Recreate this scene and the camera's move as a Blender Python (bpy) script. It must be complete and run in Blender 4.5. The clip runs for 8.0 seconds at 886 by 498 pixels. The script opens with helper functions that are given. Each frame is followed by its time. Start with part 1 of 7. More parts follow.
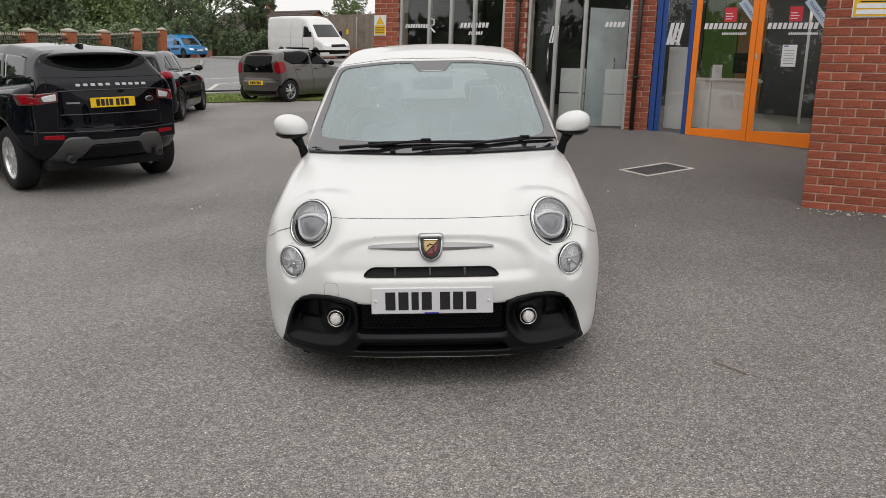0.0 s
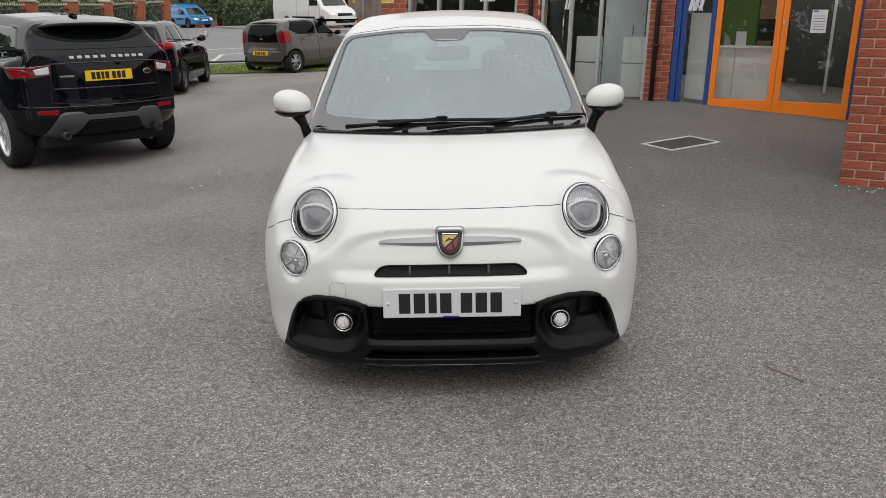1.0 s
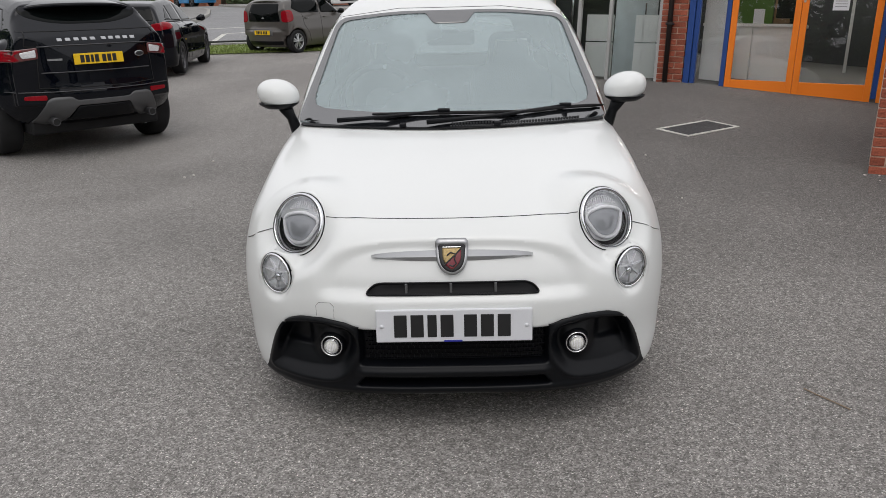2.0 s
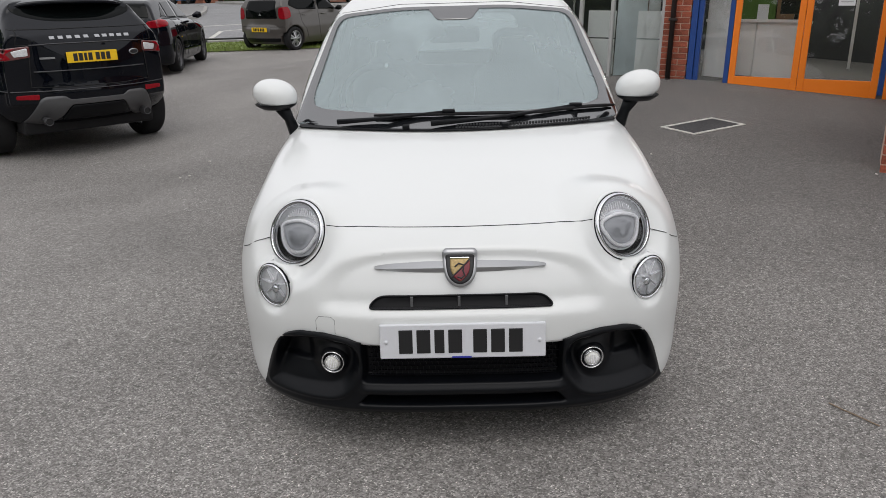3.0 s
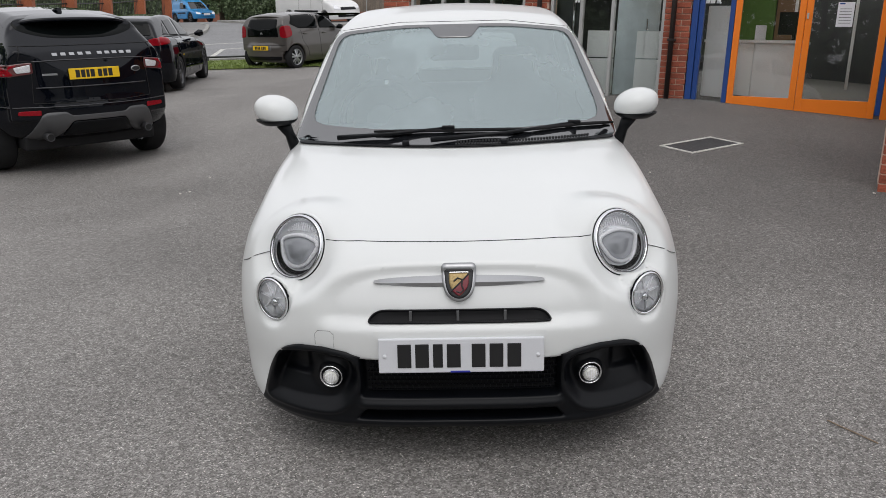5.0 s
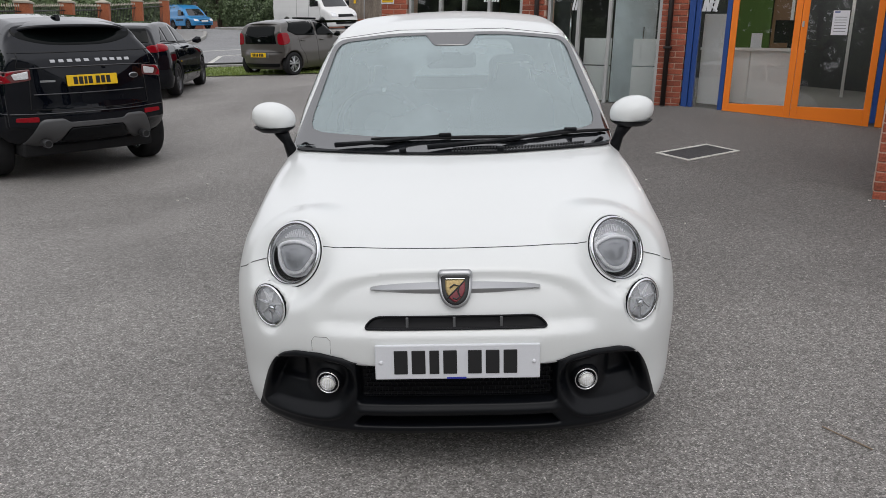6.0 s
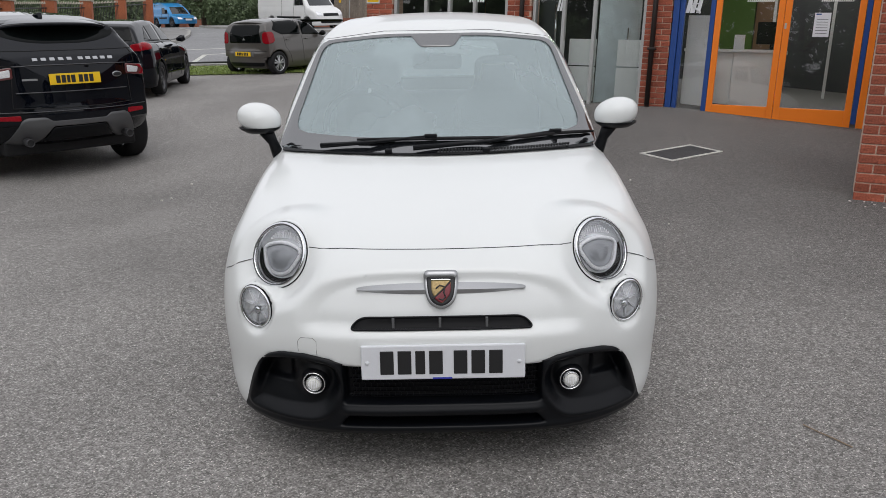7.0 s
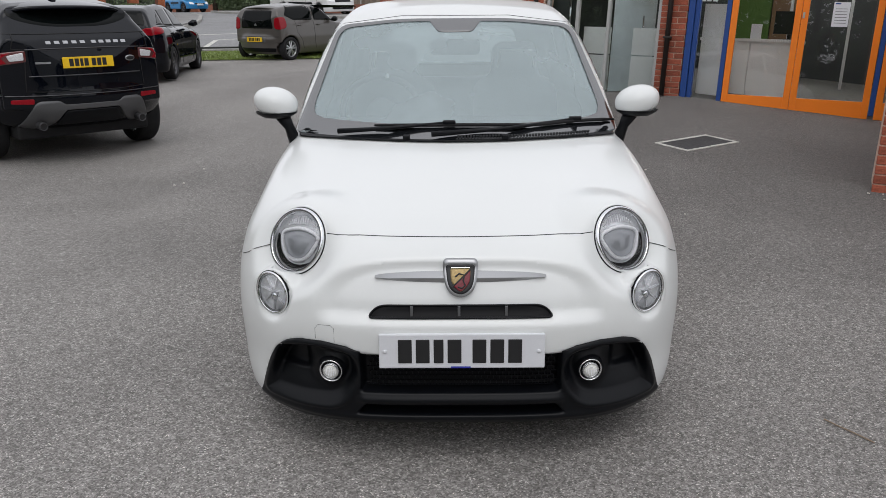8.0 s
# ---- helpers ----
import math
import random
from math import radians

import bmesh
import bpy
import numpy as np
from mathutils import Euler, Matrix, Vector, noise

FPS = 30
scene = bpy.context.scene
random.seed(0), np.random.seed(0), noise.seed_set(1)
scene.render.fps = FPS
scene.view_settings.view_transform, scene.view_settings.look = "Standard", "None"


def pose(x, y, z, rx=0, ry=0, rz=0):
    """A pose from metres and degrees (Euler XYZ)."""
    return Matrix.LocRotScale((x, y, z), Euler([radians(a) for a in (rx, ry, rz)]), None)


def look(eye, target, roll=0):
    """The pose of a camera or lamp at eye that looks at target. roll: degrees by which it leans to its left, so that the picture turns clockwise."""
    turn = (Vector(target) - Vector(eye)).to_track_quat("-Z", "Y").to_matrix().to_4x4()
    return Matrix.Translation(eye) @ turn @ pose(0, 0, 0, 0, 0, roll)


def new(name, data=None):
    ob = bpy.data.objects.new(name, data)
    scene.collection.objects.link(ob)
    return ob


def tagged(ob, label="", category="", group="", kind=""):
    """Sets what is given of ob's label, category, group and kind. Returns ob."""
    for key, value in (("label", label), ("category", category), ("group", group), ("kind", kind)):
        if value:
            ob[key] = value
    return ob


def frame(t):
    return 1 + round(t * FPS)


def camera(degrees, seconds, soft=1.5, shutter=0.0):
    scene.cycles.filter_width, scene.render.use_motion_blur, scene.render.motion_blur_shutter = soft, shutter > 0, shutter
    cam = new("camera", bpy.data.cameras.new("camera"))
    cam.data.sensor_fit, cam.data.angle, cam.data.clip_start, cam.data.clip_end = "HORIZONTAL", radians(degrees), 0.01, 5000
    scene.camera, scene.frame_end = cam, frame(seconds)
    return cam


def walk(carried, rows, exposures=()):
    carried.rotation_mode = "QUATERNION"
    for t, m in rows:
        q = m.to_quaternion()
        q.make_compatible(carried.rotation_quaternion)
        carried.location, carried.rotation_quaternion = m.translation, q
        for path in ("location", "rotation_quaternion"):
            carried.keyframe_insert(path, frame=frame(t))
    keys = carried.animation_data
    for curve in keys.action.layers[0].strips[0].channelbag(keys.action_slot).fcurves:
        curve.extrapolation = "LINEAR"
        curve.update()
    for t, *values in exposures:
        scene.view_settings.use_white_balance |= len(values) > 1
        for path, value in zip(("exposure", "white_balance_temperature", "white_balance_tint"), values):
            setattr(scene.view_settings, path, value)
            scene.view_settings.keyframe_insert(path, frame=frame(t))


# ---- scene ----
cam = camera(59.4, 8.0, soft=0.5)
METRES, EYE, TILT, LEAN, TURN = 1.044, 1.26, 0.0, 0.5, -8.3
ROWS = [
    (0.0, 0.0, 0.0, 0.0, 0.5, -11.2, -2.53),
    (0.5, -0.0567, 0.1622, 0.0265, 0.69, -12.22, -2.36),
    (1.0, -0.0485, 0.3806, 0.0112, 1.05, -13.39, -2.2),
    (1.5, -0.0132, 0.5782, 0.0382, 1.49, -14.41, -2.03),
    (3.0, -0.0685, 0.8731, 0.0475, 1.34, -15.18, -1.82),
    (3.5, -0.0711, 0.8743, 0.044, 1.14, -14.84, -1.87),
    (4.0, -0.0688, 0.8685, 0.0389, 1.19, -14.47, -2.0),
    (4.5, -0.068, 0.8639, 0.039, 1.36, -14.15, -2.12),
    (6.0, -0.0648, 0.8495, 0.043, 1.17, -13.34, -2.19),
    (6.5, -0.0625, 0.8408, 0.0457, 0.64, -13.24, -2.25),
    (7.0, -0.066, 0.8396, 0.0493, 0.12, -13.33, -2.42),
    (7.5, -0.0792, 0.8371, 0.0403, 0.17, -13.64, -2.67),
    (8.0, -0.0989, 0.8679, 0.0393, 0.89, -14.23, -2.92),
]
walk(cam, [(t, pose(0, 0, EYE, TILT, LEAN, TURN) @ pose(METRES * x, METRES * y, METRES * z, 90 + pitch, roll, yaw)) for t, x, y, z, yaw, pitch, roll in ROWS],
     exposures=[(0.0, -0.08, 6850, 10), (1.0, -0.1, 6750, 10), (1.7, -0.12, 6620, 10), (3.0, -0.14, 6560, 10), (8.0, -0.15, 6420, 10)])

# ---- light: a bright overcast day ----
SUN_UP, SUN_ROUND = radians(58), radians(190)
world = bpy.data.worlds.new("sky")
scene.world = world
world.use_nodes = True
wn, wl = world.node_tree.nodes, world.node_tree.links
sky = wn.new("ShaderNodeTexSky")
sky.sky_type, sky.sun_disc = "NISHITA", False
sky.sun_elevation, sky.sun_rotation = SUN_UP, SUN_ROUND
sky.air_density, sky.dust_density, sky.ozone_density = 1.0, 4.0, 1.0
grey = wn.new("ShaderNodeHueSaturation")
grey.inputs["Saturation"].default_value = 0.38
wl.new(sky.outputs[0], grey.inputs["Color"])
cloud = wn.new("ShaderNodeMix")
cloud.data_type = "RGBA"
cloud.inputs["Factor"].default_value = 0.75
# the overcast sky, brighter overhead than at the horizon
way, height, fall, veil = wn.new("ShaderNodeTexCoord"), wn.new("ShaderNodeSeparateXYZ"), wn.new("ShaderNodeMapRange"), wn.new("ShaderNodeVectorMath")
wl.new(way.outputs["Generated"], height.inputs[0])
wl.new(height.outputs["Z"], fall.inputs["Value"])
fall.inputs["To Min"].default_value, fall.inputs["To Max"].default_value = 0.95, 1.08
veil.operation = "SCALE"
veil.inputs[0].default_value = (6.6, 6.6, 6.85)
wl.new(fall.outputs[0], veil.inputs["Scale"])
for socket in cloud.inputs:
    if socket.type == "RGBA" and socket.name == "A":
        wl.new(grey.outputs[0], socket)
    if socket.type == "RGBA" and socket.name == "B":
        wl.new(veil.outputs[0], socket)
for socket in cloud.outputs:
    if socket.type == "RGBA":
        wl.new(socket, wn["Background"].inputs["Color"])
wn["Background"].inputs["Strength"].default_value = 0.178
sun = new("sun", bpy.data.lights.new("sun", "SUN"))
sun.data.energy, sun.data.angle, sun.data.color = 0.4, radians(40), (1.0, 0.99, 0.97)
sun.matrix_world = look((0, 0, 0), (-math.sin(SUN_ROUND) * math.cos(SUN_UP), -math.cos(SUN_ROUND) * math.cos(SUN_UP), -math.sin(SUN_UP)))


# ---- materials ----
def material(name, color, rough=0.5, metal=0.0, grain=0.0, scale=20.0, bump=0.0, stain=0.0, stain_scale=1.5, coat=0.0, emit=0.0, random_value=0.0, spec=0.5):
    """A Principled material with fine grain, broad stains and relief, in metres of the object."""
    m = bpy.data.materials.new(name)
    m.use_nodes = True
    n, l = m.node_tree.nodes, m.node_tree.links
    b = n["Principled BSDF"]
    b.inputs["Base Color"].default_value = (*color, 1)
    b.inputs["Roughness"].default_value, b.inputs["Metallic"].default_value = rough, metal
    b.inputs["Coat Weight"].default_value, b.inputs["Coat Roughness"].default_value = coat, 0.03
    b.inputs["Specular IOR Level"].default_value = spec
    if emit:
        b.inputs["Emission Color"].default_value = (*color, 1)
        b.inputs["Emission Strength"].default_value = emit
    if not (grain or stain or bump or random_value):
        return m
    at = n.new("ShaderNodeTexCoord")
    value = n.new("ShaderNodeValue")
    value.outputs[0].default_value = 1.0
    out = value.outputs[0]

    def noisy(size, amount, detail):
        nonlocal out
        t = n.new("ShaderNodeTexNoise")
        t.inputs["Scale"].default_value, t.inputs["Detail"].default_value = size, detail
        l.new(at.outputs["Object"], t.inputs["Vector"])
        r = n.new("ShaderNodeMapRange")
        r.inputs["From Min"].default_value, r.inputs["From Max"].default_value = 0.25, 0.75
        r.inputs["To Min"].default_value, r.inputs["To Max"].default_value = 1 - amount, 1 + amount
        l.new(t.outputs["Fac"], r.inputs["Value"])
        k = n.new("ShaderNodeMath")
        k.operation = "MULTIPLY"
        l.new(out, k.inputs[0])
        l.new(r.outputs[0], k.inputs[1])
        out = k.outputs[0]
        return t

    fine = noisy(scale, grain, 3.0)
    if stain:
        noisy(stain_scale, stain, 4.0)
    if random_value:
        info = n.new("ShaderNodeObjectInfo")
        r = n.new("ShaderNodeMapRange")
        r.inputs["To Min"].default_value, r.inputs["To Max"].default_value = 1 - random_value, 1 + random_value
        l.new(info.outputs["Random"], r.inputs["Value"])
        k = n.new("ShaderNodeMath")
        k.operation = "MULTIPLY"
        l.new(out, k.inputs[0])
        l.new(r.outputs[0], k.inputs[1])
        out = k.outputs[0]
    mix = n.new("ShaderNodeVectorMath")
    mix.operation = "SCALE"
    mix.inputs[0].default_value = color
    l.new(out, mix.inputs["Scale"])
    l.new(mix.outputs[0], b.inputs["Base Color"])
    if bump:
        p = n.new("ShaderNodeBump")
        p.inputs["Strength"].default_value, p.inputs["Distance"].default_value = 1.0, bump
        l.new(fine.outputs["Fac"], p.inputs["Height"])
        l.new(p.outputs[0], b.inputs["Normal"])
    return m


def glass(name, tint, gloss=(1.0, 1.0, 1.0), rough=0.0, ior=1.6):
    """A thin pane: tinted see-through, mirrored by Fresnel."""
    m = bpy.data.materials.new(name)
    m.use_nodes = True
    n, l = m.node_tree.nodes, m.node_tree.links
    n.remove(n["Principled BSDF"])
    clear, shine, mix, fres = n.new("ShaderNodeBsdfTransparent"), n.new("ShaderNodeBsdfGlossy"), n.new("ShaderNodeMixShader"), n.new("ShaderNodeFresnel")
    clear.inputs["Color"].default_value = (*tint, 1)
    shine.inputs["Roughness"].default_value = rough
    shine.inputs["Color"].default_value = (*gloss, 1)
    fres.inputs["IOR"].default_value = ior
    l.new(fres.outputs[0], mix.inputs[0])
    l.new(clear.outputs[0], mix.inputs[1])
    l.new(shine.outputs[0], mix.inputs[2])
    l.new(mix.outputs[0], n["Material Output"].inputs["Surface"])
    return m


WHITE_PAINT = material("white_paint", (0.745, 0.76, 0.75), 0.3, coat=0.4, grain=0.02, scale=900, stain=0.015, stain_scale=2)
BLACK_PAINT = material("black_paint", (0.003, 0.004, 0.007), 0.02, grain=0.1, scale=500, stain=0.1, spec=0.3)
GREY_PAINT = material("grey_paint", (0.088, 0.08, 0.073), 0.32, metal=0.25, coat=0.5, grain=0.06, scale=500, stain=0.05)
VAN_WHITE = material("van_white", (0.74, 0.74, 0.73), 0.35, coat=0.4, grain=0.02, scale=60, stain=0.04)
VAN_BLUE = material("van_blue", (0.02, 0.24, 0.55), 0.3, coat=0.8, grain=0.03, scale=60, stain=0.05)
SATIN_BLACK = material("satin_black", (0.003, 0.0036, 0.0052), 0.38, grain=0.1, scale=300, bump=0.0002, spec=0.22)
GRILLE_BLACK = material("grille_black", (0.006, 0.006, 0.007), 0.6, grain=0.1, scale=200, spec=0.2)
RUBBER = material("rubber", (0.014, 0.014, 0.015), 0.8, grain=0.2, scale=150, bump=0.0006, stain=0.2, stain_scale=8, spec=0.3)
TRIM_GREY = material("trim_grey", (0.1, 0.102, 0.105), 0.55, grain=0.08, scale=250, stain=0.06)
CHROME = material("chrome", (0.78, 0.79, 0.8), 0.12, metal=1.0, grain=0.03, scale=100)
SILVER = material("silver", (0.42, 0.425, 0.435), 0.33, metal=0.85, grain=0.03, scale=300)
ALLOY = material("alloy", (0.45, 0.46, 0.47), 0.3, metal=0.9, grain=0.05, scale=100)
BRIGHT_ALLOY = material("bright_alloy", (0.72, 0.73, 0.74), 0.22, metal=0.9, grain=0.05, scale=100)
DARK_ALLOY = material("dark_alloy", (0.1, 0.1, 0.105), 0.35, metal=0.7, grain=0.05, scale=100)
LAMP_GLASS = glass("lamp_glass", (0.97, 0.975, 0.98), ior=1.45)
LAMP_INNER = material("lamp_inner", (0.82, 0.83, 0.85), 0.25, metal=0.25, grain=0.15, scale=70)
RED_LENS = material("red_lens", (0.27, 0.003, 0.01), 0.2, coat=0.1, grain=0.2, scale=60, spec=0.25)
WINDSCREEN = glass("windscreen_glass", (0.82, 0.91, 0.91), (0.9, 1.0, 1.0), ior=2.6)
CAR_GLASS = glass("car_glass", (0.92, 0.95, 0.94))
FILMED_GLASS = glass("filmed_glass", (0.85, 0.9, 0.89))


def film_over(m, color, share, kind="ShaderNodeBsdfTranslucent"):
    """A thin pale film mixed into a pane: it scatters the daylight."""
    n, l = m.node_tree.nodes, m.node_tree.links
    scatter, coat = n.new(kind), n.new("ShaderNodeMixShader")
    scatter.inputs["Color"].default_value = (*color, 1)
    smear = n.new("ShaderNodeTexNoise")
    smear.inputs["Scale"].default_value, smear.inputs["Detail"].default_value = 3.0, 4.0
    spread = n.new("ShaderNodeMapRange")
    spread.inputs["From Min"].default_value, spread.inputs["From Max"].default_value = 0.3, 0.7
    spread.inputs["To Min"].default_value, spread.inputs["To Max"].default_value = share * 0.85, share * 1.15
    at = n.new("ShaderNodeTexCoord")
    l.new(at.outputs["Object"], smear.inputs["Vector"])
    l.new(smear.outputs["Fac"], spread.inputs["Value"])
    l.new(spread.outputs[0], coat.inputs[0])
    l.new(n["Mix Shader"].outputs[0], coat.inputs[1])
    l.new(scatter.outputs[0], coat.inputs[2])
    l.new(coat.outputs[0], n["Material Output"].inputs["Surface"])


film_over(FILMED_GLASS, (0.75, 0.85, 0.84), 0.17)
film_over(WINDSCREEN, (0.68, 0.81, 0.84), 0.27, "ShaderNodeBsdfDiffuse")
DARK_GLASS = material("privacy_glass", (0.003, 0.004, 0.004), 0.03, grain=0.1, scale=5, spec=0.12)
SKY_GLASS = material("tinted_side_glass", (0.012, 0.014, 0.016), 0.03, grain=0.1, scale=5, spec=0.9)
FRIT = material("black_glass_border", (0.01, 0.011, 0.013), 0.08, grain=0.05, scale=200)
FRIT.node_tree.nodes["Principled BSDF"].inputs["IOR"].default_value = 2.8
PLATE_WHITE = material("plate_white", (0.7, 0.71, 0.74), 0.35, grain=0.02, scale=200)
PLATE_YELLOW = material("plate_yellow", (0.9, 0.57, 0.01), 0.35, grain=0.03, scale=200)
INK = material("black_ink", (0.012, 0.012, 0.013), 0.5, grain=0.05, scale=200)
BLUE_INK = material("blue_ink", (0.03, 0.04, 0.4), 0.5, grain=0.05, scale=200)
CABIN = material("cabin_trim", (0.07, 0.072, 0.075), 0.75, grain=0.15, scale=120, bump=0.0004)
SEAT = material("seat_leather", (0.075, 0.075, 0.08), 0.45, grain=0.15, scale=90, bump=0.0008)
BRICK = material("brick_face", (0.3, 0.078, 0.043), 0.85, grain=0.38, scale=60, bump=0.006, stain=0.22, stain_scale=9, random_value=0.2)
MORTAR = material("mortar", (0.54, 0.38, 0.3), 0.95, grain=0.2, scale=90, bump=0.002, stain=0.15)
FENCE_BRICK = material("orange_brick", (0.32, 0.1, 0.045), 0.9, grain=0.25, scale=30, bump=0.003, stain=0.2, random_value=0.1)
ORANGE = material("orange_powder_coat", (0.95, 0.235, 0.01), 0.4, grain=0.03, scale=150, stain=0.05)
BLUE_FRAME = material("blue_powder_coat", (0.012, 0.06, 0.26), 0.4, grain=0.05, scale=150, stain=0.08)
ALUMINIUM = material("silver_frame", (0.5, 0.5, 0.49), 0.4, metal=0.5, grain=0.05, scale=150, stain=0.06)
DARK_PIPE = material("brown_pipe", (0.02, 0.013, 0.011), 0.45, grain=0.1, scale=60)
SHOP_GLASS = glass("shop_glass", (0.97, 0.985, 0.985), ior=1.5)
FROSTED = material("frosted_panel", (0.6, 0.67, 0.69), 0.3, grain=0.1, scale=8, stain=0.15)
PANEL_WHITE = material("white_panel", (0.86, 0.87, 0.85), 0.4, grain=0.02, scale=40, stain=0.05)
PLASTER = material("plaster", (0.6, 0.6, 0.58), 0.8, grain=0.04, scale=40, stain=0.08)
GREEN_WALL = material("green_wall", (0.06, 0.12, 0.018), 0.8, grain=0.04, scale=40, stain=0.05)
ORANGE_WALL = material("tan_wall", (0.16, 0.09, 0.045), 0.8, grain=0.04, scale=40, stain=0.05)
TILE = material("shop_floor", (0.2, 0.2, 0.2), 0.25, grain=0.06, scale=20, stain=0.1)
# glow of the unseen tubes added as fill inside the showroom
FILL_TUBE = material("fill_tube", (1.0, 0.98, 0.94), 0.5, emit=52.0)
WHITE_LINE = material("white_line", (0.55, 0.54, 0.5), 0.8, grain=0.35, scale=60, bump=0.001, stain=0.3, stain_scale=5)
VINYL = material("white_vinyl", (0.75, 0.76, 0.77), 0.5, grain=0.03, scale=80)
PAPER = material("paper", (0.78, 0.79, 0.82), 0.7, grain=0.03, scale=60)
RED_CARD = material("red_card", (0.6, 0.03, 0.05), 0.6, grain=0.05, scale=60)
SIGN_YELLOW = material("sign_yellow", (0.8, 0.48, 0.01), 0.5, grain=0.03, scale=40, stain=0.05)
BANNER = material("pale_blue_banner", (0.5, 0.6, 0.7), 0.6, grain=0.05, scale=40)
IRON = material("black_iron", (0.012, 0.013, 0.013), 0.5, grain=0.15, scale=50)
TIMBER = material("weathered_timber", (0.2, 0.165, 0.13), 0.85, grain=0.3, scale=12, bump=0.002, stain=0.2, random_value=0.15)
ROOF_TILE = material("roof_tile", (0.075, 0.06, 0.052), 0.9, grain=0.2, scale=10, stain=0.2, random_value=0.1)
HOUSE_BRICK = material("house_brick", (0.27, 0.11, 0.07), 0.9, grain=0.2, scale=14, stain=0.12)
CAP_STONE = material("cap_stone", (0.4, 0.36, 0.3), 0.9, grain=0.15, scale=20, stain=0.15)
TWIG = material("twig", (0.26, 0.19, 0.13), 0.9, grain=0.2, scale=200)
BARK = material("bark", (0.09, 0.07, 0.05), 0.95, grain=0.3, scale=14, bump=0.01)


def leaf_material(name, color):
    m = material(name, color, 0.65, grain=0.35, scale=9.0, stain=0.25, stain_scale=0.5, random_value=0.15)
    return m


LEAF = leaf_material("leaf_green", (0.13, 0.185, 0.06))
LEAF_DARK = leaf_material("leaf_dark_green", (0.11, 0.155, 0.07))
LEAF_BROWN = leaf_material("leaf_olive", (0.15, 0.145, 0.06))
GRASS = material("grass_blades", (0.15, 0.2, 0.045), 0.85, grain=0.4, scale=8, stain=0.25, stain_scale=1.5)


def asphalt(name, dark, light, size, patch, shop_shade=None):
    """Worn tarmac: pale stones in dark binder, with broad worn and damp areas."""
    m = bpy.data.materials.new(name)
    m.use_nodes = True
    n, l = m.node_tree.nodes, m.node_tree.links
    b = n["Principled BSDF"]
    b.inputs["Roughness"].default_value = 0.75
    b.inputs["Specular IOR Level"].default_value = 0.3
    at = n.new("ShaderNodeTexCoord")
    stones = n.new("ShaderNodeTexVoronoi")
    stones.inputs["Scale"].default_value = size
    l.new(at.outputs["Object"], stones.inputs["Vector"])
    fine = n.new("ShaderNodeTexNoise")
    fine.inputs["Scale"].default_value, fine.inputs["Detail"].default_value = size * 1.6, 3.0
    l.new(at.outputs["Object"], fine.inputs["Vector"])
    broad = n.new("ShaderNodeTexNoise")
    broad.inputs["Scale"].default_value, broad.inputs["Detail"].default_value = 0.55, 5.0
    l.new(at.outputs["Object"], broad.inputs["Vector"])
    tone = n.new("ShaderNodeMapRange")
    tone.inputs["From Min"].default_value, tone.inputs["From Max"].default_value = 0.3, 0.7
    tone.inputs["To Min"].default_value, tone.inputs["To Max"].default_value = 1 - patch, 1 + patch
    l.new(broad.outputs["Fac"], tone.inputs["Value"])
    # clusters of stones a few centimetres across
    cluster, worn, tones = n.new("ShaderNodeTexNoise"), n.new("ShaderNodeMapRange"), n.new("ShaderNodeMath")
    cluster.inputs["Scale"].default_value, cluster.inputs["Detail"].default_value = size * 0.22, 2.0
    l.new(at.outputs["Object"], cluster.inputs["Vector"])
    worn.inputs["From Min"].default_value, worn.inputs["From Max"].default_value = 0.3, 0.7
    worn.inputs["To Min"].default_value, worn.inputs["To Max"].default_value = 0.8, 1.2
    l.new(cluster.outputs["Fac"], worn.inputs["Value"])
    tones.operation = "MULTIPLY"
    l.new(tone.outputs[0], tones.inputs[0])
    l.new(worn.outputs[0], tones.inputs[1])
    split = n.new("ShaderNodeSeparateColor")
    l.new(stones.outputs["Color"], split.inputs[0])
    ramp = n.new("ShaderNodeValToRGB")
    ramp.color_ramp.elements[0].position, ramp.color_ramp.elements[0].color = 0.28, (*dark, 1)
    ramp.color_ramp.elements[1].position, ramp.color_ramp.elements[1].color = 0.97, (*light, 1)
    for place, share in ((0.62, 0.15), (0.84, 0.28)):
        ramp.color_ramp.elements.new(place).color = (*[a + share * (b - a) for a, b in zip(dark, light)], 1)
    add = n.new("ShaderNodeMath")
    add.operation = "MULTIPLY_ADD"
    add.inputs[1].default_value, add.inputs[2].default_value = 0.6, 0.0
    l.new(split.outputs[0], add.inputs[0])
    more = n.new("ShaderNodeMath")
    more.operation = "MULTIPLY_ADD"
    more.inputs[1].default_value = 0.55
    l.new(fine.outputs["Fac"], more.inputs[0])
    l.new(add.outputs[0], more.inputs[2])
    l.new(more.outputs[0], ramp.inputs[0])
    mix = n.new("ShaderNodeVectorMath")
    mix.operation = "SCALE"
    l.new(ramp.outputs[0], mix.inputs[0])
    l.new(tones.outputs[0], mix.inputs["Scale"])
    if shop_shade:
        # shade on the ramp before the shop, put into the colour, ragged edge
        px, py, way, reach = shop_shade
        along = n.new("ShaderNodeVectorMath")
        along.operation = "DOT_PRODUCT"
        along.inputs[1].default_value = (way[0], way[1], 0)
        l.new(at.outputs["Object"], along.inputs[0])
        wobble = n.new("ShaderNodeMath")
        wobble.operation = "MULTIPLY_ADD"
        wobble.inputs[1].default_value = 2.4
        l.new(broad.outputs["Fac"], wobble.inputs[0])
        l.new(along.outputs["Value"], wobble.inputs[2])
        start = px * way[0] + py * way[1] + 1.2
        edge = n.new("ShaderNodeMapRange")
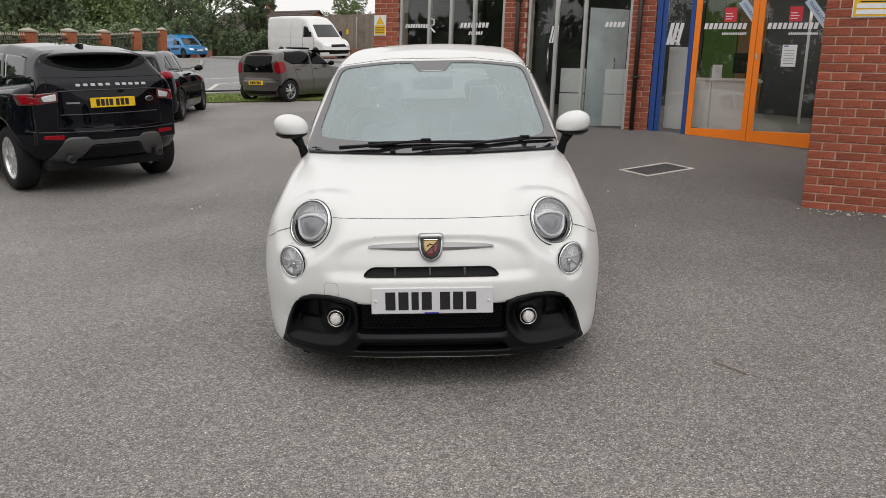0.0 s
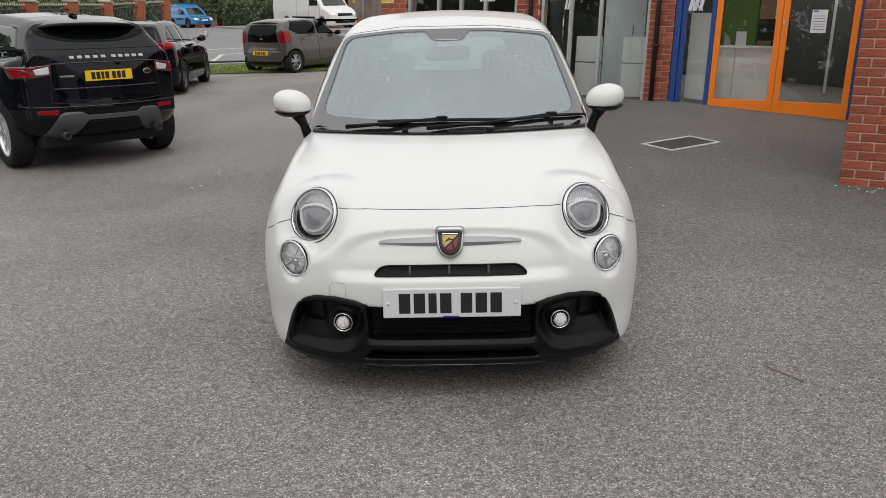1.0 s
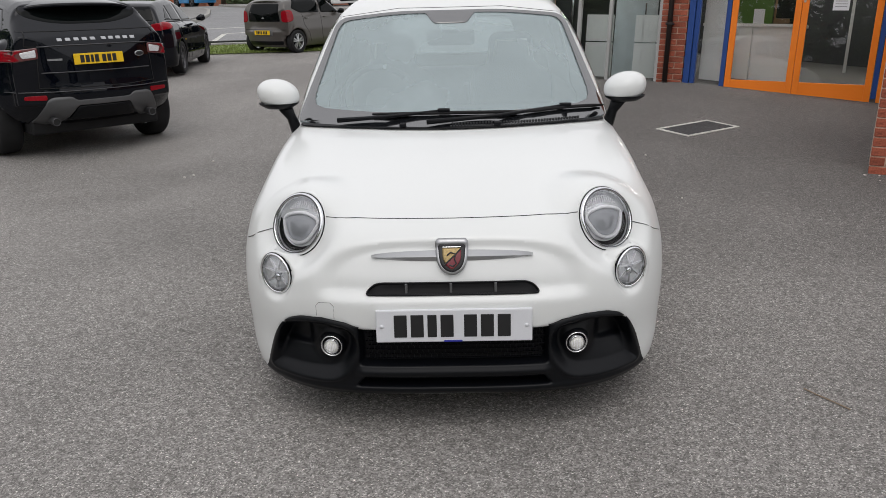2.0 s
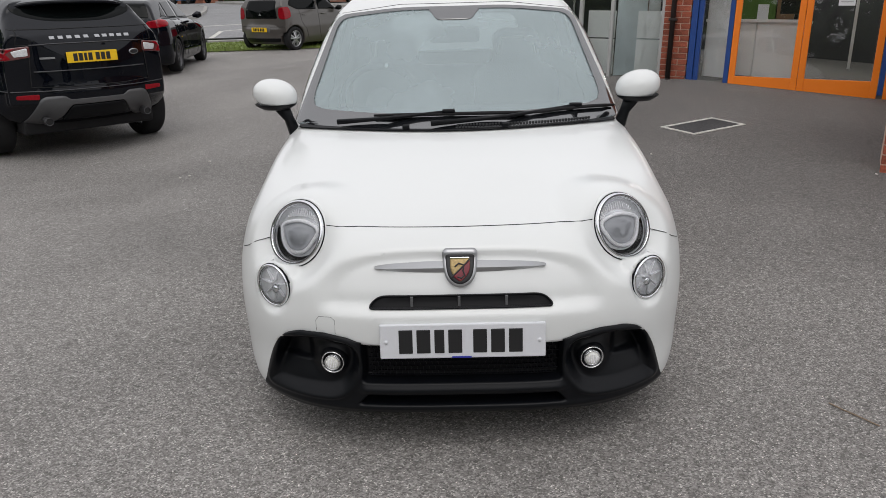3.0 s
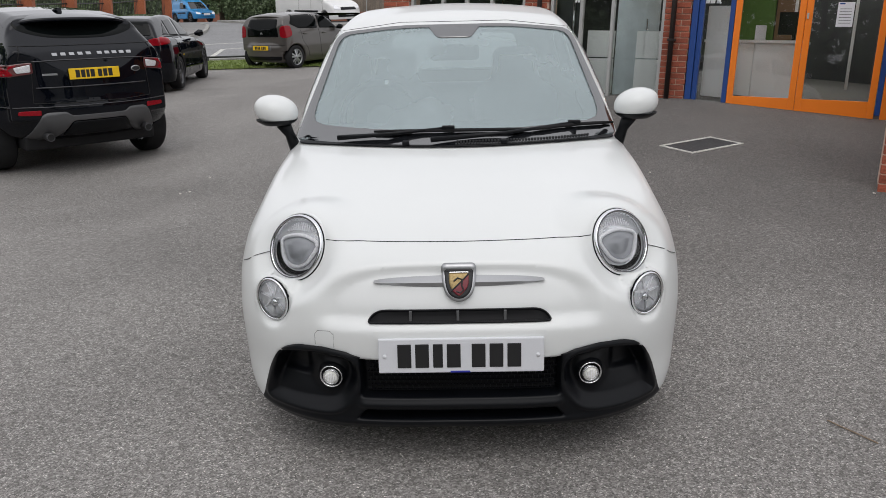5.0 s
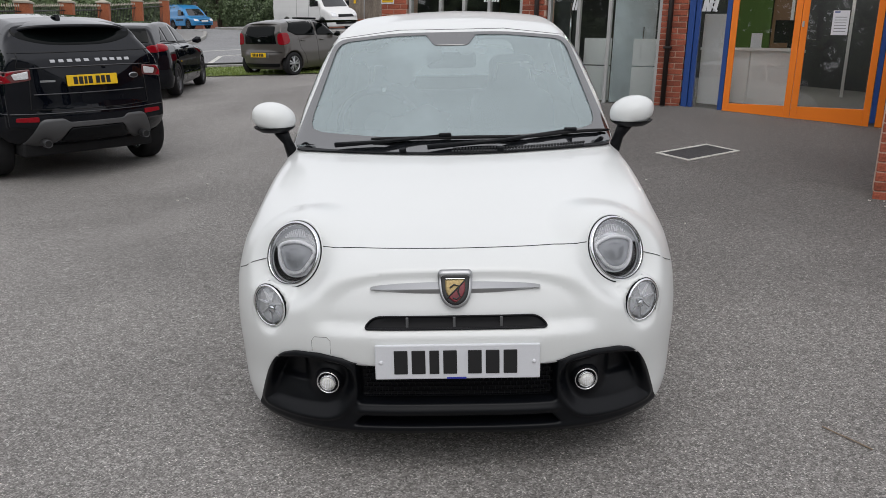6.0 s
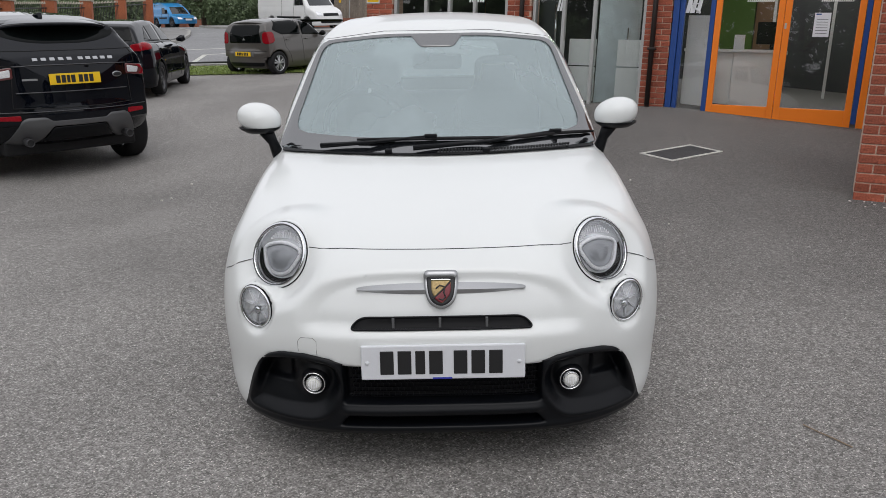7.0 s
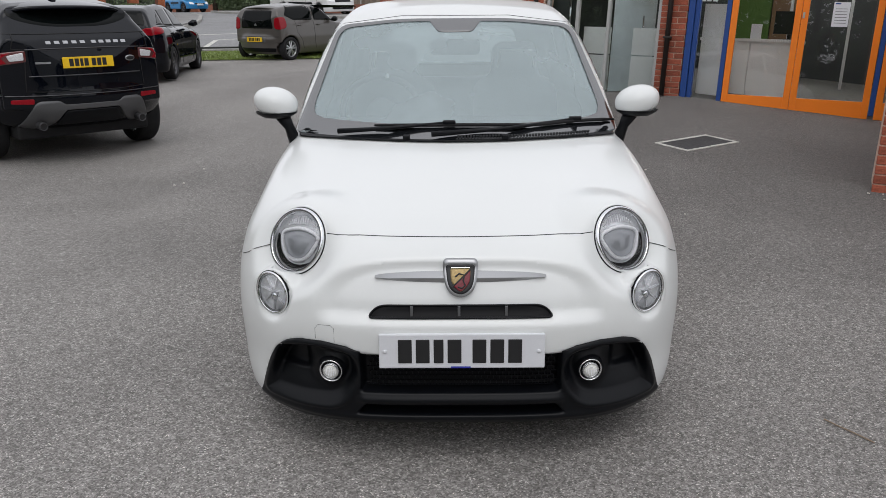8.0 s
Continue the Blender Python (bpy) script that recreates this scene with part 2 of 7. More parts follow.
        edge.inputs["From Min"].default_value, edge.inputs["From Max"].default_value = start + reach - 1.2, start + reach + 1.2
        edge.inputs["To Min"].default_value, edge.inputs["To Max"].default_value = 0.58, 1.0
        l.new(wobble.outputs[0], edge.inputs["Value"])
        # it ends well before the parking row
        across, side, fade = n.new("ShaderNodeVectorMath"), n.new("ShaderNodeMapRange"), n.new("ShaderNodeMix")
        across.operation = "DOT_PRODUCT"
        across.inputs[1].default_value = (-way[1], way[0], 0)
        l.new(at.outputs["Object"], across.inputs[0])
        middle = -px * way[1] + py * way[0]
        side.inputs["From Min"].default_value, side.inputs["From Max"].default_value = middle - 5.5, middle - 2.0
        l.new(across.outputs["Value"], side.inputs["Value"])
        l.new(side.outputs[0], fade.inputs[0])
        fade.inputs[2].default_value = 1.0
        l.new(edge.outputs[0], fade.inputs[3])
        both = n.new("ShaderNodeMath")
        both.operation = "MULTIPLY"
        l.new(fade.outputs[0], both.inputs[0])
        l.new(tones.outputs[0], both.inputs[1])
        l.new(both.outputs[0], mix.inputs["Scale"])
    l.new(mix.outputs[0], b.inputs["Base Color"])
    p = n.new("ShaderNodeBump")
    p.inputs["Strength"].default_value, p.inputs["Distance"].default_value = 0.9, 0.004
    l.new(more.outputs[0], p.inputs["Height"])
    l.new(p.outputs[0], b.inputs["Normal"])
    return m


TARMAC = asphalt("forecourt_tarmac", (0.118, 0.111, 0.104), (0.98, 0.94, 0.895), 185, 0.16, shop_shade=(5.661, 10.223, (-0.559, -0.829), 6.6))
ROAD = asphalt("road_tarmac", (0.2, 0.2, 0.203), (0.42, 0.42, 0.42), 60, 0.1)


# ---- shape tools ----
def link(name, mesh, mat, parent=None, label="", smooth=True):
    mesh.materials.append(mat)
    if smooth:
        mesh.polygons.foreach_set("use_smooth", np.ones(len(mesh.polygons), bool))
    ob = new(name, mesh)
    ob.parent = parent
    return tagged(ob, label)


def part(name, bm, mat, parent=None, label="", smooth=False):
    """Links a bmesh as one mesh object under a thing or a part."""
    mesh = bpy.data.meshes.new(name)
    bmesh.ops.recalc_face_normals(bm, faces=bm.faces)
    bm.to_mesh(mesh)
    bm.free()
    return link(name, mesh, mat, parent, label, smooth)


def thing(name, m, label, category, group="", kind=""):
    ob = new(name)
    ob.matrix_world = m
    return tagged(ob, label, category, group, kind)


def box(bm, x0, x1, y0, y1, z0, z1, bevel=0.0, turn=None):
    made = bmesh.ops.create_cube(bm, size=1.0)["verts"]
    m = Matrix.LocRotScale(((x0 + x1) / 2, (y0 + y1) / 2, (z0 + z1) / 2), None, (x1 - x0, y1 - y0, z1 - z0))
    if turn:
        m = turn @ m
    bmesh.ops.transform(bm, matrix=m, verts=made)
    if bevel:
        edges = list({e for v in made for e in v.link_edges})
        bmesh.ops.bevel(bm, geom=edges, offset=bevel, segments=2, affect="EDGES", profile=0.5)
    return bm


def boxed(x0, x1, y0, y1, z0, z1, bevel=0.0, turn=None):
    return box(bmesh.new(), x0, x1, y0, y1, z0, z1, bevel, turn)


def turned(profile, m, n=32):
    """A body of revolution round its local z: profile of (radius, height)."""
    bm = bmesh.new()
    rings = []
    for r, h in profile:
        if r < 1e-5:
            rings.append([bm.verts.new(m @ Vector((0, 0, h)))])
        else:
            rings.append([bm.verts.new(m @ Vector((r * math.cos(2 * math.pi * i / n), r * math.sin(2 * math.pi * i / n), h))) for i in range(n)])
    for a, b in zip(rings, rings[1:]):
        for i in range(n):
            j = (i + 1) % n
            vs = [a[i % len(a)], a[j % len(a)], b[j % len(b)], b[i % len(b)]]
            vs = list(dict.fromkeys(vs))
            if len(vs) > 2:
                bm.faces.new(vs)
    return bm


def tube(points, radius, n=8, closed=False, bm=None):
    """A round bar along points."""
    bm = bm or bmesh.new()
    pts = [Vector(p) for p in points]
    rings = []
    for i, p in enumerate(pts):
        a = pts[i - 1] if i or closed else p
        b = pts[(i + 1) % len(pts)] if i < len(pts) - 1 or closed else p
        d = (b - a).normalized()
        side = d.cross(Vector((0.13, 0.21, 0.97))).normalized()
        up = side.cross(d)
        r = radius[i] if isinstance(radius, (list, tuple)) else radius
        rings.append([bm.verts.new(p + r * (math.cos(2 * math.pi * k / n) * side + math.sin(2 * math.pi * k / n) * up)) for k in range(n)])
    pairs = list(zip(rings, rings[1:])) + ([(rings[-1], rings[0])] if closed else [])
    for a, b in pairs:
        for k in range(n):
            bm.faces.new((a[k], a[(k + 1) % n], b[(k + 1) % n], b[k]))
    if not closed:
        bm.faces.new(rings[0][::-1])
        bm.faces.new(rings[-1])
    return bm


def letters(name, text, size, m, mat, parent, shear=0.0, depth=0.001):
    """Raised lettering in the built-in font, turned into a mesh."""
    curve = bpy.data.curves.new(name, "FONT")
    curve.body, curve.size, curve.shear, curve.extrude = text, size, shear, depth
    ob = bpy.data.objects.new(name, curve)
    mesh = bpy.data.meshes.new_from_object(ob)
    mesh.transform(m)
    bpy.data.objects.remove(ob)
    return link(name, mesh, mat, parent, smooth=False)


# ---- the lie of the land ----
DOOR = Vector((5.661, 10.223))
ALONG, OUT = Vector((0.829, -0.559)), Vector((-0.559, -0.829))
RISE_Y = np.arange(-40, 80, 0.25)
RISE = np.convolve(np.pad(np.interp(RISE_Y, [5, 10, 16, 23, 28, 36, 44, 57], [0, 0.05, 0.14, 0.16, 0.25, 0.6, 1.03, 1.25]), 12, "edge"), np.ones(25) / 25, "valid")

# a shallow hollow along the parking row
DIP_X, DIP = [-12, -8, -5.3, -3.9, -2.4, -1.6, -0.5], [0.0, 0.04, 0.112, 0.168, 0.224, 0.19, 0.0]


def ground_z(x, y):
    """Height of the forecourt and road: a gentle plane, a ramp up to the shop front, and the hill beyond."""
    xx, yy = np.clip(x, -40, 30), np.clip(y, -30, 65)
    out = (x - DOOR.x) * OUT.x + (y - DOOR.y) * OUT.y
    along = (x - DOOR.x) * ALONG.x + (y - DOOR.y) * ALONG.y
    ramp = np.clip(1 - np.maximum(out, 0) / 6.5, 0, 1) ** 1.4 * np.clip((along + 11) / 4, 0, 1)
    return -0.166 + 0.056 * xx + 0.046 * yy + np.interp(yy, RISE_Y, RISE) + np.clip(0.112 - 0.078 * along, 0.02, 0.215) * ramp - np.interp(xx, DIP_X, DIP) * np.exp(-((y - 11) / np.where(y < 11, 6.0, 4.5)) ** 2)


def stand(x, y, yaw):
    """The pose of a thing that stands on the sloping ground."""
    e = 0.4
    up = Vector((-(ground_z(x + e, y) - ground_z(x - e, y)) / (2 * e), -(ground_z(x, y + e) - ground_z(x, y - e)) / (2 * e), 1)).normalized()
    side = Vector((math.cos(radians(yaw)), math.sin(radians(yaw)), 0))
    side = (side - up * side.dot(up)).normalized()
    back = up.cross(side)
    m = Matrix((side, back, up)).transposed().to_4x4()
    m.translation = (x, y, float(ground_z(x, y)))
    return m


# ---- rounded bodies: fields turned into meshes ----
def curve_of(knots, blur=0.05):
    """A smooth function through about these (t, value) knots."""
    t = np.linspace(knots[0][0] - 0.5, knots[-1][0] + 0.5, 1200)
    v = np.interp(t, [k[0] for k in knots], [k[1] for k in knots])
    w = max(1, int(blur / (t[1] - t[0])))
    kernel = np.hanning(2 * w + 3)
    v = np.convolve(np.pad(v, w + 1, "edge"), kernel / kernel.sum(), "valid")
    return lambda s: np.interp(s, t, v)


def smax(a, b, k):
    h = np.clip(0.5 + 0.5 * (a - b) / k, 0, 1)
    return b + (a - b) * h + k * h * (1 - h)


def smin(a, b, k):
    return -smax(-a, -b, k)


def step(a, b, v):
    t = np.clip((v - a) / (b - a), 0, 1)
    return t * t * (3 - 2 * t)


def field_mesh(name, f, lo, hi, cell, keep=None):
    """The surface where f = 0 as a mesh of quads, its points drawn onto the surface. keep(points) picks the faces that stay."""
    lo, hi = np.array(lo, float), np.array(hi, float)
    size = np.ceil((hi - lo) / cell).astype(int) + 1
    axes = [lo[i] + cell * np.arange(size[i]) for i in range(3)]
    v = f(axes[0][:, None, None], axes[1][None, :, None], axes[2][None, None, :])
    v = np.broadcast_to(v, size)
    inside = v < 0
    total = np.zeros(tuple(size - 1), np.uint8)
    for i in (0, 1):
        for j in (0, 1):
            for k in (0, 1):
                total += inside[i:size[0] - 1 + i, j:size[1] - 1 + j, k:size[2] - 1 + k]
    cells = np.argwhere((total > 0) & (total < 8))
    index = np.full(tuple(size - 1), -1)
    index[tuple(cells.T)] = np.arange(len(cells))
    p = lo + cell * (cells + 0.5)
    h = cell * 0.25
    for _ in range(5):
        x, y, z = p.T
        val = f(x, y, z)
        g = np.stack([f(x + h, y, z) - f(x - h, y, z), f(x, y + h, z) - f(x, y - h, z), f(x, y, z + h) - f(x, y, z - h)], 1) / (2 * h)
        s = np.clip(val / np.maximum((g * g).sum(1), 1e-3), -cell, cell)
        p = p - g * s[:, None]
    home = lo + cell * (cells + 0.5)
    p = np.clip(p, home - cell * 0.75, home + cell * 0.75)
    quads = []
    for ax in range(3):
        sl0, sl1 = [slice(None)] * 3, [slice(None)] * 3
        sl0[ax], sl1[ax] = slice(0, -1), slice(1, None)
        a, b = inside[tuple(sl0)], inside[tuple(sl1)]
        e = np.argwhere(a != b)
        flip = a[tuple(e.T)]
        o1, o2 = [(1, 2), (2, 0), (0, 1)][ax]
        good = (e[:, o1] > 0) & (e[:, o2] > 0) & (e[:, o1] < size[o1] - 1) & (e[:, o2] < size[o2] - 1)
        e, flip = e[good], flip[good]
        q = []
        for d1, d2 in ((-1, -1), (0, -1), (0, 0), (-1, 0)):
            c = e.copy()
            c[:, o1] += d1
            c[:, o2] += d2
            q.append(index[tuple(c.T)])
        q = np.stack(q, 1)
        q[~flip] = q[~flip][:, ::-1]
        quads.append(q)
    quads = np.concatenate(quads)
    quads = quads[(quads >= 0).all(1)]
    if keep is not None:
        quads = quads[keep(p[quads].mean(1))]
        used = np.unique(quads)
        back = np.zeros(len(p), int)
        back[used] = np.arange(len(used))
        p, quads = p[used], back[quads]
    mesh = bpy.data.meshes.new(name)
    mesh.from_pydata(p.tolist(), [], quads.tolist())
    mesh.update()
    return mesh


def meet(f, origin, way, far=3.0):
    """Where rays from origin along way first enter f < 0 (arrays of points)."""
    o, w = np.array(origin, float), np.array(way, float)
    w = w / np.linalg.norm(w)
    o = np.broadcast_to(o, (len(o), 3))
    near, hit = np.zeros(len(o)), np.full(len(o), far)
    found = np.zeros(len(o), bool)
    for s in np.arange(0, far, 0.03):
        q = o + w * s
        ins = f(q[:, 0], q[:, 1], q[:, 2]) < 0
        fresh = ins & ~found
        hit[fresh], near[fresh] = s, s - 0.03
        found |= ins
        if found.all():
            break
    for _ in range(14):
        mid = (near + hit) / 2
        q = o + w * mid[:, None]
        ins = f(q[:, 0], q[:, 1], q[:, 2]) < 0
        hit, near = np.where(ins, mid, hit), np.where(ins, near, mid)
    return o + w * hit[:, None], found


def rounded_outline(corners, radius=0.02, steps=5):
    """A closed outline with its corners rounded off and long edges split."""
    out = []
    c = [Vector((p[0], p[1])) for p in corners]
    for i, p in enumerate(c):
        r = corners[i][2] if len(corners[i]) > 2 else radius
        a, b = c[i - 1], c[(i + 1) % len(c)]
        ra, rb = min(r, (a - p).length * 0.48), min(r, (b - p).length * 0.48)
        s, e = p + (a - p).normalized() * ra, p + (b - p).normalized() * rb
        for k in range(steps + 1):
            t = k / steps
            out.append(s * (1 - t) ** 2 + p * 2 * t * (1 - t) + e * t * t)
    full = []
    for i, p in enumerate(out):
        q = out[(i + 1) % len(out)]
        n = max(1, int((q - p).length / 0.04))
        full += [p.lerp(q, k / n) for k in range(n)]
    return [(p.x, p.y) for p in full]


def circle(cx, cz, rx, rz=None, n=36, tilt=0.0):
    rz = rx if rz is None else rz
    c, s = math.cos(radians(tilt)), math.sin(radians(tilt))
    pts = [(rx * math.cos(2 * math.pi * i / n), rz * math.sin(2 * math.pi * i / n)) for i in range(n)]
    return [(cx + c * a - s * b, cz + s * a + c * b) for a, b in pts]


def cast(f, outline, side, lift):
    """Points of an outline laid on the body, seen from 'front', 'back', 'left' or 'right', lifted off it."""
    o = np.zeros((len(outline), 3))
    uv = np.array(outline)
    if side in ("front", "back"):
        o[:, 0], o[:, 2], o[:, 1] = uv[:, 0], uv[:, 1], (-0.08 if side == "front" else 9.0)
        way = (0, 1, 0) if side == "front" else (0, -1, 0)
    elif side == "top":
        o[:, 0], o[:, 1], o[:, 2] = uv[:, 0], uv[:, 1], 3.4
        way = (0, 0, -1)
    else:
        o[:, 1], o[:, 2], o[:, 0] = uv[:, 0], uv[:, 1], (-1.4 if side == "left" else 1.4)
        way = (1, 0, 0) if side == "left" else (-1, 0, 0)
    p, found = meet(f, o, way, 9.5 if side == "back" else 3.2)
    h = 0.004
    x, y, z = p.T
    g = np.stack([f(x + h, y, z) - f(x - h, y, z), f(x, y + h, z) - f(x, y - h, z), f(x, y, z + h) - f(x, y, z - h)], 1)
    g /= np.maximum(np.linalg.norm(g, axis=1), 1e-6)[:, None]
    return p + g * lift


def patch(f, outline, side, lift=0.003, sink=0.012, rings=6, hole=None):
    """A panel on the body within an outline: rings drawn in to the middle, with a skirt sunk into the body. hole: a scale at which it stays open."""
    uv = np.array(outline)
    mid = uv.mean(0)
    scales = [1.0, 0.992] + [1 - (k / rings) * (1 - (hole or 0.0)) for k in range(1, rings + (1 if hole else 0))]
    bm = bmesh.new()
    rows = [[bm.verts.new(q) for q in cast(f, uv, side, -sink)]]
    for i, s in enumerate(scales):
        rows.append([bm.verts.new(q) for q in cast(f, mid + (uv - mid) * s, side, lift if i else lift * 0.4)])
    n = len(uv)
    for a, b in zip(rows, rows[1:]):
        for k in range(n):
            bm.faces.new((a[k], a[(k + 1) % n], b[(k + 1) % n], b[k]))
    if not hole:
        c = bm.verts.new(cast(f, [tuple(mid)], side, lift)[0])
        for k in range(n):
            bm.faces.new((rows[-1][k], rows[-1][(k + 1) % n], c))
    return bm


def ring_patch(f, outer, inner, side, lift):
    """A band on the body between two outlines round the same middle."""
    mid = np.array(outer).mean(0)

    def reach(outline, v):
        u = np.array(outline) - mid
        d = np.array((math.cos(v), math.sin(v)))
        best = 0.0
        for p, q in zip(u, np.roll(u, -1, 0)):
            e = q - p
            det = d[0] * -e[1] + d[1] * e[0]
            if abs(det) > 1e-9:
                t, k = (p[0] * -e[1] + p[1] * e[0]) / det, (d[0] * p[1] - d[1] * p[0]) / det
                if 0 <= k <= 1 and t > best:
                    best = t
        return mid + d * best

    turns = [2 * math.pi * k / 180 for k in range(180)]
    a, b = np.array([reach(outer, v) for v in turns]), np.array([reach(inner, v) for v in turns])
    bm = bmesh.new()
    rows = [[bm.verts.new(q) for q in cast(f, a + (b - a) * w, side, lift)] for w in (0.0, 0.2, 0.4, 0.6, 0.8, 1.0)]
    for r0, r1 in zip(rows, rows[1:]):
        for k in range(180):
            bm.faces.new((r0[k], r0[(k + 1) % 180], r1[(k + 1) % 180], r1[k]))
    return bm


def seam(f, line, side, radius=0.003, lift=0.0):
    """A panel gap: a thin bar let into the body along a line."""
    pts = [Vector(p) for p in line]
    full = []
    for a, b in zip(pts, pts[1:]):
        n = max(1, int((b - a).length / 0.03))
        full += [tuple(a.lerp(b, k / n)) for k in range(n)]
    full.append(tuple(pts[-1]))
    return tube([tuple(q) for q in cast(f, full, side, lift)], radius, 6)


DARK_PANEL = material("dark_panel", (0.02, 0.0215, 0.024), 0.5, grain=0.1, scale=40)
TARMAC_DARK = asphalt("cover_infill", (0.04, 0.04, 0.042), (0.16, 0.16, 0.16), 130, 0.15)
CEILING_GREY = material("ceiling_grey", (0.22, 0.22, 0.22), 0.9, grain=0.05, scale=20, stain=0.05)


# ---- ground ----
def sheet(name, xs, ys, lift, mat, label, category, hole=None, parent=None):
    gx, gy = np.meshgrid(xs, ys, indexing="ij")
    gz = ground_z(gx, gy) + lift
    p = np.stack([gx, gy, gz], -1).reshape(-1, 3)
    nx, ny = len(xs), len(ys)
    i = (np.arange(nx - 1)[:, None] * ny + np.arange(ny - 1)[None, :]).ravel()
    mesh = bpy.data.meshes.new(name)
    mesh.from_pydata(p.tolist(), [], np.stack([i, i + ny, i + ny + 1, i + 1], 1).tolist())
    ob = link(name, mesh, mat)
    return tagged(ob, label, category, kind="structure")


far_steps = [70, 110, 200, 500, 1500, 4000]
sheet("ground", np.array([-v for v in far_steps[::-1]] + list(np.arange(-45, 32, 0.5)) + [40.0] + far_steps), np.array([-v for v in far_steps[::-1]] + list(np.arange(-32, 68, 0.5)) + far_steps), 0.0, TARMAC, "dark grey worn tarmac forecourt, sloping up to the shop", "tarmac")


# ---- vehicles ----
def car_field(s):
    """The body of a vehicle: x across, y from the nose back, z up. A lower body and a cabin, each rounded where their sides meet."""
    low, cab = curve_of(s["low"], 0.1), curve_of(s["cab"], s.get("cab_blur", 0.12))
    nose, tail = curve_of(s["nose"], 0.05), curve_of(s["tail"], 0.06)
    wide, lean, cabw = curve_of(s["wide"], 0.2), curve_of(s["lean"], 0.08), curve_of(s["cab_wide"], 0.06)
    nb, nk, npow = s["nose_bow"]
    tb, tk, tpow = s["tail_bow"]
    kc = s.get("round", 0.12)
    extra = s.get("extra")
    carve = s.get("carve")
    swell = s.get("swell")

    def f(x, y, z):
        a = np.abs(x)
        front = nose(z) + nb * (a / nk) ** npow - y
        if extra:
            front = front + extra(a, y, z)
        back = y - tail(z) + tb * (a / tk) ** tpow
        side = a - wide(y) + lean(z)
        top = z - low(y) + s.get("low_crown", 0.03) * a * a
        if swell:
            top = top - swell(a, y)
        body = smax(smax(smax(front, back, 0.06), side, kc), top, s.get("top_round", kc))
        body = smax(body, s["floor"] - z, s.get("floor_round", 0.05))
        yy = y - s["cab_bow"] * (a / 0.7) ** 2
        roof = z - cab(yy) + s["crown"] * a * a
        house = smax(roof * 0.8, a - cabw(z) + s.get("cab_taper", 0.0) * np.maximum(y - s["cab_mid"], 0) ** 2, s.get("cab_round", 0.1))
        house = smax(house, s["floor"] + 0.3 - z, 0.02)
        house = np.maximum(np.maximum(house, s["cab"][0][0] + 0.05 - yy), y - s["cab"][-1][0] + 0.02 + s.get("cab_tail_bow", 0.0) * a * a)
        body = smin(body, house, s.get("join", 0.03))
        for ya in s["axles"]:
            hole = np.sqrt((y - ya) ** 2 + (z - s["wheel"]) ** 2) - s["arch"]
            body = smax(body, -smax(hole, s["arch_in"] - a, 0.02), 0.015)
        if carve:
            body = carve(body, a, y, z)
        return body

    return f


def inside(outline, p, q):
    """Which of the points (p, q) lie within an outline."""
    n, c = len(outline), np.zeros(len(p), bool)
    for i in range(n):
        (x0, y0), (x1, y1) = outline[i - 1], outline[i]
        if y0 != y1:
            c ^= ((y0 > q) != (y1 > q)) & (p < (x1 - x0) * (q - y0) / (y1 - y0) + x0)
    return c


def depth_in(outline, p, q):
    """How deep the points (p, q) lie within an outline; negative outside it."""
    p, q = np.asarray(p, float), np.asarray(q, float)
    best = np.full(p.shape, 9.0)
    for (x0, y0), (x1, y1) in zip(outline, outline[1:] + outline[:1]):
        dx, dy = x1 - x0, y1 - y0
        k = np.clip(((p - x0) * dx + (q - y0) * dy) / max(dx * dx + dy * dy, 1e-12), 0, 1)
        best = np.minimum(best, np.hypot(p - x0 - k * dx, q - y0 - k * dy))
    return np.where(inside(outline, p, q), best, -best)


def mirror(outline):
    return [(-a, b) for a, b in outline][::-1]


def shrink(outline, by):
    """An outline drawn in by about so many metres."""
    u = np.array(outline)
    t = np.roll(u, -1, 0) - np.roll(u, 1, 0)
    n = np.stack([-t[:, 1], t[:, 0]], 1)
    n /= np.maximum(np.linalg.norm(n, axis=1), 1e-9)[:, None]
    area = np.sum(u[:, 0] * np.roll(u[:, 1], -1) - np.roll(u[:, 0], -1) * u[:, 1])
    return [tuple(q) for q in u + n * by * (1 if area > 0 else -1)]


def body_shell(name, f, s, cell, mat, parent, openings=(), label=""):
    """The painted shell, open where the glass goes. openings: (outline, side)."""
    def keep(c):
        ok = np.ones(len(c), bool)
        for outline, side in openings:
            small = shrink(outline, 0.012)
            if side == "front":
                ok &= ~(inside(small, c[:, 0], c[:, 2]) & (c[:, 1] < s["cab_mid"]) & (c[:, 2] > s["belt"]))
            elif side == "back":
                ok &= ~(inside(small, c[:, 0], c[:, 2]) & (c[:, 1] > s["cab_mid"]) & (c[:, 2] > s["belt"]))
            else:
                ok &= ~(inside(small, c[:, 1], c[:, 2]) & ((c[:, 0] < 0) == (side == "left")) & (np.abs(c[:, 0]) > 0.3))
        return ok
    w = max(k[1] for k in s["wide"]) + 0.05
    top = max(k[1] for k in s["cab"]) + 0.06
    mesh = field_mesh(name, f, (-w, -0.1, s["floor"] - 0.08), (w, s["length"] + 0.1, top), cell, keep if openings else None)
    return link(name, mesh, mat, parent, label)


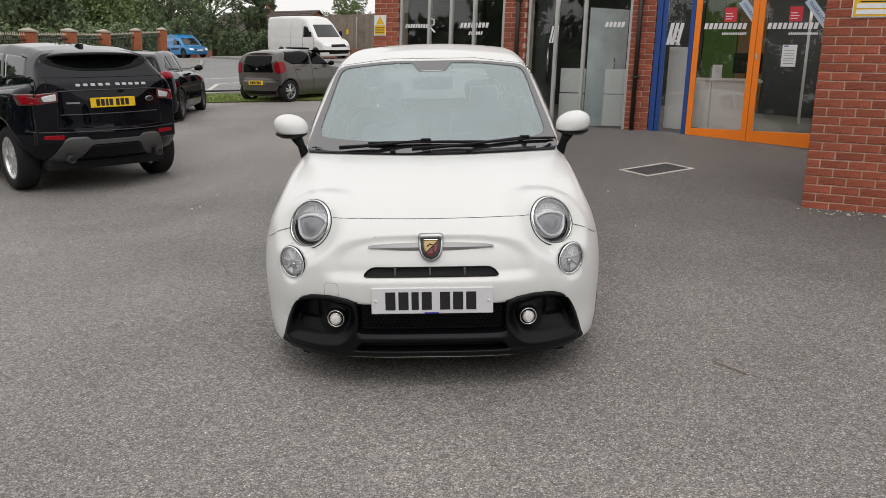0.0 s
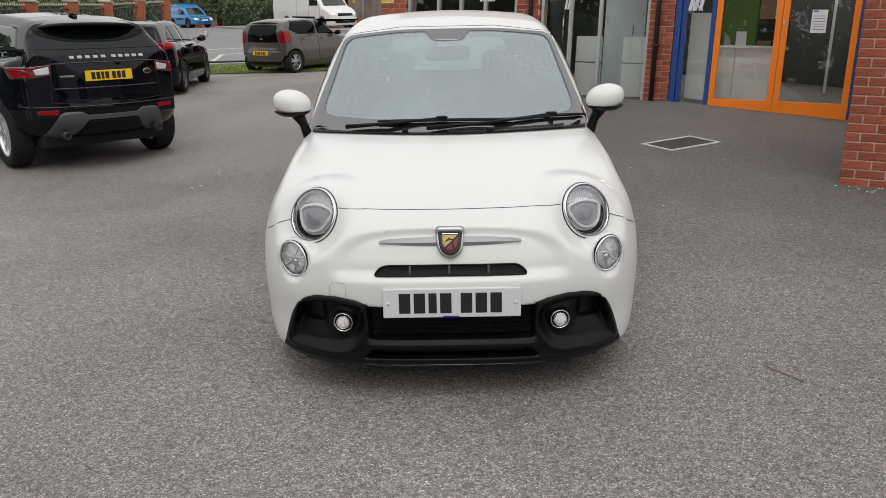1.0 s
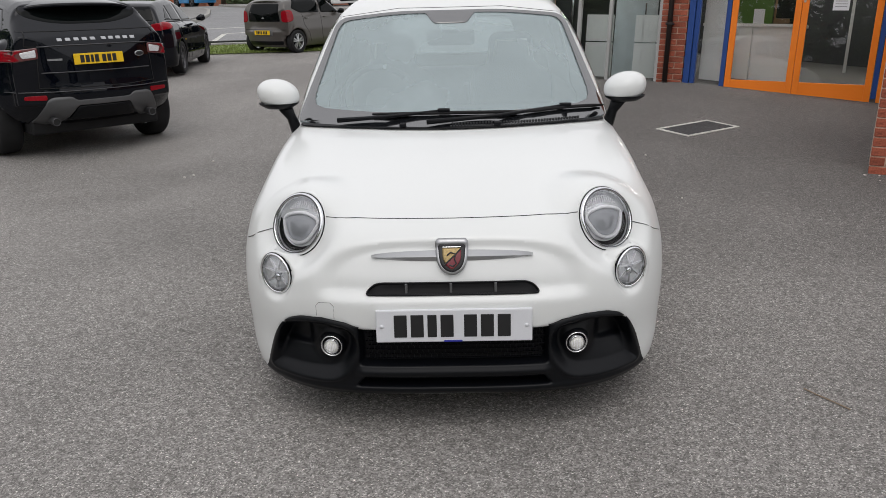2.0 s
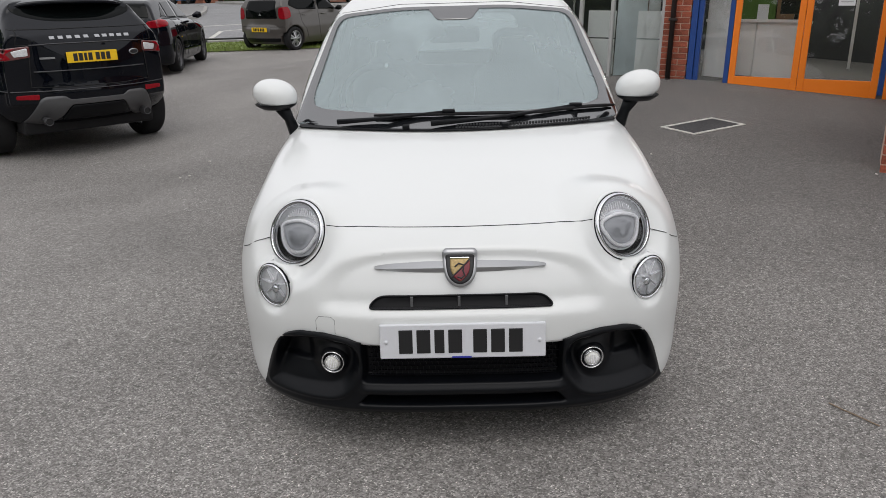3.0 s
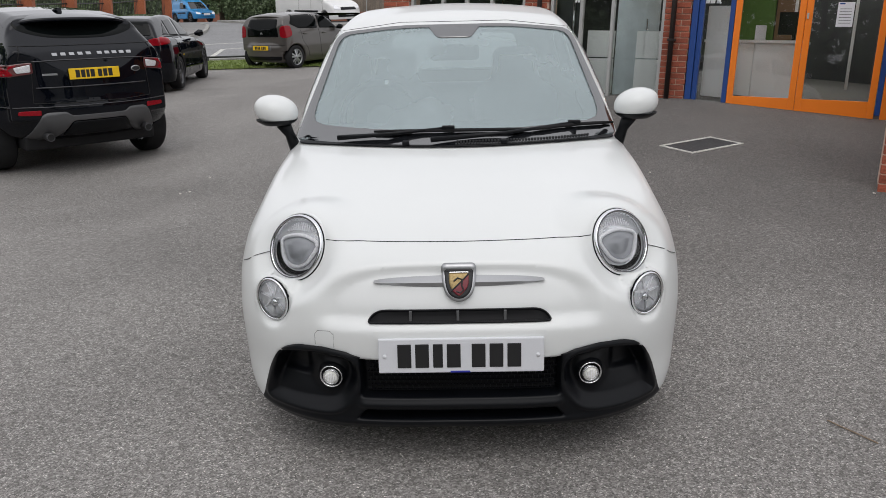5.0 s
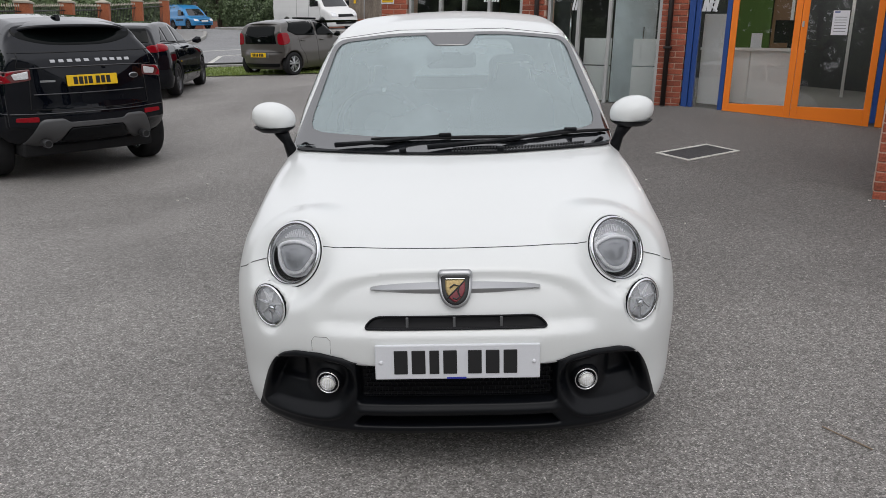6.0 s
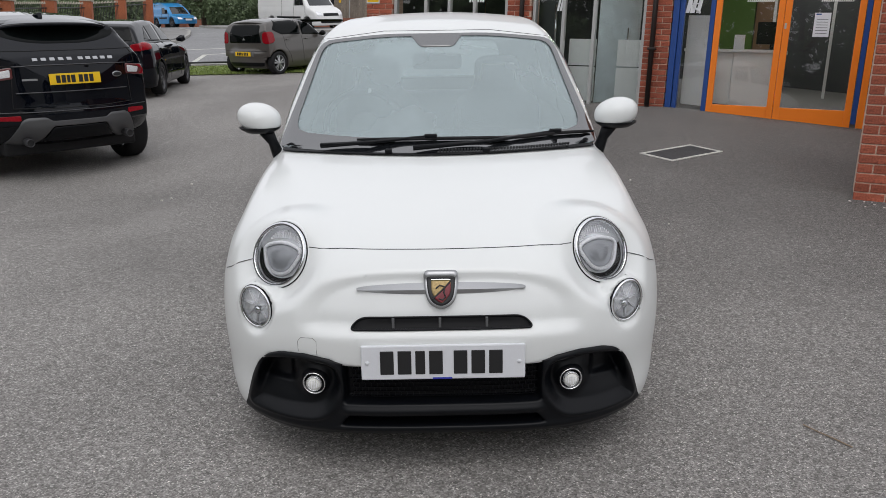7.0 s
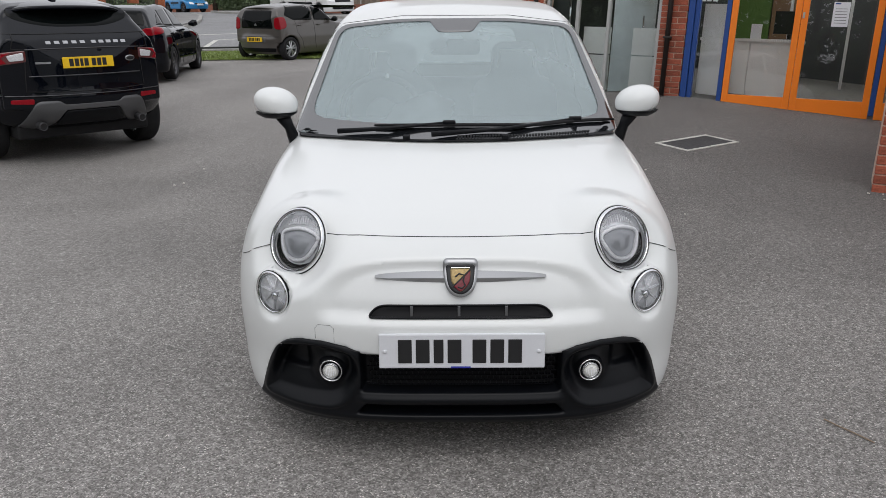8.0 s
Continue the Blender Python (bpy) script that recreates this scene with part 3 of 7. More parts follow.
def wheel(parent, x, y, r, width, rim_mat, spokes, double=False, out=1, broad=1.0):
    """A wheel under its vehicle: tyre, rim with spokes and hub."""
    m = Matrix.Translation((x, y, r)) @ Matrix.Rotation(radians(90 * out), 4, "Y")
    rr = r * 0.68
    hub = new("wheel")
    hub.parent = parent
    hub.matrix_local = m
    i = Matrix.Identity(4)
    w = width / 2
    part("tyre", turned([(rr, -w * 0.9), (r * 0.93, -w), (r * 0.985, -w * 0.8), (r, -w * 0.5), (r, w * 0.5), (r * 0.985, w * 0.8), (r * 0.93, w), (rr * 1.03, w * 0.95), (rr, w * 0.85), (rr, -w * 0.9)], i, 40), RUBBER, hub, smooth=True)
    part("rim", turned([(rr * 1.01, -w * 0.85), (rr * 0.93, -w * 0.4), (rr * 0.93, w * 0.7), (rr * 1.0, w * 0.9), (rr * 1.01, w * 0.8)], i, 40), rim_mat, hub, smooth=True)
    part("brake_disc", turned([(0, 0.0), (rr * 0.75, 0.0), (rr * 0.75, -0.02), (0, -0.02)], i, 24), GRILLE_BLACK, hub)
    for k in range(spokes):
        base = 2 * math.pi * k / spokes
        bm = bmesh.new()
        for off in ((-0.16 * broad, 0.16 * broad) if double else (0,)):
            t = Matrix.Rotation(base + off, 4, "Z")
            wd = rr * broad * (0.07 if double else 0.13)
            vs = [bm.verts.new(t @ Vector(q)) for q in ((rr * 0.15, -wd * 0.8, w * 0.75), (rr * 0.95, -wd, w * 0.6), (rr * 0.95, wd, w * 0.6), (rr * 0.15, wd * 0.8, w * 0.75),
                                                       (rr * 0.15, -wd, w * 0.45), (rr * 0.95, -wd * 1.2, w * 0.35), (rr * 0.95, wd * 1.2, w * 0.35), (rr * 0.15, wd, w * 0.45))]
            for q in ((0, 1, 2, 3), (7, 6, 5, 4), (0, 4, 5, 1), (1, 5, 6, 2), (2, 6, 7, 3), (3, 7, 4, 0)):
                bm.faces.new([vs[j] for j in q])
        part("spoke", bm, rim_mat, hub)
    part("hub_cap", turned([(0, w * 0.82), (rr * 0.12, w * 0.82), (rr * 0.2, w * 0.74), (rr * 0.22, w * 0.4)], i, 20), rim_mat, hub, smooth=True)
    return hub


def frame_on(f, uv, side):
    """A pose on the body at a point, its z along the surface's normal."""
    p = cast(f, [uv], side, 0.0)[0]
    q = cast(f, [uv], side, 0.1)[0]
    z = (Vector(q) - Vector(p)).normalized()
    x = Vector((0, 0, 1)).cross(z).normalized()
    y = z.cross(x)
    m = Matrix((x, y, z)).transposed().to_4x4()
    m.translation = Vector(p)
    return m


def number_plate(parent, m, width, mat, ink=True):
    """A plate in its local x (across) and z (up), facing -y; the characters as plain bars."""
    bm = boxed(-width / 2, width / 2, -0.006, 0.006, -0.0555, 0.0555, 0.004)
    bmesh.ops.transform(bm, matrix=m, verts=bm.verts)
    plate = part("number_plate", bm, mat, parent, "pressed number plate with dark plain bars")
    if ink:
        x = -0.195
        for k in range(7):
            w = 0.03 if k == 2 else 0.042
            bm = boxed(x, x + w, -0.0085, -0.005, -0.038, 0.038, 0.002)
            bmesh.ops.transform(bm, matrix=m, verts=bm.verts)
            part("bar", bm, INK, plate)
            x += w + (0.034 if k == 3 else 0.0125)
    return plate


# -- the small white hatchback, the subject --
def small_hatchback():
    # recesses of the nose: the scoop round the badge, the lamp pods and the slots of the lower bumper
    edge_top = curve_of([(0.0, 0.404), (0.29, 0.404), (0.32, 0.408), (0.355, 0.422), (0.43, 0.433), (0.51, 0.428), (0.555, 0.411), (0.594, 0.376), (0.624, 0.322), (0.65, 0.245), (0.672, 0.17)], 0.025)
    edge_low = curve_of([(0.0, 0.162), (0.34, 0.16), (0.40, 0.154), (0.52, 0.152), (0.62, 0.16), (0.672, 0.172)], 0.03)
    pod = rounded_outline([(0.644, 0.205, 0.02), (0.597, 0.352, 0.06), (0.553, 0.402, 0.05), (0.437, 0.418, 0.06), (0.335, 0.4, 0.04), (0.314, 0.34, 0.06), (0.33, 0.28, 0.06), (0.385, 0.212, 0.05), (0.49, 0.206, 0.05)], 0.03)

    def nose_scoop(a, y, z):
        """The hollow round the badge: a soft-edged arch that dies away above the slot."""
        d = 1 - ((a / 0.468) ** 3.5 + (np.maximum(z - 0.5, 0) / 0.184) ** 3.5) ** (1 / 3.5)
        return 0.024 * step(0.0, 0.2, d) * step(0.485, 0.535, z)

    def nose_shape(a, y, z):
        hollow = step(0.0, 0.02, edge_top(a) - 0.005 - z) * step(0.0, 0.012, z - 0.152) * step(0.66, 0.635, a)
        cup = 0.008 * np.exp(-(np.hypot(a - 0.6, (z - 0.535) * 1.1) / 0.085) ** 4)
        return nose_scoop(a, y, z) + 0.1 * hollow + cup

    def dent(a, z):
        """How far the black insert lies behind the nose: the lamp pods with their outer vents, the grille and the slot under the lip."""
        d = depth_in(pod, a, z)
        pods = 0.066 * step(-0.004, 0.034, d) * (0.4 + 0.6 * step(0.215, 0.345, z)) - 0.006 * np.exp(-((d + 0.008) / 0.008) ** 2)
        vent = 0.018 * step(0.475, 0.5, a) * step(0.6, 0.575, a) * step(0.295, 0.315, z) * step(0.402, 0.385, z)
        boss = -0.035 * np.exp(-(np.hypot(a - 0.411, z - 0.328) / 0.06) ** 4)
        grille = 0.05 * step(0.316, 0.3, a) * step(0.262, 0.276, z) * step(0.41, 0.4, z)
        lip = 0.05 * step(0.0, 0.02, 0.3 + 0.9 * (0.226 - z) - a) * step(0.228, 0.219, z) * step(0.186, 0.198, z)
        bulge = -0.012 * np.exp(-((z - 0.242) / 0.016) ** 2) * step(0.34, 0.3, a) - 0.008 * np.exp(-((z - 0.176) / 0.014) ** 2)
        return pods + vent + boss + grille + lip + bulge

    s = dict(length=3.66, floor=0.148, belt=0.9, cab_mid=2.0,
             low=[(0.0, 0.70), (0.15, 0.735), (0.25, 0.765), (0.4, 0.81), (0.6, 0.858), (0.8, 0.896), (0.95, 0.92), (1.1, 0.937), (1.4, 0.945), (2.2, 0.965), (3.0, 0.97), (3.4, 0.95), (3.66, 0.92)],
             cab=[(0.80, 0.84), (0.9, 0.915), (1.2, 1.125), (1.55, 1.36), (1.72, 1.425), (1.95, 1.46), (2.2, 1.47), (2.6, 1.455), (3.0, 1.40), (3.25, 1.30), (3.45, 1.08), (3.6, 0.85)],
             cab_blur=0.09,
             nose=[(0.1, 0.05), (0.15, 0.03), (0.2, 0.015), (0.3, 0.02), (0.4, 0.005), (0.48, 0.005), (0.56, 0.022), (0.64, 0.062), (0.7, 0.1), (0.76, 0.17), (0.85, 0.3)],
             tail=[(0.15, 3.5), (0.3, 3.6), (0.5, 3.66), (0.7, 3.64), (0.95, 3.58), (1.2, 3.5)],
             wide=[(0.0, 0.78), (0.4, 0.796), (0.7, 0.814), (1.15, 0.808), (2.0, 0.812), (3.05, 0.838), (3.4, 0.815), (3.66, 0.78)],
             lean=[(0.1, 0.05), (0.2, 0.022), (0.33, 0.01), (0.45, 0.008), (0.58, 0.018), (0.68, 0.046), (0.76, 0.078), (0.82, 0.074), (0.88, 0.068), (0.95, 0.1), (1.2, 0.2)],
             cab_wide=[(0.7, 0.735), (0.92, 0.708), (1.05, 0.685), (1.2, 0.641), (1.35, 0.585), (1.45, 0.535), (1.5, 0.5)],
             nose_bow=(0.235, 0.7, 3.7), tail_bow=(0.2, 0.75, 3.0), cab_bow=0.15, crown=0.13, axles=(0.77, 3.07), wheel=0.3, arch=0.335, arch_in=0.58,
             floor_round=0.012, low_crown=0.085, round=0.13, top_round=0.11, cab_round=0.09, join=0.025, extra=nose_scoop,
             swell=lambda a, y: 0.018 * np.exp(-((a - 0.535) / 0.13) ** 2 - ((y - 0.31) / 0.19) ** 2))
    # sockets for the lamps
    sockets = []
    for c, face, r, deep in (((0.529, 0.25, 0.696), (0.54, -1.0, 0.5), 0.106, 0.1), ((0.607, 0.176, 0.544), (0.52, -1.0, 0.1), 0.066, 0.06)):
        sockets.append((Vector(c), Vector(face).normalized(), r, deep))

    def flush(body, a, y, z):
        """The wings lie level with the rims of the lamps and run out smoothly round them."""
        shares, moves = [], []
        for (c, d, r, deep), reach in zip(sockets, (0.11, 0.03)):
            dx, dy, dz = a - c.x, y - c.y, z - c.z
            t = dx * d.x + dy * d.y + dz * d.z
            away = np.sqrt(np.maximum(dx * dx + dy * dy + dz * dz - t * t, 0))
            shares.append(step(r + reach, r + 0.004, away) * step(0.32, 0.2, np.abs(t)))
            gap = t + 0.002 - body
            moves.append(np.where(gap < 0, 0.05 * np.tanh(gap / 0.05), gap))
        return body + shares[0] * (1 - shares[1]) * moves[0] + shares[1] * moves[1]

    s["carve"] = flush
    f = car_field(s)
    def socket_holes(body, a, y, z):
        body = flush(body, a, y, z)
        for c, d, r, deep in sockets:
            dx, dy, dz = a - c.x, y - c.y, z - c.z
            t = dx * d.x + dy * d.y + dz * d.z
            away = np.sqrt(np.maximum(dx * dx + dy * dy + dz * dz - t * t, 0)) - r
            away = away + np.where(t > -0.01, 0.0, 0.012)
            body = smax(body, -np.maximum(away, -t - deep), 0.006)
        return body

    solid = f
    s["carve"], s["extra"] = socket_holes, nose_shape
    f = car_field(s)
    car = thing("small_hatchback", HERO_POSE, "small white three-door hatchback with round lamps, parked on the tarmac", "car")
    screen = rounded_outline([(-0.685, 0.913, 0.02), (-0.33, 0.914, 0.1), (0.33, 0.914, 0.1), (0.685, 0.913, 0.02), (0.55, 1.335, 0.05), (0.25, 1.364, 0.1), (-0.25, 1.364, 0.1), (-0.55, 1.335, 0.05)], 0.03)
    clear = rounded_outline([(-0.622, 0.972, 0.06), (-0.3, 0.962, 0.1), (0.3, 0.962, 0.1), (0.622, 0.972, 0.06), (0.532, 1.322, 0.05), (0.25, 1.352, 0.1), (-0.25, 1.352, 0.1), (-0.532, 1.322, 0.05)], 0.03)
    side = rounded_outline([(1.28, 0.985, 0.03), (2.35, 1.0, 0.04), (2.3, 1.36, 0.08), (1.72, 1.35, 0.05)], 0.04)
    quarter = rounded_outline([(2.42, 1.0, 0.04), (2.95, 1.02, 0.06), (2.9, 1.27, 0.08), (2.38, 1.36, 0.05)], 0.04)
    rear = rounded_outline([(-0.5, 1.03, 0.06), (0.5, 1.03, 0.06), (0.42, 1.3, 0.08), (-0.42, 1.3, 0.08)], 0.05)
    body_shell("body", f, s, 0.0095, WHITE_PAINT, car, [(screen, "front"), (side, "left"), (side, "right"), (quarter, "left"), (quarter, "right"), (rear, "back")])

    f = solid
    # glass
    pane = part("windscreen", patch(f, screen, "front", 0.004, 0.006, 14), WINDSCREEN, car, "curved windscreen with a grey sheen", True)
    part("glass_border", ring_patch(f, screen, clear, "front", 0.0075), FRIT, pane, "black printed border of the glass", True)
    part("mirror_patch", patch(f, rounded_outline([(-0.12, 1.355), (0.12, 1.355), (0.105, 1.342), (0.078, 1.308), (-0.078, 1.308), (-0.105, 1.342)], 0.02), "front", 0.0075, 0.001), FRIT, pane, smooth=True)
    for sd in ("left", "right"):
        part("side_window", patch(f, side, sd, 0.001, 0.006), CAR_GLASS, car, smooth=True)
        part("quarter_window", patch(f, quarter, sd, 0.001, 0.006), CAR_GLASS, car, smooth=True)
    part("rear_window", patch(f, rear, "back", 0.001, 0.006), FILMED_GLASS, car, smooth=True)

    # scuttle, vents, washer jets
    scuttle = part("scuttle", patch_bands(f, curve_of([(0.0, 0.908), (0.35, 0.908), (0.5, 0.906), (0.66, 0.902)], 0.04), curve_of([(0.0, 0.925), (0.35, 0.924), (0.5, 0.92), (0.66, 0.91)], 0.04), 0.66, 0.007, 0.012, nx=60, nz=4), SATIN_BLACK, car, smooth=True)
    for k in range(44):
        x = 0.0 + 0.0125 * k
        for j in range(2):
            p = cast(f, [(x + 0.006 * j, 0.914 - 0.004 * abs(x / 0.6) + 0.009 * j)], "front", 0.011)[0]
            part("vent_bar", boxed(p[0] - 0.0042, p[0] + 0.0042, p[1] - 0.004, p[1] + 0.004, p[2] - 0.004, p[2] + 0.002), VENT_GREY, scuttle)
    for x in (-0.2, 0.19):
        p = cast(f, [(x, 0.914)], "front", 0.012)[0]
        part("washer_jet", boxed(p[0] - 0.014, p[0] + 0.014, p[1] - 0.012, p[1] + 0.012, p[2] - 0.008, p[2] + 0.012, 0.005), SATIN_BLACK, car)

    # wipers: arm, blade and clip
    for x0, xm, xh, xb, x1, zb, z0 in ((-0.48, -0.28, -0.03, -0.33, 0.3, 0.957, 0.916), (-0.10, 0.2, 0.485, 0.31, 0.66, 0.955, 0.917)):
        ends = cast(f, [(x0, z0), (xm, z0 + (zb - z0) * 0.45), (xh, zb)], "front", 0.026)
        wiper = part("wiper", tube([tuple(q) for q in ends], [0.011, 0.0075, 0.006], 8), SATIN_BLACK, car, smooth=True)
        line = [(xb + (x1 - xb) * k / 8, zb - 0.01 + 0.006 * math.sin(k / 8 * math.pi)) for k in range(9)]
        part("blade", tube([tuple(q) for q in cast(f, line, "front", 0.02)], [0.005] + [0.008] * 7 + [0.005], 6), RUBBER, wiper, smooth=True)
        q = cast(f, [(xh, zb)], "front", 0.026)[0]
        part("blade_clip", boxed(q[0] - 0.026, q[0] + 0.026, q[1] - 0.01, q[1] + 0.01, q[2] - 0.007, q[2] + 0.01, 0.005), SATIN_BLACK, wiper)

    # nose: black lower bumper, grilles, pods
    skirt = part("lower_bumper", patch_bands(f, edge_low, edge_top, 0.672, 0.006, 0.02, 260, 84, dent=dent), SATIN_BLACK, car, "satin black lower bumper insert", True)
    for sx in (1, -1):
        q = cast(f, [(sx * 0.411, 0.322)], "front", 0.0)[0]
        m = Matrix.Translation((q[0], q[1] + 0.012, q[2])) @ Matrix.Rotation(radians(90), 4, "X") @ Matrix.Rotation(radians(8 * sx), 4, "Y") @ Matrix.Diagonal((0.87, 0.87, 1.0, 1.0))
        part("lamp_housing", turned([(0.06, -0.035), (0.052, -0.012), (0.0435, -0.004)], m, 36), SATIN_BLACK, skirt, smooth=True)
        lamp = part("fog_lamp", turned([(0.0435, -0.05), (0.0435, 0.0), (0.042, 0.005), (0.0395, 0.005), (0.037, -0.002), (0.036, -0.012)], m, 36), CHROME, car, "round fog lamp with a chrome ring", True)
        part("inner_ring", turned([(0.037, -0.008), (0.032, -0.014), (0.03, -0.012), (0.029, 0.002)], m, 32), GRILLE_BLACK, lamp, smooth=True)
        part("lens_ring", turned([(0.03, -0.01), (0.03, 0.008), (0.027, 0.011), (0.025, 0.008)], m, 32), CHROME, lamp, smooth=True)
        part("lens", turned([(0.026, 0.002), (0.024, 0.009), (0.014, 0.013), (0.0, 0.014)], m, 28), LENS_RIBBED, lamp, smooth=True)
        for k in range(-3, 4):
            part("lens_rib", boxed(0.0062 * k - 0.0013, 0.0062 * k + 0.0013, -0.017 + 0.0011 * k * k, 0.017 - 0.0011 * k * k, 0.010, 0.0155 - 0.0003 * k * k, turn=m), LENS_FROST, lamp)
    # lower grille: a net of bars in the recess
    net = bmesh.new()
    for k in range(8):
        z = 0.28 + 0.016 * k
        for j in range(-15, 16):
            x = 0.019 * j + 0.0095 * (k % 2)
            if abs(x) < 0.295:
                q = cast(f, [(x, z)], "front", 0.0)[0]
                q[1] += 0.026
                box(net, q[0] - 0.0085, q[0] + 0.0085, q[1] - 0.004, q[1] + 0.004, q[2] - 0.0012, q[2] + 0.0012)
                box(net, q[0] - 0.0012, q[0] + 0.0012, q[1] - 0.004, q[1] + 0.004, q[2], q[2] + 0.014)
    part("lower_grille", net, SATIN_BLACK, car, "black honeycomb lower grille")
    # upper slot grille
    slot = rounded_outline([(-0.285, 0.512, 0.015), (0.285, 0.512, 0.015), (0.255, 0.548, 0.03), (-0.255, 0.548, 0.03)], 0.02)
    grille = part("upper_grille", patch(f, slot, "front", 0.003, 0.015), GRILLE_BLACK, car, "narrow black upper grille", True)
    part("grille_surround", tube([tuple(q) for q in cast(f, slot, "front", 0.004)], 0.0035, 6, True), SATIN_BLACK, grille, smooth=True)
    for x in (-0.15, -0.005, 0.14):
        q = cast(f, [(x, 0.530)], "front", 0.006)[0]
        part("grille_bar", boxed(q[0] - 0.004, q[0] + 0.004, q[1] - 0.006, q[1] + 0.006, q[2] - 0.016, q[2] + 0.016), TRIM_GREY, grille)

    # badge and its wings
    ridge = lambda a, z: -0.013 * np.clip(1 - np.abs(z - 0.628) / (0.0155 * np.sqrt(np.clip(1 - (a / 0.266) ** 2, 0, 1)) + 1e-4), 0, 1)
    wings = part("badge_wing", patch_bands(f, lambda a: 0.628 - 0.0155 * math.sqrt(max(0, 1 - (a / 0.266) ** 2)), lambda a: 0.628 + 0.0155 * math.sqrt(max(0, 1 - (a / 0.266) ** 2)), 0.264, 0.002, 0.012, 90, 10, dent=ridge), SILVER, car, "brushed silver wing bar with a ridge along it")
    shield = [(-0.055, 0.678, 0.014), (0.055, 0.678, 0.014), (0.051, 0.614, 0.03), (0.036, 0.582, 0.02), (0.0, 0.567, 0.02), (-0.036, 0.582, 0.02), (-0.051, 0.614, 0.03)]
    badge = part("badge", patch(f, rounded_outline(shield, 0.01), "front", 0.017, 0.02), SILVER, car, "shield badge with a silver border", True)
    part("badge_field", patch(f, [(0.83 * a, 0.624 + 0.83 * (b - 0.626)) for a, b in rounded_outline(shield, 0.01)], "front", 0.019, 0.004), INK, badge, smooth=True)
    part("badge_gold", patch(f, rounded_outline([(-0.031, 0.645, 0.005), (0.031, 0.645, 0.005), (0.03, 0.610, 0.02), (0.0, 0.582, 0.01), (-0.03, 0.610, 0.02)], 0.008), "front", 0.0205, 0.003), GOLD, badge, smooth=True)
    part("badge_red", patch(f, rounded_outline([(0.03, 0.640, 0.004), (0.03, 0.610, 0.02), (0.0, 0.583, 0.01), (-0.022, 0.600, 0.004)], 0.006), "front", 0.022, 0.003), BADGE_RED, badge, smooth=True)
    part("badge_mark", tube([tuple(q) for q in cast(f, [(-0.026, 0.597), (-0.01, 0.610), (0.012, 0.627), (0.03, 0.642)], "front", 0.0225)], 0.0024, 6), INK, badge)
    part("badge_mark", tube([tuple(q) for q in cast(f, [(-0.016, 0.624), (-0.004, 0.632), (0.012, 0.628), (0.008, 0.614), (0.014, 0.602), (0.004, 0.594), (-0.008, 0.598)], "front", 0.0225)], 0.0026, 6), INK, badge)
    part("badge_bar", patch(f, rounded_outline([(-0.03, 0.646, 0.002), (0.03, 0.646, 0.002), (0.027, 0.656, 0.003), (-0.027, 0.656, 0.003)], 0.002), "front", 0.022, 0.003, 2), CHROME, badge)

    # lamps
    for sx in (1, -1):
        for (c, d, r, deep), kind in zip(sockets, ("head", "side")):
            c, d = Vector((sx * c.x, c.y, c.z)), Vector((sx * d.x, d.y, d.z))
            m = Matrix.Translation(c + d * (0.004 if kind == "head" else -0.002)) @ d.to_track_quat("Z", "Y").to_matrix().to_4x4()
            if kind == "head":
                m = m @ Matrix.Diagonal((1.02, 1.045, 1.0, 1.0))
                lamp = part("headlamp", turned([(0.1055, -0.022), (0.1055, -0.006), (0.104, 0.004), (0.1, 0.008), (0.094, 0.008), (0.091, 0.002), (0.09, -0.012)], m, 64), CHROME, car, "round headlamp with a chrome rim", True)
                part("barrel", turned([(0.1045, -0.05), (0.1045, -0.018)], m, 64), GRILLE_BLACK, lamp, smooth=True)
                part("surround", turned([(0.1065, -0.03), (0.1068, -0.006), (0.109, -0.004), (0.112, -0.007), (0.117, -0.025), (0.121, -0.06)], m, 64), WHITE_PAINT, lamp, smooth=True)
                part("gap_ring", turned([(0.1072, -0.016), (0.1072, -0.004), (0.1055, -0.002), (0.1055, -0.016)], m, 64), SATIN_BLACK, lamp, smooth=True)
                part("rim_groove", turned([(0.0985, 0.0082), (0.0965, 0.0095), (0.0945, 0.0082)], m, 56), DARK_ALLOY, lamp, smooth=True)
                part("bezel", turned([(0.091, -0.006), (0.086, -0.014), (0.08, -0.02), (0.05, -0.024), (0.0, -0.026)], m, 48), BEZEL, lamp, smooth=True)
                band = bmesh.new()
                row = []
                for k in range(29):
                    v = radians(270 + 25 * sx + 152 * (k / 28 - 0.5))
                    e = math.sin(math.pi * k / 28) ** 0.5
                    row.append([band.verts.new(m @ Vector((q * math.cos(v), q * math.sin(v), h))) for q, h in ((0.0865, -0.0105), (0.0865 - 0.015 * e, -0.0165))])
                for p0, p1 in zip(row, row[1:]):
                    band.faces.new((p0[0], p1[0], p1[1], p0[1]))
                part("dark_band", band, GRILLE_BLACK, lamp)
                for k in range(15):
                    v = radians(35 + 110 * k / 14)
                    q = 0.068 * Vector((math.cos(v), math.sin(v), 0))
                    part("reflector_rib", boxed(q.x - 0.0012, q.x + 0.0012, 0.05 + 0.3 * (q.y - 0.05), q.y + 0.013, -0.024, -0.013, turn=m), LENS_FROST, lamp)
                ring = rounded_outline([(-0.081, 0.026, 0.03), (0.0, 0.05, 0.08), (0.081, 0.026, 0.03), (0.036, -0.056, 0.035), (-0.036, -0.056, 0.035)], 0.03)
                part("light_guide", tube([m @ Vector((a, b - 0.004, -0.014)) for a, b in ring], 0.0065, 8, True), LENS_FROST, lamp, smooth=True)
                fill = bmesh.new()
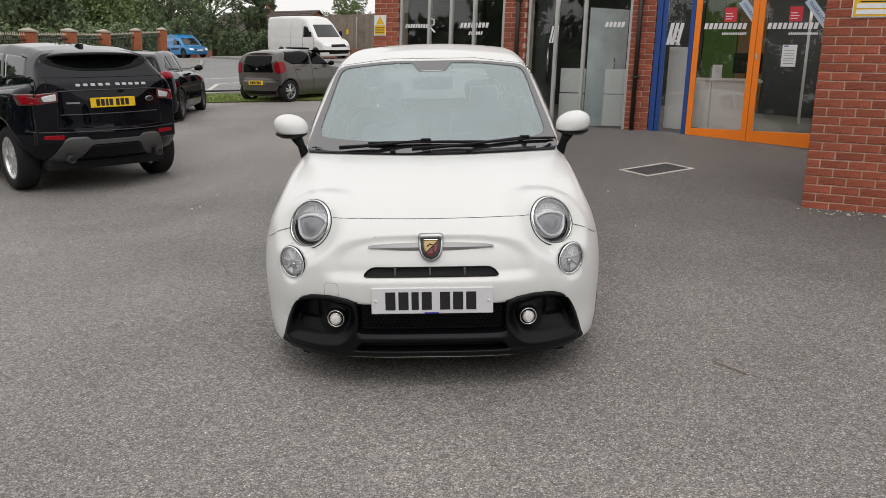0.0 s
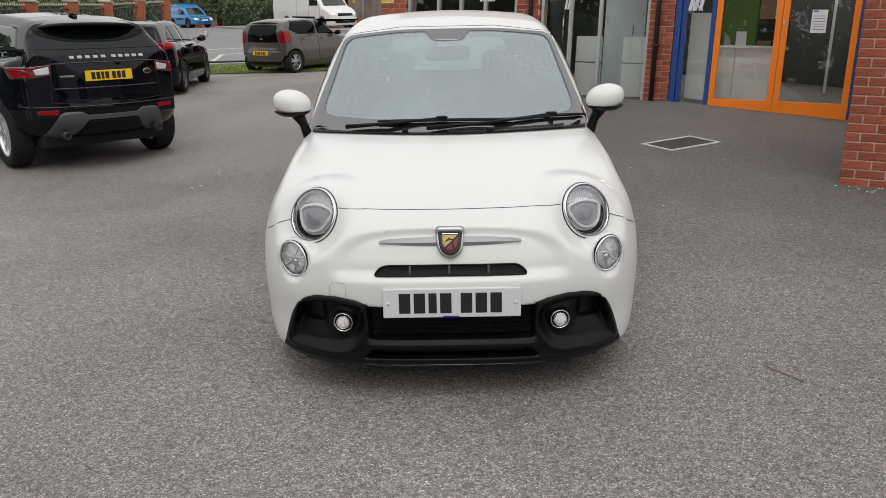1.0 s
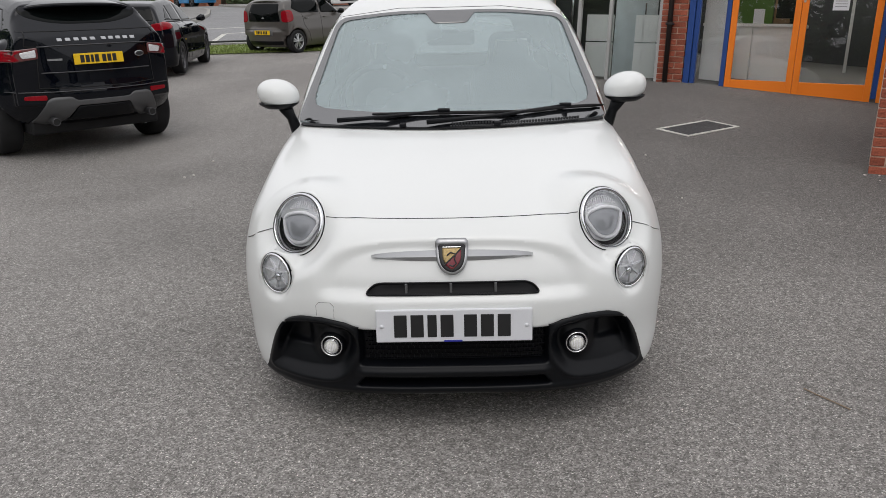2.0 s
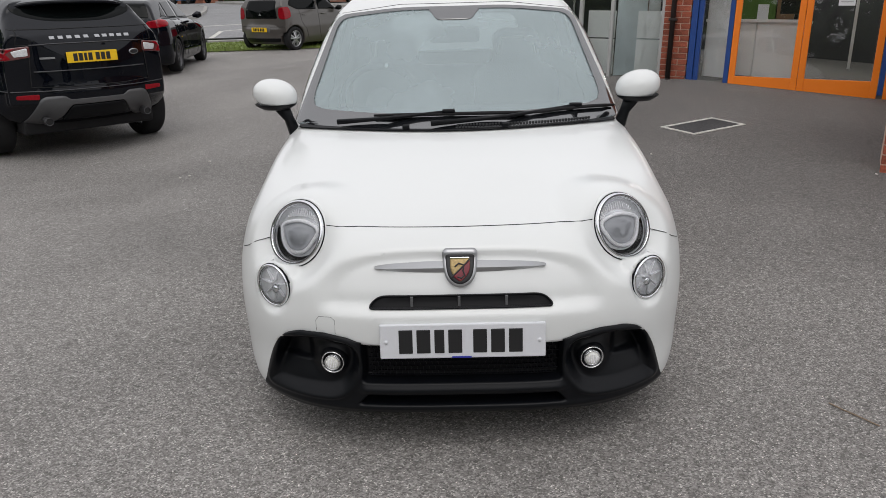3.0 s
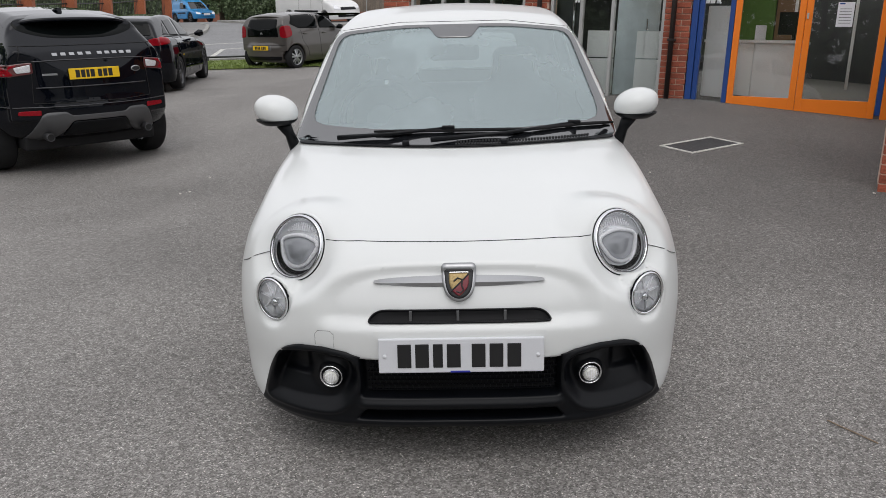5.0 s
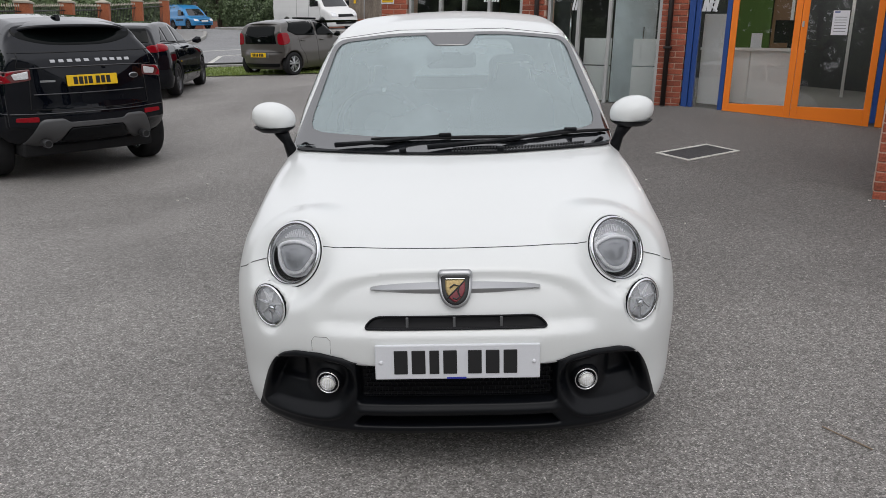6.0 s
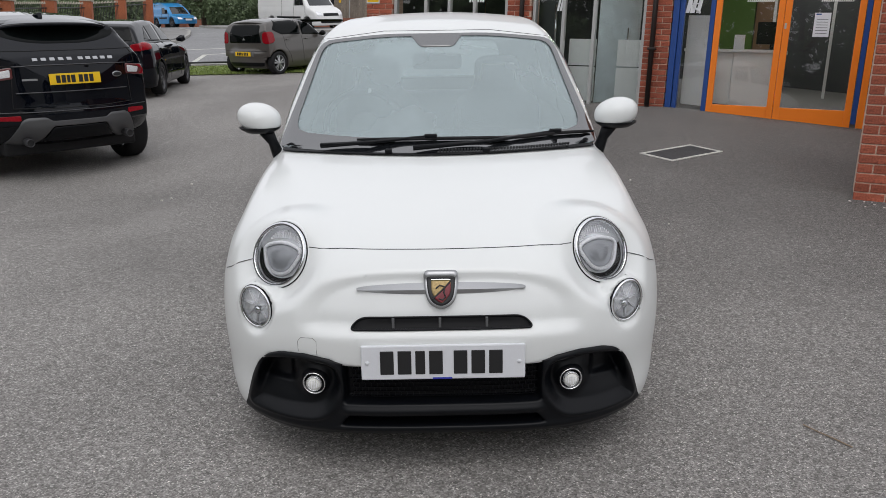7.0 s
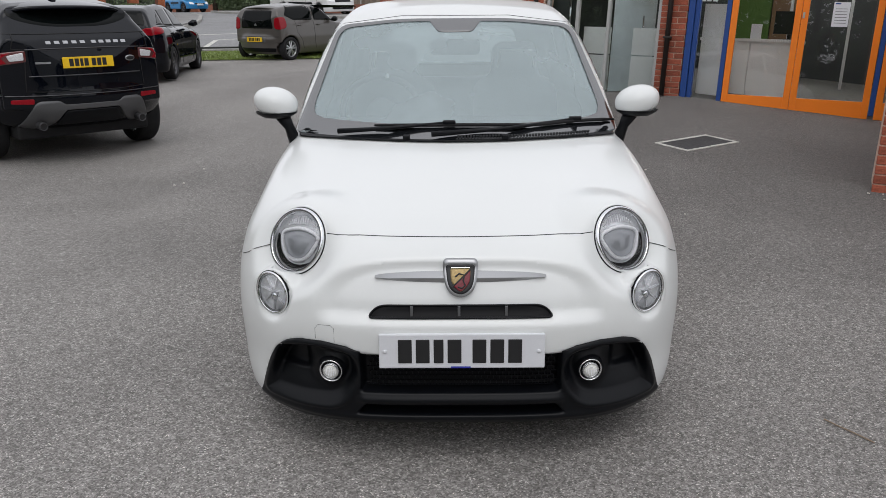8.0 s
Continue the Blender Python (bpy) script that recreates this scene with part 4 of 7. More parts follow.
                vs = [[fill.verts.new(m @ Vector((a * q, b * q - 0.004, -0.014 + h))) for a, b in ring] for q, h in ((0.95, 0.0), (0.8, -0.004), (0.5, 0.004), (0.2, 0.008))]
                for r0, r1 in zip(vs, vs[1:]):
                    for k in range(len(ring)):
                        fill.faces.new((r0[k], r0[(k + 1) % len(ring)], r1[(k + 1) % len(ring)], r1[k]))
                fill.faces.new(vs[-1])
                part("inner_lens", fill, LENS_DARK, lamp, smooth=True)
                part("cover", turned([(0.092, 0.006), (0.086, 0.011), (0.06, 0.018), (0.03, 0.022), (0.0, 0.023)], m, 48), LAMP_GLASS, lamp, smooth=True)
            else:
                m = m @ Matrix.Rotation(radians(-28 * sx), 4, "Z") @ Matrix.Diagonal((0.92, 1.08, 1.0, 1.0))
                low = part("side_lamp", turned([(0.0665, -0.05), (0.0665, 0.0), (0.065, 0.006), (0.061, 0.007), (0.057, 0.002), (0.055, -0.006)], m, 44), CHROME, car, "round side lamp with a clear cover", True)
                part("gap_ring", turned([(0.0685, -0.02), (0.0685, -0.001), (0.0665, 0.001), (0.0665, -0.02)], m, 44), SATIN_BLACK, low, smooth=True)
                part("bowl", turned([(0.056, -0.001), (0.05, -0.006), (0.034, -0.011), (0.0, -0.013)], m, 14), BEZEL, low)
                part("bulb", turned([(0.015, -0.014), (0.015, -0.002), (0.01, 0.003), (0.0, 0.005)], m @ Matrix.Translation((0, -0.012, 0)), 16), CHROME, low, smooth=True)
                for k in range(7):
                    part("reflector_rib", boxed(-0.0015, 0.0015, 0.014, 0.052, -0.012, -0.001, turn=m @ Matrix.Rotation(radians(51.4 * k), 4, "Z")), LENS_FROST, low)
                part("cover", turned([(0.06, 0.004), (0.054, 0.009), (0.03, 0.016), (0.0, 0.018)], m, 40), LAMP_GLASS, low, smooth=True)

    # mirrors
    for sx in (1, -1):
        g = lambda x, y, z, sx=sx: np.sqrt(((x - sx * 0.753) / 0.09) ** 2 + ((y - 1.10) / 0.085) ** 2 + (np.abs((z - 1.044 - sx * 0.12 * (x - sx * 0.753)) / 0.064)) ** 2.2) - 1 + 0.5 * step(1.13, 1.2, y)
        mir = link("door_mirror", field_mesh("door_mirror", g, (sx * 0.753 - 0.12, 0.99, 0.96), (sx * 0.753 + 0.12, 1.2, 1.15), 0.009), WHITE_PAINT, car, "white rounded door mirror")
        part("mirror_base", tube([(sx * 0.69, 1.13, 0.88), (sx * 0.708, 1.12, 0.94), (sx * 0.73, 1.105, 0.99)], [0.026, 0.021, 0.032], 10), SATIN_BLACK, mir, smooth=True)
        part("mirror_skirt", turned([(0.0, -0.064), (0.05, -0.06), (0.074, -0.045), (0.08, -0.036)], Matrix.Translation((sx * 0.753, 1.1, 1.044)) @ Matrix.Diagonal((1.1, 0.95, 1, 1)), 24), SATIN_BLACK, mir, smooth=True)

    # panel gaps
    for name, line, sd in (("bonnet_gap", [(-0.425, 0.731), (-0.25, 0.729), (0, 0.728), (0.25, 0.729), (0.425, 0.731)], "front"), 
                           ("wing_gap", [(0.625, 0.672), (0.68, 0.655), (0.745, 0.612)], "front"), ("wing_gap", [(-0.625, 0.672), (-0.68, 0.655), (-0.745, 0.612)], "front"),
                           ("tow_cover_gap", [(-0.453, 0.437), (-0.453, 0.472), (-0.443, 0.484), (-0.403, 0.486), (-0.392, 0.476), (-0.392, 0.432)], "front"),
                           ("roof_gap", [(-0.56, 1.345), (-0.25, 1.382), (0.25, 1.382), (0.56, 1.345)], "front"),
                           ("door_gap", [(1.25, 0.95), (1.2, 0.5), (1.25, 0.28)], "left"), ("door_gap", [(1.25, 0.95), (1.2, 0.5), (1.25, 0.28)], "right"), ("door_gap", [(2.4, 0.98), (2.42, 0.5), (2.3, 0.28)], "left"), ("door_gap", [(2.4, 0.98), (2.42, 0.5), (2.3, 0.28)], "right")):
        part(name, seam(f, line, sd, 0.0007 if "tow" in name else 0.0012 if "wing" in name else 0.0017, 0.002 if "wing" in name else 0.0), SEAM, car, smooth=True)

    # plate
    y = min(cast(f, [(x, z) for x in (-0.26, 0, 0.26) for z in (0.37, 0.48)], "front", 0.0)[:, 1]) - 0.008
    plate = number_plate(car, Matrix.Translation((0.003, y, 0.4175)) @ Matrix.Rotation(radians(-4), 4, "X"), 0.508, PLATE_WHITE)
    part("dealer_bar", boxed(-0.03, 0.03, y - 0.010, y - 0.004, 0.3635, 0.369), BLUE_INK, plate)
    for x in (-0.232, 0.238):
        part("screw_cap", turned([(0.0, 0.01), (0.006, 0.009), (0.007, 0.005)], Matrix.Translation((x, y, 0.4175)) @ Matrix.Rotation(radians(90), 4, "X"), 12), PLATE_WHITE, plate, smooth=True)

    # wheels and underbody
    for x, out in ((-0.69, -1), (0.69, 1)):
        for ya in s["axles"]:
            wheel(car, x, ya, 0.3, 0.2, ALLOY, 10, out=out)
    part("underbody", boxed(-0.6, 0.6, 0.2, 3.4, 0.1, 0.3, 0.03), RUBBER, car)

    # cabin
    part("dashboard", loft_bar([(1.16, 0.86), (1.2, 0.925), (1.32, 0.955), (1.45, 0.93), (1.5, 0.8), (1.3, 0.7)], -0.6, 0.6), DASH, car, smooth=True)
    part("cabin_floor", boxed(-0.64, 0.64, 1.1, 3.2, 0.3, 0.36), CABIN, car)
    ring = [(-0.34 + 0.185 * math.cos(a), 1.46 - 0.06 * math.sin(a), 0.95 + 0.175 * math.sin(a)) for a in np.linspace(0, 2 * math.pi, 28, endpoint=False)]
    steer = part("steering_wheel", tube(ring, 0.016, 8, True), CABIN, car, smooth=True)
    part("boss", turned([(0.0, 0.03), (0.06, 0.02), (0.075, 0.0), (0.05, -0.06)], Matrix.Translation((-0.34, 1.45, 0.95)) @ Matrix.Rotation(radians(75), 4, "X"), 20), CABIN, steer, smooth=True)
    for sx in (1, -1):
        g = lambda x, y, z, sx=sx: smin(smax(smax(np.abs(x - sx * 0.34) - 0.24, np.abs(y - 2.12 - 0.35 * (z - 0.6)) - 0.07, 0.1), np.abs(z - 0.74) - 0.32, 0.12), smax(smax(np.abs(x - sx * 0.34) - 0.13, np.abs(y - 2.3) - 0.05, 0.05), np.abs(z - 1.14) - 0.10, 0.08), 0.06)
        seat = link("front_seat", field_mesh("front_seat", g, (sx * 0.34 - 0.3, 1.85, 0.35), (sx * 0.34 + 0.3, 2.5, 1.3), 0.02), SEAT, car)
        part("headrest_trim", tube([(sx * 0.34 - 0.1, 2.235, 1.10), (sx * 0.34 - 0.085, 2.235, 1.19), (sx * 0.34 + 0.085, 2.235, 1.19), (sx * 0.34 + 0.1, 2.235, 1.10)], 0.006, 6), SILVER, seat, smooth=True)
        part("seat_cushion", boxed(sx * 0.34 - 0.25, sx * 0.34 + 0.25, 1.6, 2.1, 0.4, 0.58, 0.06), SEAT, seat, smooth=True)
    part("rear_bench", boxed(-0.55, 0.55, 2.75, 2.95, 0.4, 1.0, 0.07), SEAT, car, smooth=True)
    part("inside_mirror", boxed(-0.12, 0.12, 1.66, 1.69, 1.20, 1.275, 0.02), CABIN, car, smooth=True)
    part("tax_sticker", patch(f, rounded_outline([(-0.305, 1.13), (-0.29, 1.13), (-0.29, 1.145), (-0.305, 1.145)], 0.001), "front", 0.0005, 0.001), PAPER, car)
    return car


def loft_bar(profile, x0, x1):
    """A long moulding: a profile in y and z drawn out along x."""
    bm = bmesh.new()
    a = [bm.verts.new((x0, y, z)) for y, z in profile]
    b = [bm.verts.new((x1, y, z)) for y, z in profile]
    n = len(profile)
    for k in range(n):
        bm.faces.new((a[k], a[(k + 1) % n], b[(k + 1) % n], b[k]))
    bm.faces.new(a[::-1])
    bm.faces.new(b)
    return bm


def patch_bands(f, low, top, reach, lift, sink, nx=150, nz=44, side="front", dent=None):
    """A panel across the nose between two edges that run from side to side, with a skirt round it."""
    xs = np.linspace(-1, 1, nx + 1)
    xs = reach * np.sign(xs) * (1 - (1 - np.abs(xs)) ** 1.25)
    rows = []
    for i, x in enumerate(xs):
        z = np.linspace(low(abs(x)), max(top(abs(x)), low(abs(x)) + 0.004), nz + 1)
        row = cast(f, [(x, v) for v in z], side, lift)
        if dent:
            row[:, 1] += dent(abs(x) + 0 * z, z)
        rows.append(row)
    bm = bmesh.new()
    vs = [[bm.verts.new(q) for q in r] for r in rows]
    for a, b in zip(vs, vs[1:]):
        for k in range(nz):
            bm.faces.new((a[k], b[k], b[k + 1], a[k + 1]))
    rim = [v[0] for v in vs] + vs[-1][1:] + [v[-1] for v in vs[::-1][1:]] + vs[0][::-1][1:-1]
    back = [bm.verts.new(v.co + Vector((0, (sink + lift) * (1 if side == "front" else -1), 0))) for v in rim]
    n = len(rim)
    for k in range(n):
        bm.faces.new((rim[k], rim[(k + 1) % n], back[(k + 1) % n], back[k]))
    return bm


GOLD = material("badge_gold", (0.3, 0.22, 0.1), 0.35, metal=0.6, grain=0.3, scale=150)
BADGE_RED = material("badge_red", (0.17, 0.012, 0.022), 0.35, grain=0.1, scale=150)
SEAM = material("panel_gap", (0.014, 0.014, 0.014), 0.9, grain=0.1, scale=50)
BEZEL = material("lamp_bezel", (0.9, 0.91, 0.93), 0.22, metal=0.5, grain=0.1, scale=80)
LENS_FROST = material("frosted_lens", (0.9, 0.9, 0.92), 0.3, grain=0.15, scale=200)
LENS_DARK = material("dark_lens", (0.3, 0.31, 0.33), 0.12, metal=0.0, coat=1.0, grain=0.1, scale=40)
LENS_RIBBED = material("ribbed_lens", (0.82, 0.82, 0.78), 0.25, grain=0.2, scale=120)
VENT_GREY = material("vent_grey", (0.035, 0.036, 0.038), 0.6, grain=0.1, scale=150)
DASH = material("dashboard", (0.1, 0.103, 0.108), 0.7, grain=0.1, scale=150)
HERO_POSE = stand(0.431, 3.13, -7.55)
small_hatchback()


# -- the other vehicles --
def back_pose(x, y, yaw, lx, ly):
    """The pose of a vehicle by the place of one of its points (lx, ly) on the ground."""
    c, s = math.cos(radians(yaw)), math.sin(radians(yaw))
    return stand(x - c * lx + s * ly, y - s * lx - c * ly, yaw)


def dark_panes(f, car, items, mat=None):
    for name, outline, side in items:
        part(name, patch(f, outline, side, 0.003, 0.006, 5), mat or DARK_GLASS, car, smooth=True)


def rails_of(f, car, name, line, side, radius, mat, lift=0.004):
    return part(name, seam(f, line, side, radius, lift), mat, car, smooth=True)


def suv():
    L = 4.37
    s = dict(length=L, floor=0.27, belt=1.0, cab_mid=2.4,
             low=[(0.0, 0.9), (0.3, 1.0), (1.1, 1.08), (1.6, 1.1), (3.0, 1.16), (3.8, 1.22), (4.2, 1.25), (4.5, 1.25)],
             cab=[(1.15, 1.0), (1.35, 1.12), (2.0, 1.58), (2.3, 1.67), (2.8, 1.68), (3.4, 1.65), (3.75, 1.615), (3.9, 1.585), (3.95, 1.5), (4.25, 1.25), (4.36, 1.0), (4.38, 0.9)], cab_blur=0.035,
             nose=[(0.2, 0.15), (0.5, 0.0), (0.8, 0.0), (1.0, 0.15)],
             tail=[(0.25, L - 0.7), (0.32, L - 0.3), (0.38, L - 0.13), (0.46, L - 0.05), (0.54, L), (0.7, L + 0.01), (0.76, L - 0.02), (1.0, L - 0.03), (1.2, L - 0.06), (1.32, L - 0.12), (1.6, L - 0.3)],
             wide=[(0.0, 0.9), (0.5, 0.96), (1.0, 0.99), (2.2, 0.97), (3.5, 0.995), (4.1, 0.97), (4.4, 0.94)],
             lean=[(0.2, 0.06), (0.45, 0.0), (0.8, 0.0), (1.05, 0.03), (1.2, 0.09), (1.3, 0.16)],
             cab_wide=[(0.9, 0.88), (1.1, 0.87), (1.3, 0.8), (1.5, 0.7), (1.62, 0.62)],
             nose_bow=(0.3, 0.9, 3.0), tail_bow=(0.36, 0.9, 2.8), cab_bow=0.06, crown=0.07, axles=(0.88, 3.54), wheel=0.37, arch=0.46, arch_in=0.66, cab_tail_bow=0.24,
             round=0.12, top_round=0.1, cab_round=0.09, join=0.03, cab_taper=0.02)
    f = car_field(s)
    car = thing("luxury_suv", pose(-2.514, 9.703, 0.025, -1.66, 3.87, 217.6) @ Matrix.Translation((0, -L, 0)), "glossy black five-door off-road car parked with its tailgate to the forecourt", "car")
    body_shell("body", f, s, 0.018, BLACK_PAINT, car)
    glass_back = rounded_outline([(-0.62, 1.5, 0.05), (-0.57, 1.44, 0.12), (-0.3, 1.372, 0.2), (0.3, 1.372, 0.2), (0.57, 1.44, 0.12), (0.62, 1.5, 0.05), (0.6, 1.55, 0.03), (-0.6, 1.55, 0.03)], 0.03)
    dark_panes(f, car, [("rear_window", glass_back, "back")])
    panes = [("windscreen", rounded_outline([(-0.7, 1.16), (0.7, 1.16), (0.55, 1.55), (-0.55, 1.55)], 0.05), "front")]
    for sd in ("left", "right"):
        panes += [("quarter_window", rounded_outline([(3.3, 1.275), (3.86, 1.305), (3.68, 1.525), (3.02, 1.545)], 0.03), sd),
                  ("side_window", rounded_outline([(2.34, 1.24), (3.24, 1.27), (2.96, 1.55), (2.3, 1.56)], 0.03), sd),
                  ("side_window", rounded_outline([(1.72, 1.2), (2.27, 1.235), (2.23, 1.56), (2.08, 1.55)], 0.03), sd)]
    dark_panes(f, car, panes, SKY_GLASS)
    fin = part("roof_aerial", loft_bar([(3.42, 1.64), (3.52, 1.665), (3.6, 1.672), (3.62, 1.62)], -0.022, 0.022), BLACK_PAINT, car)
    # roof spoiler over the rear window
    bm = bmesh.new()
    ribs = []
    for k in range(25):
        x = -0.665 + 1.33 * k / 24
        e = abs(x / 0.665)
        z0 = 1.622 - 0.07 * x * x - 0.05 * e ** 6
        y1, z1 = 4.07 - 0.2 * e ** 3, 1.576 - 0.025 * e * e - 0.07 * e ** 6
        ribs.append([bm.verts.new(q) for q in ((x, y1 - 0.42, z0 + 0.006), (x, y1 - 0.2, z0 - 0.014), (x, y1 - 0.03, z1 + 0.008), (x, y1 - 0.008, z1 + 0.004), (x, y1, z1 - 0.006), (x, y1 - 0.003, z1 - 0.026), (x, y1 - 0.02, z1 - 0.032), (x, y1 - 0.2, z1 - 0.05))])
    for a, b in zip(ribs, ribs[1:]):
        for i in range(7):
            bm.faces.new((a[i], b[i], b[i + 1], a[i + 1]))
    part("roof_spoiler", bm, BLACK_PAINT, car, smooth=True)
    rails_of(f, car, "glass_gap", [(-0.72, 1.312), (-0.4, 1.305), (0.4, 1.305), (0.72, 1.312)], "back", 0.005, SEAM, 0.0)
    # tail lamps, reflectors
    for sx in (1, -1):
        lamp = part("tail_lamp", patch(f, [(sx * a, b) for a, b in rounded_outline([(0.575, 1.045, 0.02), (0.9, 1.0, 0.02), (0.92, 1.125, 0.03), (0.575, 1.155, 0.02)], 0.02)], "back", 0.008, 0.01), LAMP_SMOKE, car, "red and clear tail lamp", True)
        part("red_element", patch(f, [(sx * a, b) for a, b in rounded_outline([(0.74, 1.03, 0.02), (0.87, 1.015, 0.02), (0.895, 1.110, 0.02), (0.70, 1.135, 0.02), (0.79, 1.085)], 0.01)], "back", 0.011, 0.004), RED_LENS, lamp, smooth=True)
        part("clear_element", patch(f, [(sx * a, b) for a, b in rounded_outline([(0.595, 1.06), (0.72, 1.05), (0.74, 1.105), (0.595, 1.135)], 0.015)], "back", 0.011, 0.004), LAMP_INNER, lamp, smooth=True)
        part("reflector", patch(f, [(sx * a, b) for a, b in rounded_outline([(0.555, 0.622), (0.76, 0.632), (0.755, 0.672), (0.555, 0.676)], 0.015)], "back", 0.006, 0.01), RED_LENS, car, "red bumper reflector", True)
        m = Matrix.Translation((sx * 0.52, L - 0.06, 0.4)) @ Matrix.Rotation(radians(-90), 4, "X")
        part("exhaust", turned([(0.036, -0.1), (0.042, -0.05), (0.042, 0.04), (0.038, 0.045), (0.034, 0.04), (0.032, -0.05)], m, 24), DARK_ALLOY, car, smooth=True)
        part("exhaust_hole", turned([(0.036, 0.03), (0.0, 0.03)], m, 20), INK, car)
        part("side_mirror", tube([(sx * 0.93, 1.75, 1.1), (sx * 1.05, 1.72, 1.12), (sx * 1.13, 1.72, 1.13)], [0.04, 0.09, 0.05], 12), BLACK_PAINT, car, smooth=True)
    # skid panel under the bumper
    part("skid_panel", patch_bands(f, curve_of([(0.0, 0.556), (0.28, 0.556), (0.36, 0.43), (0.45, 0.37), (0.6, 0.36), (0.7, 0.37)], 0.03), curve_of([(0.0, 0.607), (0.28, 0.607), (0.33, 0.650), (0.50, 0.650), (0.55, 0.625), (0.6, 0.53), (0.66, 0.42), (0.7, 0.39)], 0.03), 0.68, 0.012, 0.02, 60, 8, "back"), SKID_GREY, car, "satin grey skid panel under the bumper", True)
    part("lower_valance", patch(f, rounded_outline([(-0.27, 0.545), (0.27, 0.545), (0.36, 0.4), (-0.36, 0.4)], 0.03), "back", 0.014, 0.02), SATIN_BLACK, car, smooth=True)
    # the metal bar across the bumper stands in for a subtle highlight
    for name, line, r, mat in (("tailgate_gap", [(-0.66, 1.31), (-0.69, 1.17), (-0.58, 1.16), (-0.60, 0.9), (-0.61, 0.75), (-0.3, 0.735), (0.3, 0.735), (0.61, 0.75), (0.60, 0.9), (0.58, 1.16), (0.69, 1.17), (0.66, 1.31)], 0.004, SEAM), ("trim_strip", [(-0.58, 1.162), (-0.3, 1.166), (0.3, 1.166), (0.58, 1.162)], 0.006, DARK_ALLOY),
                               ("bumper_gap", [(-0.88, 0.715), (-0.5, 0.705), (0.5, 0.705), (0.88, 0.715)], 0.005, DARK_ALLOY), ("tailgate_edge", [(-0.57, 0.9), (0.57, 0.9)], 0.006, DARK_ALLOY)):
        rails_of(f, car, name, line, "back", r, mat)
    # lettering across the tailgate and the maker's oval, as plain shapes
    spots = [0.345 - 0.085 * k for k in range(5)] + [-0.11 - 0.078 * k for k in range(5)]
    for x in spots:
        part("letter_bar", patch(f, rounded_outline([(x - 0.025, 1.208), (x + 0.025, 1.208), (x + 0.025, 1.236), (x - 0.025, 1.236)], 0.004), "back", 0.006, 0.004, 2), SILVER, car, "silver lettering as plain bars")
    oval = part("maker_badge", patch(f, circle(-0.465, 1.047, 0.055, 0.03), "back", 0.008, 0.004, 3), SILVER, car, "oval maker's badge as a plain shape", True)
    part("badge_field", patch(f, circle(-0.465, 1.047, 0.046, 0.022), "back", 0.010, 0.004, 3), DARK_PANEL, oval, smooth=True)
    part("model_bar", patch(f, rounded_outline([(0.36, 1.02), (0.50, 1.02), (0.50, 1.04), (0.36, 1.04)], 0.004), "back", 0.006, 0.003, 2), SILVER, car)
    y = cast(f, [(0.0, 1.0)], "back", 0.0)[0][1] + 0.012
    number_plate(car, Matrix.Translation((0.0, y, 1.027)) @ Matrix.Rotation(radians(180), 4, "Z") @ Matrix.Rotation(radians(-4), 4, "X"), 0.52, PLATE_YELLOW)
    for x, out in ((-0.83, -1), (0.83, 1)):
        for ya in s["axles"]:
            wheel(car, x, ya, 0.37, 0.235, BRIGHT_ALLOY, 5, True, out=out, broad=1.7)
    part("underbody", boxed(-0.7, 0.7, 0.3, 4.1, 0.24, 0.4, 0.03), RUBBER, car)
    return car


